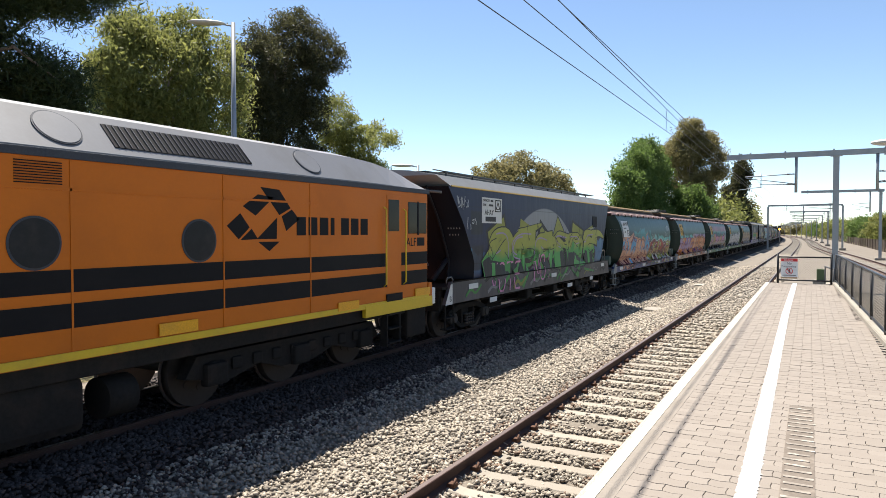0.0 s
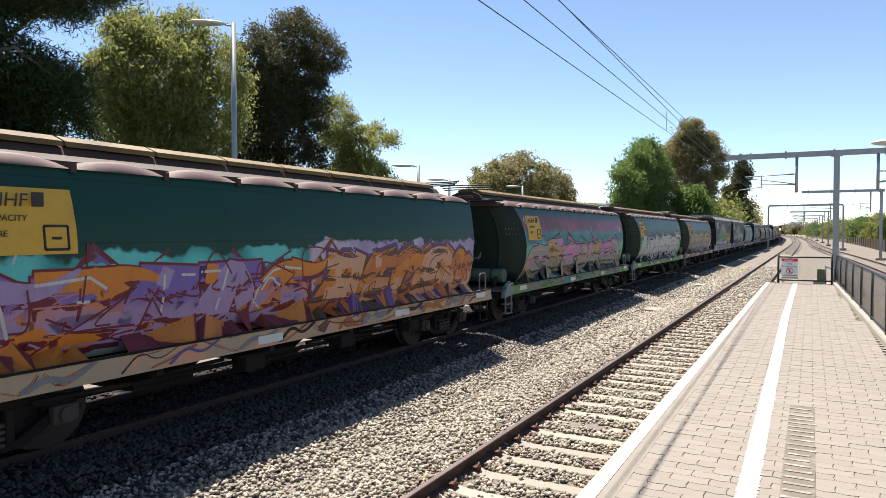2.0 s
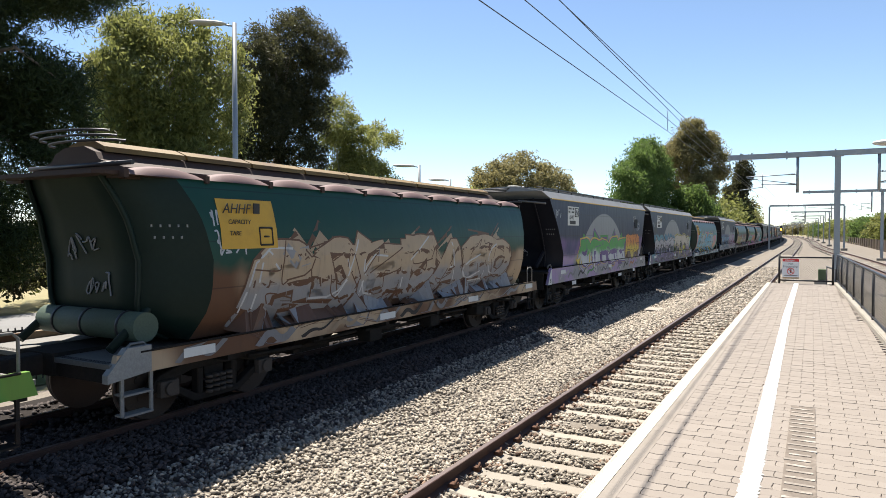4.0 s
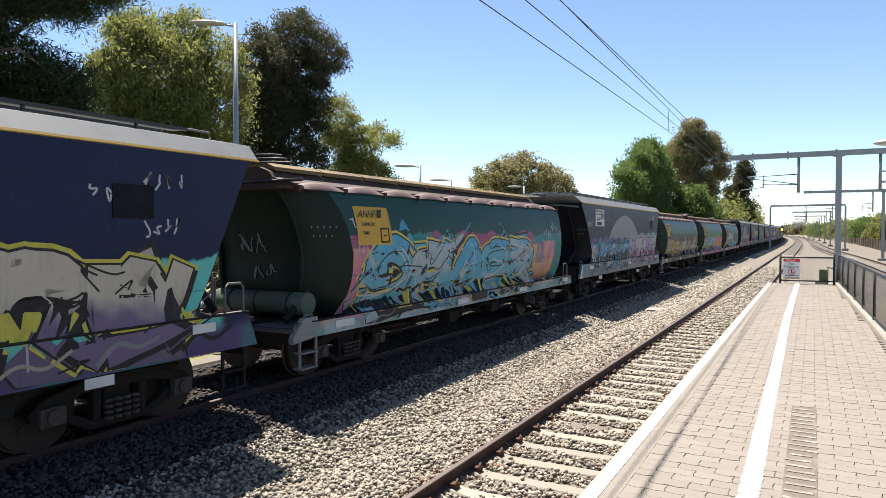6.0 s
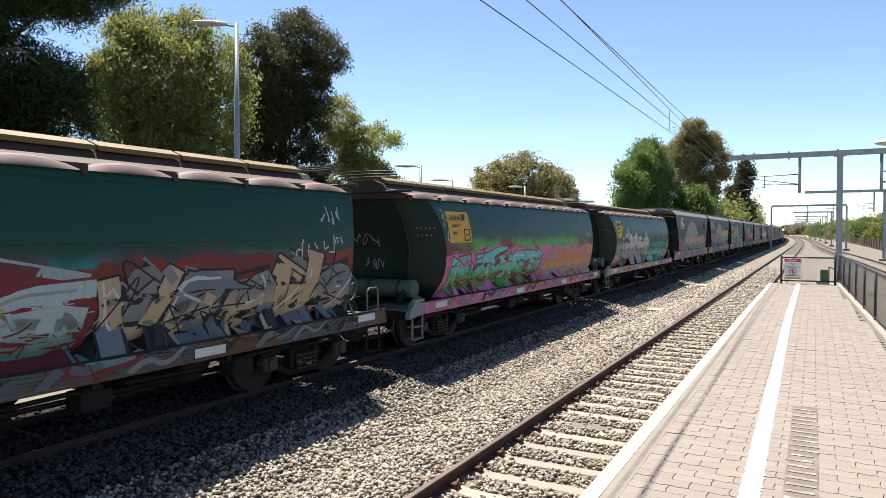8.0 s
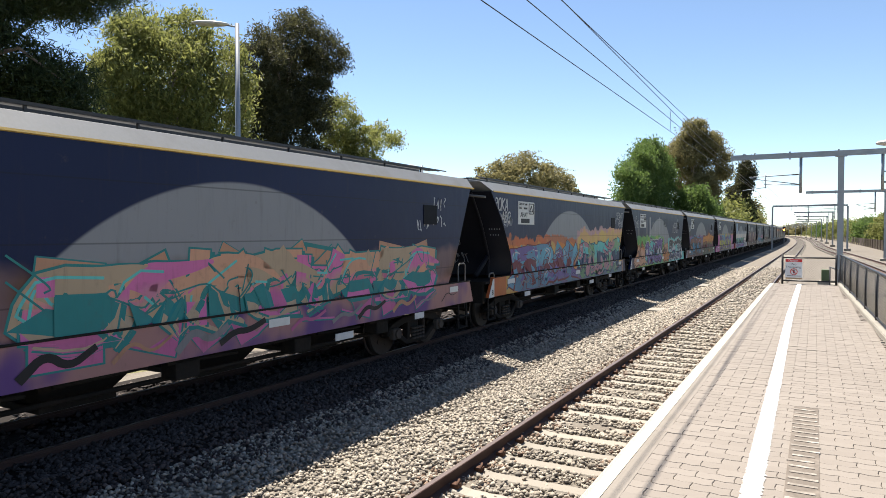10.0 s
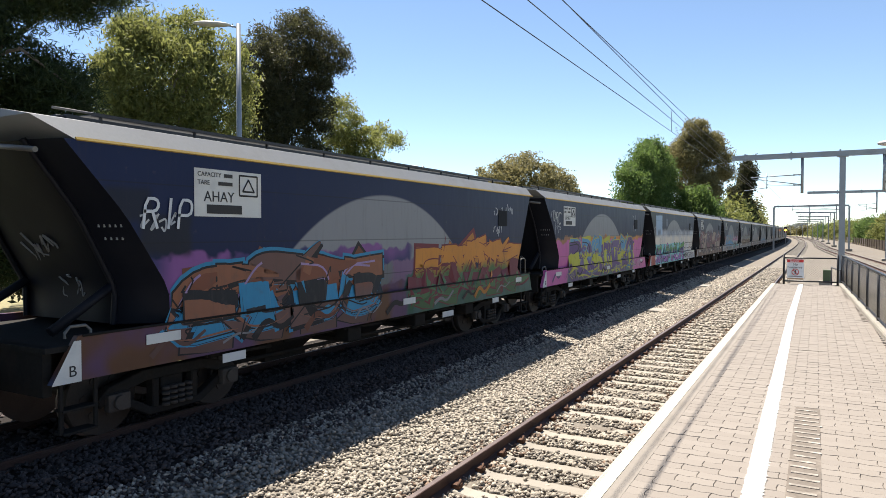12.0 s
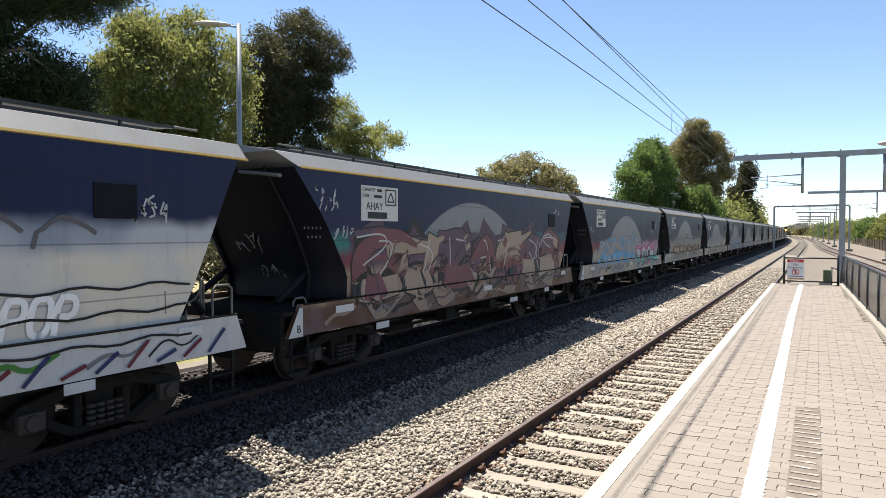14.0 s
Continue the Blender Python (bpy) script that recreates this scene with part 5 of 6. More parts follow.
class Wall:
    """Collects painted strokes that lie on a wagon's side, one mesh for each sprayed shape."""

    def __init__(self, kind, parent):
        self.kind, self.parent, self.bm, self.colors, self.count = kind, parent, bmesh.new(), [], 0

    def stroke(self, color, line, width, lift, taper=1.0):
        bm = self.bm
        if color not in self.colors:
            self.colors.append(color)
        slot = self.colors.index(color)
        kind, lo, hi = self.kind, 0.9 if self.kind == "blue" else 0.82, SHAPES[self.kind]["top"] - 0.05
        self.count += 1
        lift += 0.00025 * self.count
        # close points along and across, so that wide strokes follow the barrel of the side
        step = 0.2 if kind == "green" else 0.5
        fine = [line[0]]
        for (p, q), (u, v) in zip(line, line[1:]):
            m = max(1, math.ceil(math.hypot(u - p, v - q) / step))
            fine += [(p + (u - p) * k / m, q + (v - q) * k / m) for k in range(1, m + 1)]
        line, n = fine, len(fine)
        parts = 1 + int(width / step)
        across = [1 - 2 * k / parts for k in range(parts + 1)]
        low = SHAPES[kind]["low"]
        rows = []
        for i, (y, z) in enumerate(line):
            a, b = line[max(0, i - 1)], line[min(n - 1, i + 1)]
            dy, dz = b[0] - a[0], b[1] - a[1]
            size = math.hypot(dy, dz) or 1
            h = width / 2 * (1 + (taper - 1) * i / max(1, n - 1))
            if i in (0, n - 1):
                k = -1 if i == 0 else 1
                y, z = y + dy / size * h * 0.8 * k, z + dz / size * h * 0.8 * k
            row = []
            for k in across:
                yy, zz = y - dz / size * h * k, min(hi, max(lo, z + dy / size * h * k))
                x = side_x(kind, zz) if zz > low + 0.02 else (1.464 if kind == "blue" else 1.442)
                if zz > low:
                    yy = min(rear_y(kind, zz) - 0.02, max(front_y(kind, zz) + 0.02, yy))
                row.append(bm.verts.new((x + lift, yy, zz)))
            rows.append(row)
        for r0, r1 in zip(rows, rows[1:]):
            for k in range(len(across) - 1):
                bm.faces.new((r0[k], r0[k + 1], r1[k + 1], r1[k])).material_index = slot

    def finish(self, name="sprayed_shape"):
        part(name, self.bm, [spray(*c) if isinstance(c[0], tuple) else spray(c) for c in self.colors], self.parent)
        self.bm, self.colors, self.count = bmesh.new(), [], 0


def piece_of_letters(wall, r, y0, y1, z0, z1, n, fills, outline, glow, shine, shear=0.15, words=None):
    """A row of fat outlined letters with a drop shade, as street painters spray them; words, or mere shapes."""
    n = len(words) if words else n
    cell = (y1 - y0) / n
    high, low = fills[0], fills[-1]
    split = z0 + (z1 - z0) * (0.5 if len(fills) > 1 else 2)
    fat = min(0.36, cell * 0.36) if words else min(0.48, cell * 0.33)
    for i in range(n):
        if words and words[i] == " ":
            continue
        tall = (z1 - z0) * r.uniform(0.88, 1.04)
        base = z0 + r.uniform(0, 0.06)
        if words:
            glyph, fx, fz, loose = capital(words[i]), False, False, 0.02
        else:
            glyph = GLYPHS[r.integers(len(GLYPHS))] + GLYPHS[r.integers(len(GLYPHS))][:1]
            fx, fz, loose = r.uniform() < 0.5, r.uniform() < 0.3, 0.06
        wide = 1.12 if words else 1.28
        lines = []
        for line in glyph:
            pts = [((1 - a if fx else a) + r.normal(0, loose), (1 - b if fz else b) + r.normal(0, loose)) for a, b in line]
            pts = [(y0 + cell * (i + 0.5 + (wide - fat / cell) * (a - 0.5)) + shear * (b - 0.5), base + fat / 2 + (tall - fat) * b) for a, b in pts]
            lines.append((smooth_line(pts, 1 if words or r.uniform() < 0.4 else 2), fat * r.uniform(0.85, 1.1), r.uniform(0.8, 1.15)))
        if not words:
            # a pointed tail that runs under or over the neighbour
            a, b = y0 + cell * (i + r.uniform(0.2, 0.8)), base + tall * r.choice([0.12, 0.85])
            lines.append((smooth_line([(a, b), (a + cell * 0.5, b + r.normal(0, 0.08)), (a + cell * r.uniform(0.8, 1.1), b + r.normal(0, 0.2))], 2), fat * 0.8, 0.15))
        if not words:
            lean = r.normal(0, cell * 0.15)
            a = y0 + cell * (i + 0.5)
            body = smooth_line([(a - lean, base + tall * 0.16), (a + r.normal(0, 0.06), base + tall * 0.42), (a + lean, base + tall * r.uniform(0.6, 0.78))], 2)
            wall.stroke(outline, body, cell * 0.78 + 0.06, 0.003, r.uniform(0.7, 1.1))
            wall.stroke((shade(low, 0.8), shade(high, 0.8), round(split, 2)), body, cell * 0.78, 0.003, r.uniform(0.7, 1.1))
        if glow:
            for pts, thick, taper in lines:
                wall.stroke(glow, pts, thick + 0.17, 0.003, taper)
        for pts, thick, taper in lines:
            wall.stroke(outline, [(a + 0.055, b - 0.045) for a, b in pts], thick + 0.05, 0.003, taper)
        for pts, thick, taper in lines:
            wall.stroke(outline, pts, thick + 0.065, 0.003, taper)
        tone = (low, high, round(split, 2))
        for k, (pts, thick, taper) in enumerate(lines):
            if k == 1 and len(fills) > 2:
                tone = (fills[1], fills[(i + 1) % len(fills)], round(split, 2))
            wall.stroke(tone, pts, thick, 0.003, taper)
            if k < len(lines) - 1 and not words:
                # thin lines part one limb of the letter from the next
                wall.stroke(outline, [(a + thick * 0.5, b) for a, b in pts[len(pts) // 2:]], 0.028, 0.003)
        for k, (pts, thick, taper) in enumerate(lines[:2]):
            dot = pts[r.integers(len(pts))]
            if len(fills) > 2 or r.uniform() < 0.4:
                wall.stroke(fills[r.integers(len(fills))], [dot, (dot[0] + r.normal(0, 0.1), dot[1] + r.uniform(0.05, 0.15))], thick * 0.5, 0.003)
            if shine:
                m = max(2, len(pts) // 2)
                wall.stroke(shine, [(a - thick * 0.28, b + thick * 0.22) for a, b in pts[:m]], 0.035, 0.003)
        for _ in range(0 if words else 4):
            a, b = y0 + cell * (i + r.uniform(0, 1)), z0 + r.uniform(0.05, 0.95) * (z1 - z0)
            wall.stroke(outline, smooth_line([(a, b), (a + r.normal(0, 0.2), b + r.normal(0, 0.2)), (a + r.normal(0, 0.35), b + r.normal(0, 0.25))]), 0.024, 0.003)
        wall.finish("sprayed_letter" if words else "sprayed_shape")


def scrawl(wall, text, y, z, size, color, width=0.03, lean=0.12, drop=0.0):
    """Thin hand-sprayed capitals."""
    for i, c in enumerate(text):
        if c != " ":
            for line in capital(c):
                wall.stroke(color, smooth_line([(y + size * (0.72 * i + 0.55 * a + lean * b), z + drop * i + size * b) for a, b in line], 1), width, 0.016)
    wall.finish("sprayed_word")


def tag(wall, r, y, z, size, color, n=5):
    """A quick scribbled mark."""
    for i in range(n):
        pts = [(y + i * size * 0.6 + r.uniform(0, size * 0.6), z + r.uniform(-0.5, 0.5) * size * 1.3) for _ in range(4)]
        wall.stroke(color, smooth_line(pts), 0.026, 0.003)
    wall.finish("scribbled_tag")


def sign_plate(w, kind, color, code):
    if kind == "blue":
        y0, y1, z0, z1 = -4.95, -3.75, 2.7, 3.33
        holder = part("data_plate", box(1.451, 1.458, y0, y1, z0, z1, 0.002), PLATE_WHITE, w, "white data panel with black lettering")
        turn = pose(0, 0, 0, 90, 0, 90)
        for text, size, dy, dz in ((code, 0.2, 0.15, 0.2), ("CAPACITY", 0.085, 0.05, 0.53), ("TARE", 0.085, 0.05, 0.42)):
            letters("lettering", text, size, INK, holder, pose(1.461, y0 + dy, z0 + dz) @ turn)
        bm = bmesh.new()
        for dy, dz, b, hh in ((0.2, 0.04, 0.62, 0.12), (0.4, 0.42, 0.25, 0.05), (0.5, 0.53, 0.15, 0.05)):
            add_box(bm, 1.459, 1.463, y0 + dy, y0 + dy + b, z0 + dz, z0 + dz + hh)
        part("number_bar", bm, INK, holder)
        bm = bmesh.new()
        a, b, c, d = y0 + 0.78, y0 + 1.12, z0 + 0.3, z0 + 0.58
        for p, q in (((a, c), (b, c)), ((b, c), (b, d)), ((b, d), (a, d)), ((a, d), (a, c)), ((a + 0.06, c + 0.06), ((a + b) / 2, d - 0.05)), ((b - 0.06, c + 0.06), ((a + b) / 2, d - 0.05)), ((a + 0.06, c + 0.06), (b - 0.06, c + 0.06))):
            add_rod(bm, (1.46, *p), (1.46, *q), 0.012, sides=4)
        part("emblem", bm, INK, holder)
    else:
        y0, y1, z0, z1 = -5.2, -4.1, 2.25, 2.95
        bm = bmesh.new()
        rows = [[(side_x("green", z) + 0.008, y, z) for y in (y0, y1)] for z in np.linspace(z0, z1, 6)]
        grid(bm, rows)
        holder = part("data_plate", bm, color, w, "data panel with dark lettering")
        lean = -28
        x = side_x("green", z1 - 0.12) + 0.012
        letters("lettering", code, 0.2, INK, holder, pose(side_x("green", 2.75) + 0.014, y0 + 0.08, 2.75) @ pose(0, 0, 0, 0, -lean * 0.35, 0) @ pose(0, 0, 0, 90, 0, 90))
        letters("lettering", "CAPACITY", 0.09, INK, holder, pose(side_x("green", 2.6) + 0.014, y0 + 0.15, 2.6) @ pose(0, 0, 0, 0, 6, 0) @ pose(0, 0, 0, 90, 0, 90))
        letters("lettering", "TARE", 0.09, INK, holder, pose(side_x("green", 2.44) + 0.014, y0 + 0.15, 2.44) @ pose(0, 0, 0, 0, 6, 0) @ pose(0, 0, 0, 90, 0, 90))
        bm = bmesh.new()
        add_box(bm, 1.41, 1.425, y0 + 0.62, y0 + 0.74, 2.75, 2.9)
        for p, q in (((0.74, 2.3), (1.0, 2.3)), ((1.0, 2.3), (1.0, 2.55)), ((1.0, 2.55), (0.74, 2.55)), ((0.74, 2.55), (0.74, 2.3)), ((0.82, 2.42), (0.92, 2.42))):
            add_rod(bm, (side_x("green", p[1]) + 0.012, y0 + p[0], p[1]), (side_x("green", q[1]) + 0.012, y0 + q[0], q[1]), 0.014, sides=4)
        part("emblem", bm, INK, holder)


WHT, BLK, RED, PINK, AQUA, SKY, LIME, GRN, YEL, ORG, PRP, GRY, PEACH, BRN, NAVY, TAN, MAROON, TEAL, LILAC = (
    (0.42, 0.42, 0.42), (0.012, 0.012, 0.015), (0.28, 0.02, 0.02), (0.5, 0.13, 0.3), (0.1, 0.42, 0.4), (0.08, 0.27, 0.45), (0.22, 0.36, 0.04), (0.06, 0.27, 0.06), (0.5, 0.36, 0.05),
    (0.5, 0.17, 0.03), (0.1, 0.05, 0.17), (0.22, 0.22, 0.23), (0.5, 0.27, 0.17), (0.1, 0.05, 0.03), (0.02, 0.03, 0.1), (0.36, 0.27, 0.18), (0.13, 0.02, 0.03), (0.02, 0.17, 0.17), (0.28, 0.2, 0.35))
DOME = (0.21, 0.215, 0.23)
CREAM, SMOKE, OLIVE, PALE = (0.42, 0.37, 0.3), (0.17, 0.17, 0.18), (0.28, 0.29, 0.05), (0.3, 0.36, 0.38)
DIRTY = (0.05, 0.05, 0.058)
# kind, bands of sprayed background from the top down (with two ends: a cloud behind a word), rows of shapes:
# (from, to, low, high, number, fills from top to bottom, outline, glow, shine)
WAGONS = [
    ("blue", [(1.95, (0.03, 0.13, 0.24), 0.5, NAVY, -6.3, -3.6), (2.2, (0.05, 0.17, 0.3), 0.4, (0.03, 0.1, 0.2), 4.3, 6.2), (1.42, DIRTY, 0.12, (0.075, 0.075, 0.085))],
     [(-4.6, 5.0, 1.38, 2.5, 6, [OLIVE, GRN], BLK, None, LILAC)], PLATE_WHITE),
    ("green", [(2.55, (0.016, 0.018, 0.022), 0.6, TEAL, -6.4, 0.6), (2.25, AQUA, 0.3, (0.03, 0.14, 0.13), 0.2, 6.4), (1.2, NAVY, 0.2, (0.05, 0.06, 0.14))],
     [(-5.7, 0.0, 0.95, 2.2, 6, [SKY, PEACH, PEACH], MAROON, PEACH, None), (0.2, 5.7, 1.0, 2.0, 5, [RED, MAROON, OLIVE], BLK, WHT, WHT)], PLATE_WHITE),
    ("green", [(2.25, AQUA, 0.4, TEAL, -6.4, -0.1), (2.3, LILAC, 0.4, (0.4, 0.34, 0.42), -0.1, 6.4), (1.12, TAN, 0.12, PEACH)],
     [(-5.7, -0.2, 1.1, 2.08, 5, [(0.16, 0.1, 0.3), LILAC, ORG], MAROON, None, WHT), (0.1, 5.7, 0.98, 2.1, 5, [ORG, PEACH, (0.42, 0.13, 0.04)], BRN, PRP, None)], PLATE_YELLOW),
    ("green", [(2.95, MAROON, 0.3, (0.2, 0.03, 0.06)), (2.5, (0.02, 0.12, 0.17), 0.5, TEAL), (2.1, AQUA, 0.5, (0.12, 0.25, 0.1)), (1.5, (0.1, 0.2, 0.05), 0.5, TEAL)],
     [(-5.2, 5.4, 1.02, 2.2, 7, [(0.42, 0.15, 0.33), GRY, (0.34, 0.22, 0.09)], BLK, None, YEL)], PLATE_YELLOW),
    ("green", [(2.25, (0.02, 0.05, 0.12), 0.4, TEAL), (1.95, (0.13, 0.24, 0.05), 0.5, GRN)], [(-5.2, 5.2, 0.95, 2.3, 7, [WHT, (0.36, 0.36, 0.37)], BLK, None, None)], PLATE_YELLOW),
    ("green", [(2.0, TAN, 0.6, BRN)], [(-4.6, 4.8, 1.0, 2.4, 7, [TAN, GRY], BRN, None, WHT)], PLATE_YELLOW),
    ("blue", [(2.2, PRP, 0.5, NAVY), (1.7, LILAC, 0.4, GRY)], [(-3.6, 2.6, 1.3, 2.2, 5, [GRN, WHT], PRP, YEL, None), (3.0, 5.4, 1.4, 2.4, 3, [ORG, YEL], BRN, None, None)], PLATE_WHITE),
    ("blue", [(2.3, (0.02, 0.13, 0.22), 0.4, (0.05, 0.2, 0.25), -6.3, 0.4), (2.15, (0.12, 0.4, 0.34), 0.3, AQUA, 0.2, 6.3), (1.2, (0.07, 0.05, 0.13), 0.2, (0.05, 0.12, 0.15))],
     [(-5.4, 0.0, 0.95, 2.1, 5, [(0.33, 0.31, 0.33), (0.12, 0.09, 0.2)], BLK, None, WHT), (0.3, 5.6, 0.98, 2.25, 4, [CREAM, (0.14, 0.1, 0.17)], BLK, (0.45, 0.4, 0.06), None)], PLATE_WHITE),
    ("green", [(2.45, (0.3, 0.05, 0.14), 0.3, TEAL, -6.4, 6.0), (2.2, (0.45, 0.16, 0.24), 0.3, PEACH, -6.2, 5.2), (1.0, PALE, 0.2, (0.16, 0.26, 0.25))],
     [(-5.0, 3.3, 0.9, 2.3, 5, [(0.07, 0.3, 0.45), (0.1, 0.32, 0.42), PALE], BLK, (0.5, 0.4, 0.08), WHT)], PLATE_YELLOW),
    ("blue", [(2.25, (0.035, 0.1, 0.2), 0.35, (0.07, 0.06, 0.17), -7, 0.6), (2.4, (0.2, 0.3, 0.32), 0.3, (0.25, 0.26, 0.28), 0.4, 7), (1.95, (0.07, 0.2, 0.32), 0.4, (0.16, 0.24, 0.29)), (1.3, (0.13, 0.17, 0.19), 0.3, (0.2, 0.2, 0.2))],
     [(-5.7, 0.2, 1.15, 2.05, 6, [(0.06, 0.25, 0.45), (0.3, 0.3, 0.3), (0.1, 0.2, 0.28)], BLK, None, WHT), (0.4, 5.6, 1.15, 2.25, 5, [(0.42, 0.38, 0.4), LILAC, (0.36, 0.33, 0.32)], MAROON, None, None)], PLATE_WHITE),
    ("green", [(2.2, (0.09, 0.03, 0.07), 0.4, TEAL), (2.15, (0.17, 0.03, 0.025), 0.3, (0.12, 0.03, 0.03), -1.6, 6.2), (1.4, (0.07, 0.08, 0.09), 0.3, BRN)],
     [(-5.1, -0.5, 1.0, 2.0, 5, [(0.33, 0.26, 0.07), TAN, OLIVE], BLK, (0.22, 0.08, 0.08), None), (-0.4, 0.9, 0.95, 1.9, 1, [PALE, (0.1, 0.2, 0.2)], MAROON, None, GRY), (1.0, 5.8, 0.98, 2.0, 5, [SMOKE, TAN, (0.12, 0.14, 0.17)], BLK, None, WHT)], PLATE_YELLOW),
    ("green", [(2.3, MAROON, 0.4, GRN), (2.05, (0.42, 0.12, 0.2), 0.3, PINK, -6.3, 6.2)], [(-5.0, 0.4, 1.02, 2.0, 5, [AQUA, GRN], MAROON, PINK, WHT), (0.9, 5.4, 1.0, 1.9, 4, [ORG, PEACH], GRY, PINK, None)], PLATE_YELLOW),
    ("green", [(2.0, TEAL, 0.5, GRY), (1.5, TAN, 0.4, PINK)], [(-4.4, 0.8, 1.2, 2.4, 4, [WHT, GRY], BLK, None, None), (1.0, 5.2, 1.1, 2.0, 4, [TEAL, AQUA], BLK, None, None)], PLATE_YELLOW),
    ("blue", [(2.1, (0.14, 0.09, 0.1), 0.5, BRN), (1.5, (0.3, 0.16, 0.15), 0.4, PRP)], [(-3.5, 5.0, 1.2, 2.2, 8, [PEACH, TAN, PINK], TEAL, None, AQUA)], PLATE_WHITE),
    ("blue", [(2.35, (0.45, 0.11, 0.04), 0.3, (0.35, 0.12, 0.06), -7, 0.3), (2.15, (0.45, 0.3, 0.1), 0.3, ORG, -6.3, 0.2), (2.62, (0.4, 0.24, 0.25), 0.2, PEACH, 0.2, 6.4), (2.48, (0.52, 0.36, 0.1), 0.25, (0.5, 0.3, 0.12), 0.3, 6.3), (1.3, (0.08, 0.14, 0.2), 0.3, (0.12, 0.1, 0.2), -5, 6.3)],
     [(-5.5, 0.0, 1.0, 2.08, 5, [(0.1, 0.3, 0.4), (0.13, 0.09, 0.24), (0.1, 0.22, 0.32)], MAROON, None, WHT), (0.4, 5.7, 0.98, 2.2, 5, [AQUA, (0.36, 0.17, 0.2), (0.16, 0.3, 0.16)], (0.02, 0.04, 0.09), None, PALE)], PLATE_WHITE),
    ("blue", [(2.3, GRN, 0.4, LIME, -5.5, 0.6), (2.15, (0.1, 0.45, 0.42), 0.2, AQUA, 1.9, 7.2), (1.5, (0.1, 0.25, 0.1), 0.3, (0.3, 0.15, 0.06), -1, 2.1)],
     [(-6.0, -4.0, 0.95, 1.9, 2, [ORG, PEACH], BRN, PEACH, None), (-3.9, 0.1, 0.92, 2.1, 4, [PRP, (0.13, 0.07, 0.25), AQUA], BLK, WHT, WHT), (0.4, 2.0, 0.95, 1.9, 2, [PEACH, ORG], BRN, None, None), (2.2, 6.0, 1.0, 2.12, 4, [(0.02, 0.02, 0.025), (0.03, 0.03, 0.1)], WHT, AQUA, None)], PLATE_WHITE),
    ("blue", [(2.2, (0.2, 0.08, 0.24), 0.3, NAVY, -6.2, 0.4), (2.0, (0.1, 0.16, 0.12), 0.3, (0.16, 0.1, 0.18), -1.6, 0.8), (1.55, (0.09, 0.05, 0.1), 0.3, BRN, -6.8, 0.4), (1.7, (0.03, 0.09, 0.06), 0.4, (0.05, 0.11, 0.1), 0.2, 7)],
     [(-5.3, -0.8, 1.05, 2.1, 4, [(0.17, 0.06, 0.035), (0.22, 0.09, 0.05), (0.13, 0.07, 0.06)], BLK, (0.03, 0.2, 0.35), LILAC), (0.4, 6.0, 1.1, 2.25, 5, [(0.5, 0.2, 0.03), (0.06, 0.13, 0.05)], MAROON, None, None)], PLATE_WHITE),
    ("blue", [(2.35, (0.5, 0.2, 0.03), 0.3, (0.25, 0.12, 0.06), -7, 7), (2.2, (0.45, 0.1, 0.3), 0.3, PINK, -7, 7), (1.35, (0.08, 0.05, 0.14), 0.3, (0.05, 0.13, 0.12), -4.6, 4.4)],
     [(-4.3, 4.3, 1.05, 2.25, 7, [(0.08, 0.25, 0.42), PRP, (0.13, 0.08, 0.2)], (0.42, 0.4, 0.03), None, BLK)], PLATE_WHITE),
    ("blue", [(2.6, (0.4, 0.42, 0.46), 0.3, (0.24, 0.27, 0.33)), (2.3, (0.62, 0.56, 0.48), 0.2, (0.52, 0.5, 0.48))],
     [(-5.15, 2.75, 0.9, 1.85, 13, [(0.08, 0.27, 0.05), (0.36, 0.12, 0.42)], (0.06, 0.02, 0.13), None, WHT)], PLATE_WHITE),
    ("blue", [(2.45, (0.03, 0.17, 0.16), 0.4, NAVY), (2.2, (0.18, 0.04, 0.06), 0.3, (0.12, 0.04, 0.06)), (1.85, (0.34, 0.25, 0.18), 0.25, (0.26, 0.19, 0.15)), (1.35, (0.12, 0.08, 0.08), 0.25, BRN)],
     [(-5.2, 5.4, 1.15, 2.5, 7, [(0.1, 0.06, 0.09), (0.16, 0.06, 0.07), (0.33, 0.25, 0.19)], (0.02, 0.018, 0.018), None, WHT)], PLATE_WHITE),
    ("blue", [(2.1, MAROON, 0.3, LILAC), (1.8, (0.35, 0.3, 0.25), 0.3, GRY)], [(-4.6, 1.2, 1.3, 2.2, 6, [GRY, TAN], SKY, None, WHT), (1.3, 5.2, 1.2, 1.9, 4, [PINK, AQUA], BLK, WHT, None)], PLATE_WHITE),
    ("blue", [(2.0, (0.3, 0.27, 0.22), 0.4, GRY)], [(-4.4, 5.2, 1.3, 2.1, 9, [GRY, TAN], BRN, None, LIME)], PLATE_WHITE),
    ("blue", [(1.9, TAN, 0.4, GRY)], [(-4.4, 4.2, 1.3, 2.1, 8, [GRY, TAN], GRY, None, None)], PLATE_WHITE),
    ("blue", [(1.8, (0.2, 0.2, 0.22), 0.4, GRY)], [(-4.4, 4.2, 1.3, 2.0, 8, [GRY, SKY], GRY, None, None)], PLATE_WHITE),
]
# words that can be read, by wagon and row of shapes
WORDS = {(18, 0): "MR.LOVINGLIFE"}
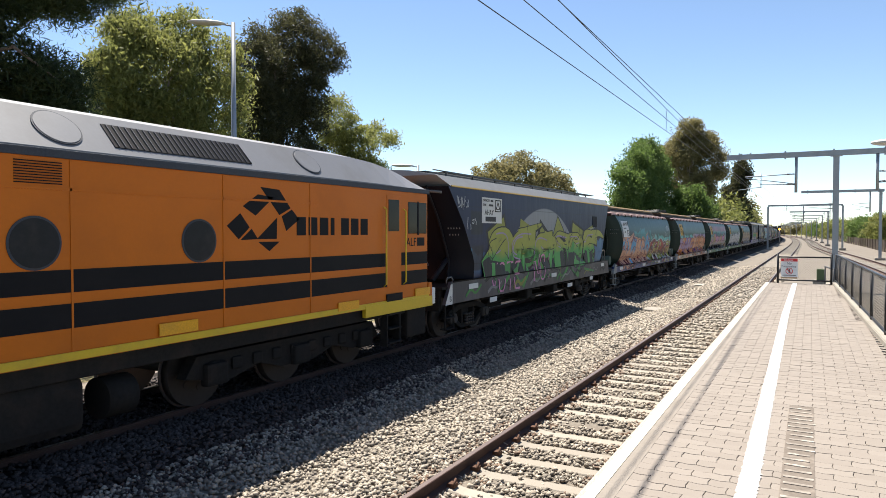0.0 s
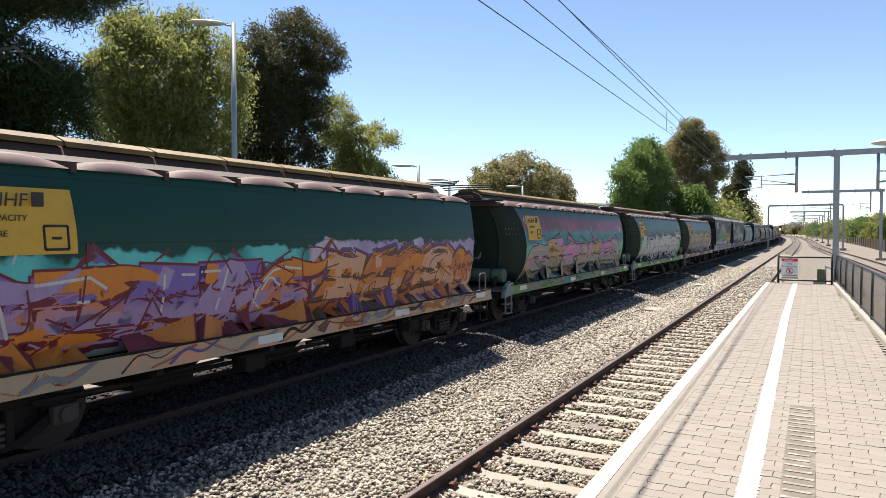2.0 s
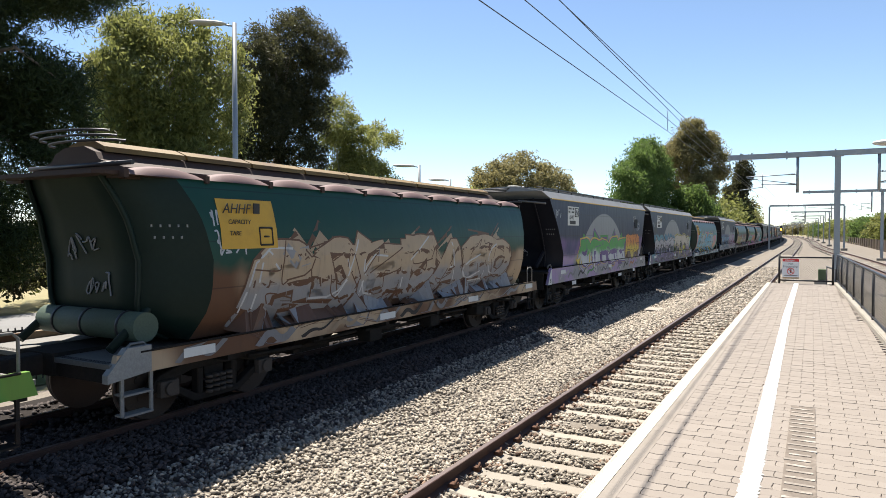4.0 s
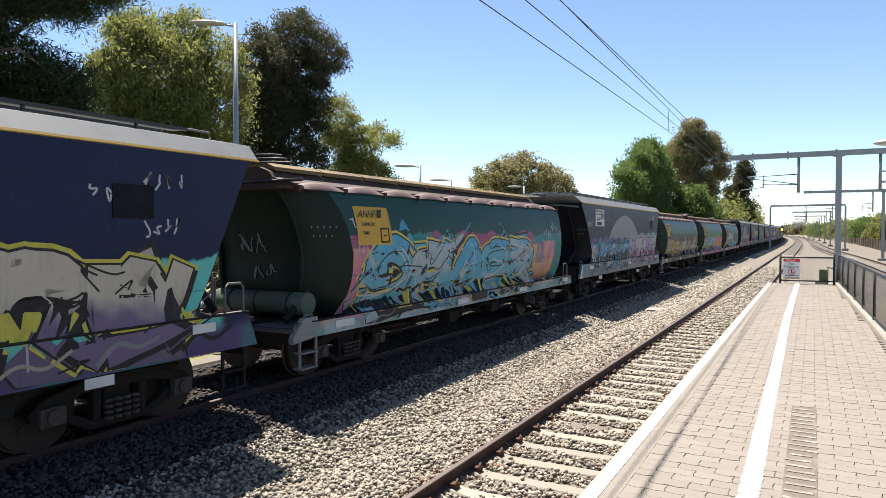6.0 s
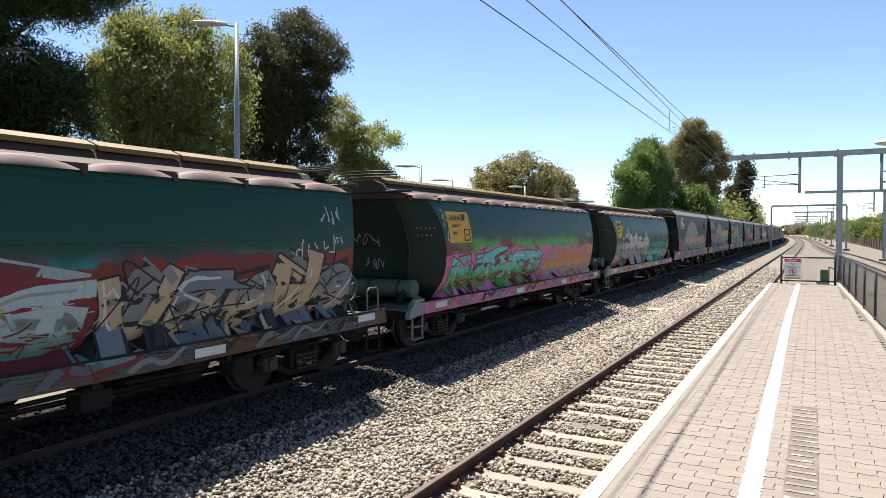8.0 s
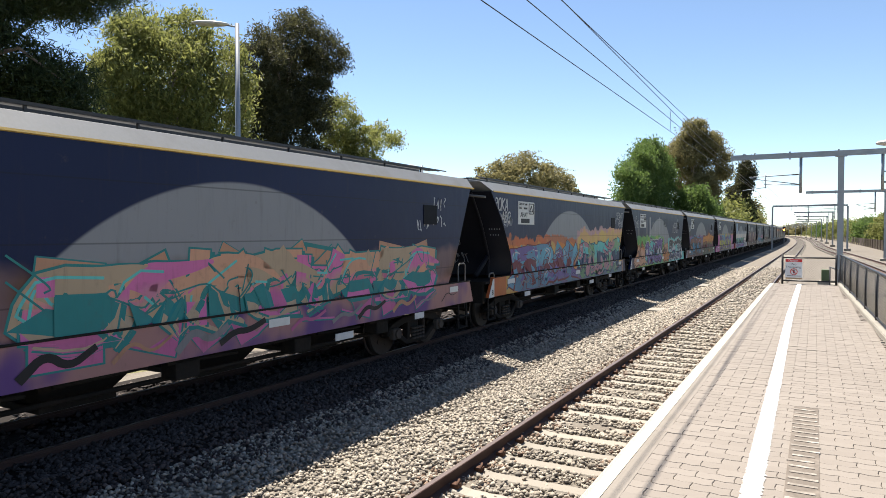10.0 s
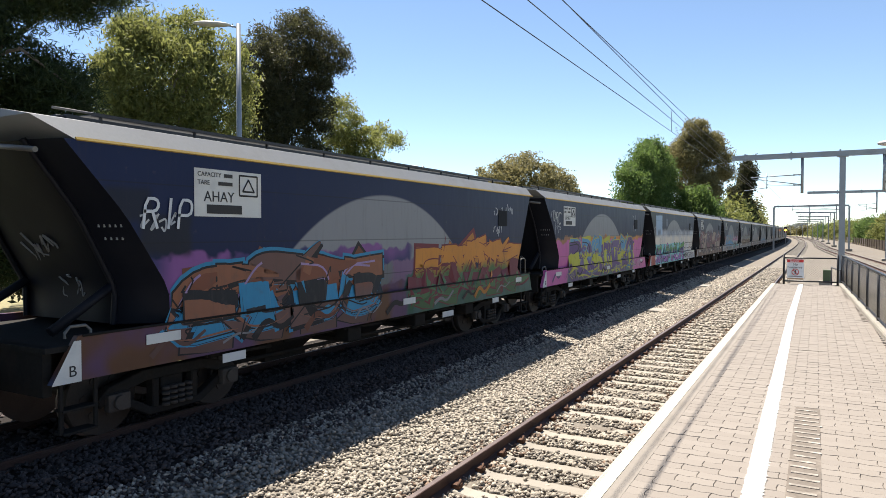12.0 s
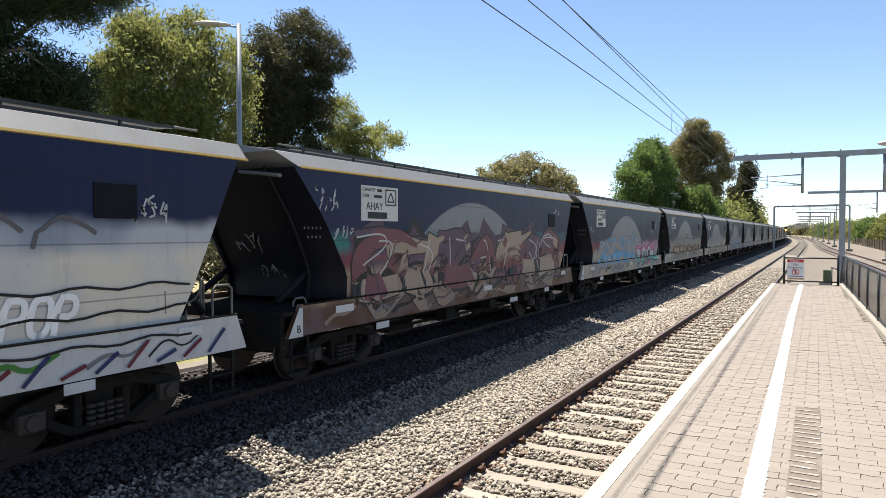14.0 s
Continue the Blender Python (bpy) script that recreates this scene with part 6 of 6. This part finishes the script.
# painted-out and primed rectangles: from, to, low, high, colour, cover, softness
DARK_BUFF = (0.012, 0.014, 0.024)
PATCHES = {
    0: [(-5.55, -4.9, 2.42, 3.0, DARK_BUFF, 0.9, 0.03), (-5.5, -4.86, 1.55, 2.15, DARK_BUFF, 0.8, 0.03)],
    7: [(-5.54, -4.86, 2.45, 3.0, DARK_BUFF, 0.85, 0.03)],
    9: [(-5.9, -5.2, 2.5, 3.0, (0.03, 0.032, 0.04), 0.8, 0.05)],
    15: [(-5.3, -5.1, 2.2, 3.0, SMOKE, 0.7, 0.04), (-3.6, -3.42, 2.3, 3.1, SMOKE, 0.8, 0.03), (-2.9, -2.62, 2.25, 3.2, (0.3, 0.3, 0.32), 0.8, 0.04), (-2.2, -2.05, 2.5, 3.0, SMOKE, 0.8, 0.03), (-1.6, -1.5, 2.3, 2.9, (0.28, 0.28, 0.3), 0.8, 0.03), (-0.6, -0.5, 2.4, 3.25, (0.28, 0.28, 0.3), 0.8, 0.03)],
    14: [(-7.2, -5.75, 0.8, 1.42, (0.36, 0.09, 0.03), 0.9, 0.05)],
    16: [(-5.75, -5.0, 2.2, 2.7, DARK_BUFF, 0.9, 0.06), (-6.2, -5.6, 2.6, 3.0, DARK_BUFF, 0.8, 0.06)],
    18: [(-5.35, -3.8, 2.35, 3.36, (0.3, 0.42, 0.58), 0.85, 0.05), (-4.9, -4.2, 2.35, 2.6, DARK_BUFF, 0.6, 0.1), (-2.7, -2.3, 2.8, 3.2, (0.16, 0.2, 0.27), 0.6, 0.06), (-5.4, 2.95, 0.8, 1.88, (0.16, 0.46, 0.48), 1.0, 0.02), (-7.2, -5.5, 0.8, 1.5, (0.3, 0.03, 0.02), 0.95, 0.06), (2.95, 7.2, 0.8, 1.4, (0.5, 0.5, 0.5), 0.9, 0.05), (-7.2, -5.45, 1.5, 3.5, (0.008, 0.01, 0.016), 0.9, 0.08)],
}
# thin sprayed words: text, from, foot, size, colour, width
SCRAWLS = {
    0: [("VOTE", -4.5, 0.95, 0.72, (0.5, 0.2, 0.36), 0.055), ("NO!", -1.45, 1.08, 0.72, (0.5, 0.2, 0.36), 0.055)],
    1: [("*T*T*T*", 0.6, 2.12, 0.24, WHT, 0.025), ("MEATO", 4.7, 2.55, 0.24, WHT, 0.022)],
    8: [("RIP", 3.7, 1.9, 0.26, SKY, 0.03), ("SOUE", 3.6, 1.6, 0.26, SKY, 0.03)],
    14: [("ROKA", -6.5, 3.05, 0.3, WHT, 0.045), ("4ABC", -6.25, 2.75, 0.26, WHT, 0.04), ("SEANT", 5.35, 3.0, 0.27, WHT, 0.025), ("NEMO", 5.6, 2.7, 0.26, WHT, 0.025)],
    15: [("WEST", 0.5, 2.8, 0.36, (0.03, 0.035, 0.05), 0.075), ("MERX", 3.1, 2.45, 0.55, WHT, 0.045), ("ONE", -6.0, 2.7, 0.3, WHT, 0.025)],
    16: [("RIP", -5.72, 2.55, 0.35, (0.5, 0.52, 0.55), 0.04)],
    17: [("VRC", -5.98, 2.75, 0.36, WHT, 0.04), ("MNC NEK", 4.2, 1.0, 0.3, WHT, 0.025)],
    18: [("POP", 3.6, 1.42, 0.38, (0.8, 0.8, 0.8), 0.075), ("ON", 2.95, 1.02, 0.3, NAVY, 0.045)],
}


HUES = ["lime green", "blue and peach", "purple and orange", "pink and grey", "white", "tan", "green and orange", "lilac and tan", "aqua and pink", "blue and lilac", "yellow and black", "aqua and orange",
        "white and teal", "peach and teal", "blue and orange", "purple and aqua", "brown and yellow", "purple and yellow", "purple and green", "tan and maroon", "grey and pink", "faded tan", "faded grey", "faded grey"]
TOTAL = 46


def end_marks(w, kind, r):
    """Scribbles and date bars on the dark front end and its corner."""
    edge = SHAPES[kind]["front"]
    for x0, z0, size, color in ((-0.55, 2.3, 0.2, GRY), (-0.2, 1.8, 0.16, GRY)):
        bm = bmesh.new()
        for i in range(5):
            pts = smooth_line([(x0 + i * size * 0.7 + r.uniform(0, size), z0 + r.uniform(-1, 1) * size) for _ in range(4)])
            out = 0.12 + 0.3 * (3.5 - z0) / 2.14 if kind == "blue" else 0.75
            add_path(bm, [(x, front_y(kind, z) - out - 0.012, z) for x, z in pts], 0.012, 4)
        part("scribbled_tag", bm, spray(color), w)
    for k, z in enumerate((2.55, 2.4)):
        bm = bmesh.new()
        out = 0.75 if kind == "green" else 0.12 + 0.3 * (3.5 - z) / 2.14
        for j in range(5 - k):
            u = 0.76 + 0.04 * j
            x, y = u * side_x(kind, z), front_y(kind, z) - out * (1 - u) / 0.32
            add_box(bm, x, x + 0.014, y - 0.022, y, z, z + 0.035)
        part("date_bar", bm, SILL_GREY, w)


def build_wagons():
    masters = {k: hopper(k) for k in SHAPES}
    made = []
    for i in range(TOTAL):
        kind, bands, rows, plate = WAGONS[i] if i < len(WAGONS) else WAGONS[len(WAGONS) - 1 - i % 2]
        blue = kind == "blue"
        w = copy_thing(masters[kind], pose(0, 0, 0))
        if i < len(WAGONS):
            hue = HUES[i]
            tagged(w, "dark blue hopper wagon with pale roof edge, %s graffiti" % hue if blue else "dark green hopper wagon with pinkish roof, %s graffiti" % hue)
        else:
            tagged(w, "dark blue grain hopper wagon far back in the train")
        k = min(i, len(WAGONS) + i % 2)
        key = "wagon side paint %d" % k
        paint = bpy.data.materials.get(key) or side_paint(key, BLUE if blue else GREEN, bands, DOME if blue else None, k + 1, patches=PATCHES.get(i, ()))
        for c in w.children:
            if c.name.startswith(("side_panel", "side_sill")):
                c.material_slots[0].link = "OBJECT"
                c.material_slots[0].material = paint
        if i < len(WAGONS):
            r = np.random.default_rng(100 + i)
            wall = Wall(kind, w)
            for row, (y0, y1, z0, z1, n, fills, outline, glow, shine) in enumerate(rows):
                piece_of_letters(wall, r, y0, y1, z0, z1, n, fills, outline, glow, shine, words=WORDS.get((i, row)))
            for text, y, z, size, color, width in SCRAWLS.get(i, ()):
                scrawl(wall, text, y, z, size, color, width)
            for _ in range(4):
                z = r.uniform(2.5, 3.2) if blue else r.uniform(2.2, 2.9)
                tag(wall, r, r.choice([front_y(kind, z) + 0.12, 4.3, 5.0]), z, 0.24, (0.38, 0.39, 0.41), 4)
            for k in range(14):
                # loose drips and fades among the shapes
                y, z = r.uniform(-5.8, 5.6), r.uniform(1.3, 2.2)
                wall.stroke((BLK, rows[0][5][0], SMOKE)[k % 3], [(y, z), (y + r.normal(0, 0.03), z - r.uniform(0.1, 0.4))], r.uniform(0.012, 0.03), 0.003)
            for k in range(12):
                # scribbles that run on over the sill
                y, z = -6.0 + k * 1.02 + r.uniform(0, 0.5), (1.1 if blue else 0.93)
                pts = smooth_line([(y, z - 0.1), (y + 0.25, z + r.uniform(0, 0.14)), (y + 0.5, z - r.uniform(0, 0.12)), (y + 0.8, z + 0.1)], 2)
                hue = rows[0 if k < 6 else -1][5][k % 2 - 1]
                wall.stroke((shade(hue, 0.7), SMOKE, BLK)[k % 3], pts, r.uniform(0.02, 0.12), 0.003, r.uniform(0.3, 1))
            if i == 18:
                for z in (1.86, 1.56, 1.22):
                    wall.stroke(BLK, [(2.9 + 0.2 * k, z + 0.03 * math.sin(k * 1.3 + z * 9)) for k in range(16)], 0.03, 0.01)
                for y in (-3.1, -1.5, -0.9, 0.5, 1.3, 2.7, 3.4, 4.3):
                    wide = r.uniform(0.25, 0.5)
                    wall.stroke(SMOKE if y < 2 else (0.1, 0.09, 0.1), [(y + wide * math.cos(a), 2.25 + r.normal(0, 0.02) + wide * math.sin(a)) for a in np.linspace(r.uniform(0, 0.8), 2.9, 9)], 0.045, 0.004)
                for k in range(9):
                    y = 3.0 + 0.4 * k
                    wall.stroke(MAROON if k % 2 else NAVY, [(y, 0.92), (y + 0.25, 1.02 + 0.08 * (k % 3))], 0.05, 0.01)
            wall.finish("paint_drips")
            end_marks(w, kind, r)
            if i != 18:
                sign_plate(w, kind, plate, "AHAY" if blue else "AHHF")
        if i > 27:
            for c in list(w.children_recursive):
                if c.name.split(".")[0] in ("handrail", "brake_rigging", "brake_wheel", "spring_nest", "axle_box", "grab_rails", "step", "plate", "strap"):
                    bpy.data.objects.remove(c)
        made.append(w)
    for m in masters.values():
        for o in (*m.children_recursive, m):
            bpy.data.objects.remove(o)
    return made


ORANGE = worn("orange locomotive paint", (0.5, 0.128, 0.006), 0.45, 0, 25, 0.7, 0.06, (0.25, 0.075, 0.015), 0.3, 0.05, gloss=0.2)
LOCO_GREY = worn("pale grey locomotive roof", (0.135, 0.14, 0.155), 0.55, 0, 25, 0.8, 0.08, (0.085, 0.085, 0.088), 0.5, 0.05)
LOCO_DARK = worn("dark grey gutter", (0.04, 0.045, 0.058), 0.55, gloss=0.2)
LOCO_YELLOW = worn("yellow sill paint", (0.6, 0.4, 0.02), 0.5, 0, 25, 1.5, 0.08)
LOCO_BLACK = worn("satin black stripe", (0.008, 0.008, 0.01), 0.55, 0, 25, 1, 0.2, dirty=0.06, gloss=0.1)
GLASS_DARK = worn("dark cab glass", (0.006, 0.006, 0.008), 0.12, 0, 5, 1, 0.1, dirty=0, gloss=0.1)


def locomotive():
    """Rear end at y = 0; the body runs forward to negative y."""
    L = 19.5
    loco = thing("locomotive", "orange diesel locomotive with black stripes, grey roof and yellow sill", "locomotive")
    X = 1.45
    bm = bmesh.new()
    prism(bm, [(-X, 1.08), (X, 1.08), (X, 3.3), (-X, 3.3)], 1, -L, -0.12)
    bmesh.ops.bevel(bm, geom=[e for e in bm.edges if abs(e.verts[0].co.z - e.verts[1].co.z) > 1], offset=0.06, segments=3, affect="EDGES")
    part("body", bm, ORANGE, loco)
    bm = bmesh.new()
    prof = [(-X - 0.01, 3.27), (-X, 3.38), (-1.0, 3.86), (-0.5, 3.98), (0.5, 3.98), (1.0, 3.86), (X, 3.38), (X + 0.01, 3.27)]
    ys = [-L, -2.2, -1.6, -1.0, -0.5, -0.12]
    drops = [0, 0, 0.04, 0.13, 0.25, 0.38]
    rows = [[(x, y, z - d * max(0, (z - 3.3) / 0.7)) for x, z in prof][::-1] for y, d in zip(ys, drops)]
    vs = grid(bm, rows, smooth=False)
    bm.faces.new(vs[-1])
    bm.faces.new(vs[0][::-1])
    part("roof", bm, LOCO_GREY, loco, "pale grey sloping roof")
    part("gutter", box(X + 0.002, X + 0.03, -L, -0.14, 3.27, 3.36, 0.008), LOCO_DARK, loco, "dark gutter strip")
    for z0, z1 in ((1.83, 2.08), (1.44, 1.71)):
        part("stripe", box(X + 0.001, X + 0.005, -L, -0.19, z0, z1), LOCO_BLACK, loco, "black stripe")
    bm = bmesh.new()
    add_box(bm, X + 0.001, X + 0.02, -L, -0.14, 1.09, 1.18)
    add_box(bm, X - 0.05, X + 0.028, -2.45, -0.0, 0.93, 1.14, 0.006)
    part("sill", bm, LOCO_YELLOW, loco, "yellow sill")
    part("buffer_beam", box(-X, X + 0.01, -0.14, 0.02, 0.95, 1.42, 0.02), ORANGE, loco)
    for y, z in ((-6.55, 1.27), (-2.95, 1.2), (-0.4, 1.25)):
        part("marker_panel", box(X + 0.02, X + 0.026, y - 0.3, y + 0.3, z - 0.07, z + 0.08), worn("amber reflector", (0.7, 0.33, 0.01), 0.4), loco, "amber reflector panel")
    for y in (-8.35, -6.2):
        ring = bmesh.new()
        add_rod(ring, (X - 0.02, y, 2.37), (X + 0.012, y, 2.37), 0.285, sides=36)
        w = part("porthole", ring, LOCO_DARK, loco, "round dark porthole")
        part("glass", rod((X, y, 2.37), (X + 0.016, y, 2.37), 0.26, sides=36), worn("dull dark glass %d" % abs(y), (0.014, 0.015, 0.018), 0.4, 0, 8, 2, 0.4, gloss=0.15), w)
    bm = bmesh.new()
    for y in (-12.6, -10.4, -7.95, -5.78, -3.95):
        add_box(bm, X + 0.001, X + 0.009, y - 0.012, y + 0.012, 1.18, 3.26)
    add_box(bm, X + 0.001, X + 0.009, -L, -3.75, 2.93, 2.96)
    part("panel_seams", bm, ORANGE, loco)
    bm = bmesh.new()
    for y0 in (-9.4, -8.55):
        for k in range(9):
            add_box(bm, X, X + 0.014, y0, y0 + 0.5, 2.99 + 0.028 * k, 3.0 + 0.028 * k)
    part("louvres", bm, LOCO_BLACK, loco)
    # slanted grille and oval covers on the roof slope
    slope = math.atan2(0.48, -0.45)
    tilt = Matrix.Translation((X, 0, 3.38)) @ Matrix.Rotation(math.atan2(0.45, 0.48), 4, "Y").inverted()
    bm = bmesh.new()
    add_box(bm, -0.012, 0.01, -7.35, -5.15, 0.12, 0.52)
    grille = part("roof_grille", bm, LOCO_BLACK, loco, "black slanted roof grille")
    grille.matrix_basis = tilt
    bm = bmesh.new()
    for y in np.arange(-7.3, -5.15, 0.085):
        add_box(bm, 0.01, 0.022, y, y + 0.012, 0.13, 0.51)
    part("grille_bar", bm, LOCO_DARK, grille)
    for y in (-7.95, -3.75):
        bm = bmesh.new()
        add_rod(bm, (0.0, y, 0.34), (0.012, y, 0.34), 0.27, sides=32)
        part("cover_rim", bm, LOCO_DARK, loco).matrix_basis = tilt
        bm = bmesh.new()
        add_rod(bm, (0.0, y, 0.34), (0.018, y, 0.34), 0.25, sides=32)
        o = part("roof_cover", bm, LOCO_GREY, loco, "round raised roof cover")
        o.matrix_basis = tilt
    # emblem of plain dark shapes and a bar for the name
    bm = bmesh.new()
    for poly in ([(-5.55, 2.57), (-5.3, 2.75), (-5.12, 2.55), (-5.33, 2.38)], [(-5.25, 2.85), (-4.95, 3.03), (-4.62, 3.0), (-5.0, 2.72)], [(-4.9, 3.14), (-4.5, 3.12), (-4.25, 2.85), (-4.5, 2.74)], [(-4.45, 2.72), (-4.22, 2.83), (-4.05, 2.68), (-4.35, 2.5)], [(-4.98, 2.38), (-4.55, 2.7), (-4.56, 2.38)], [(-5.3, 2.37), (-5.08, 2.53), (-4.95, 2.38)], [(-4.95, 2.34), (-4.5, 2.34), (-4.72, 2.2)]):
        prism(bm, [(a - 0.17, b) for a, b in poly], 0, X + 0.001, X + 0.004)
    part("emblem", bm, LOCO_BLACK, loco, "dark angular emblem")
    bm = bmesh.new()
    for k in range(7):
        y = -4.28 + k * 0.285
        add_box(bm, X + 0.001, X + 0.004, y, y + (0.1 if k == 3 else 0.22), 2.43, 2.72)
    part("name_bar", bm, LOCO_BLACK, loco, "row of dark bars")
    letters("lettering", "ALF", 0.24, LOCO_BLACK, loco, pose(X + 0.004, -1.02, 2.2) @ pose(0, 0, 0, 90, 0, 90))
    part("number_bar", box(X + 0.001, X + 0.004, -0.6, -0.3, 2.2, 2.37), LOCO_BLACK, loco)
    door = part("door", box(X + 0.001, X + 0.012, -1.72, -1.22, 1.42, 3.18, 0.004), ORANGE, loco, "orange cab door")
    part("window", box(X + 0.012, X + 0.017, -1.68, -1.3, 2.5, 3.1, 0.003), GLASS_DARK, door, "dark door window")
    part("cab_window", box(X + 0.001, X + 0.01, -0.95, -0.22, 2.45, 3.08, 0.005), GLASS_DARK, loco, "dark sliding cab window")
    part("window_bar", box(X + 0.01, X + 0.016, -0.6, -0.54, 2.42, 3.1), LOCO_BLACK, loco)
    for y, z1 in ((-1.82, 2.95), (-1.12, 2.93)):
        bm = bmesh.new()
        add_path(bm, [(X, y, z1), (X + 0.06, y, z1 - 0.04), (X + 0.06, y, 1.5), (X, y, 1.46)], 0.017, 8)
        part("handrail", bm, LOCO_YELLOW, loco, "yellow grab rail")
    part("step_well", box(X + 0.005, X + 0.03, -1.75, -1.2, 1.16, 1.3), LOCO_BLACK, loco)
    lamp = part("marker_lamp", box(1.2, 1.45, 0.03, 0.18, 0.95, 1.3, 0.03), worn("white lamp case", (0.6, 0.6, 0.58), 0.5), loco, "white tail lamp case")
    part("lens", rod((1.32, 0.18, 1.18), (1.32, 0.2, 1.18), 0.08, sides=14), INK, lamp)
    # running gear
    part("underframe", box(-1.3, 1.35, -L + 0.2, -0.2, 0.85, 1.08, 0.02), UNDERFRAME, loco)
    part("fuel_tank", box(-1.2, 1.3, -12.8, -7.7, 0.22, 0.86, 0.12), UNDERFRAME, loco, "dark fuel tank")
    part("reservoir", rod((1.05, -7.4, 0.5), (1.05, -7.0, 0.5), 0.25, sides=18), UNDERFRAME, loco)
    for yc in (-3.9, -15.4):
        bm = bmesh.new()
        prism(bm, [(yc - 2.3, 0.5), (yc - 2.1, 0.78), (yc + 2.1, 0.78), (yc + 2.3, 0.5), (yc + 1.5, 0.36), (yc + 0.9, 0.5), (yc + 0.4, 0.36), (yc - 0.4, 0.36), (yc - 0.9, 0.5), (yc - 1.5, 0.36)], 0, 0.98, 1.16)
        for k in np.arange(-1.9, 2.0, 0.42):
            add_box(bm, 1.16, 1.2, yc + k, yc + k + 0.2, 0.5, 0.68, 0.03)
        for k in (-1.8, 0, 1.8):
            add_box(bm, 1.1, 1.26, yc + k - 0.2, yc + k + 0.2, 0.34, 0.66, 0.05)
        prism(bm, [(yc - 2.3, 0.5), (yc - 2.1, 0.78), (yc + 2.1, 0.78), (yc + 2.3, 0.5), (yc + 1.5, 0.36), (yc - 1.5, 0.36)], 0, -1.16, -0.98)
        part("bogie_frame", bm, UNDERFRAME, loco)
        for k in (-1.8, 0, 1.8):
            wheelset(loco, yc + k, 0.5)
    bm = bmesh.new()
    for z in (0.35, 0.62, 0.9):
        add_box(bm, 1.1, 1.5, -1.7, -1.25, z, z + 0.025)
    for y in (-1.7, -1.25):
        add_box(bm, 1.3, 1.45, y - 0.02, y + 0.02, 0.3, 0.95)
    add_box(bm, 0.9, 1.4, -0.9, -0.15, 0.35, 0.95, 0.04)
    part("steps", bm, UNDERFRAME, loco)
    return loco


def ahead(t):
    """Where the coupling behind the locomotive is at t seconds."""
    settle = float(np.interp(t, [0, 1, 2, 2.5, 3, 5, 6, 7.5, 9, 10.5, 11, 12, 12.5, 14], [0.15, 0.25, 0.3, 0.18, 0.28, 0.08, 0.0, 0.0, 0.12, 0.26, 0.3, 0.42, 0.48, 0.56]))
    return 12.5 - 20.3 * t + 0.006 * t * t + settle


def spot(y):
    return pose(FREIGHT + drift(y), y, LIFT, 0, 0, math.degrees(heading(y)))


TURNS = [k / 30 for k in range(421)]
TIMES = [0.5 * k for k in range(29)]
wagons = build_wagons()
loco = locomotive()


def motions():
    walk(loco, [(t, spot(ahead(t) - 0.15)) for t in TIMES])
    for i, w in enumerate(wagons):
        walk(w, [(t, spot(ahead(t) + PITCH * (i + 0.5))) for t in TIMES])
    for v in (loco, *wagons[:21]):
        for part_of in v.children:
            if part_of.name.startswith("wheelset"):
                place = part_of.matrix_basis.translation.copy()
                walk(part_of, [(t, Matrix.Translation(place) @ Matrix.Rotation((12.5 - ahead(t)) / place.z, 4, "X")) for t in TURNS])


motions()
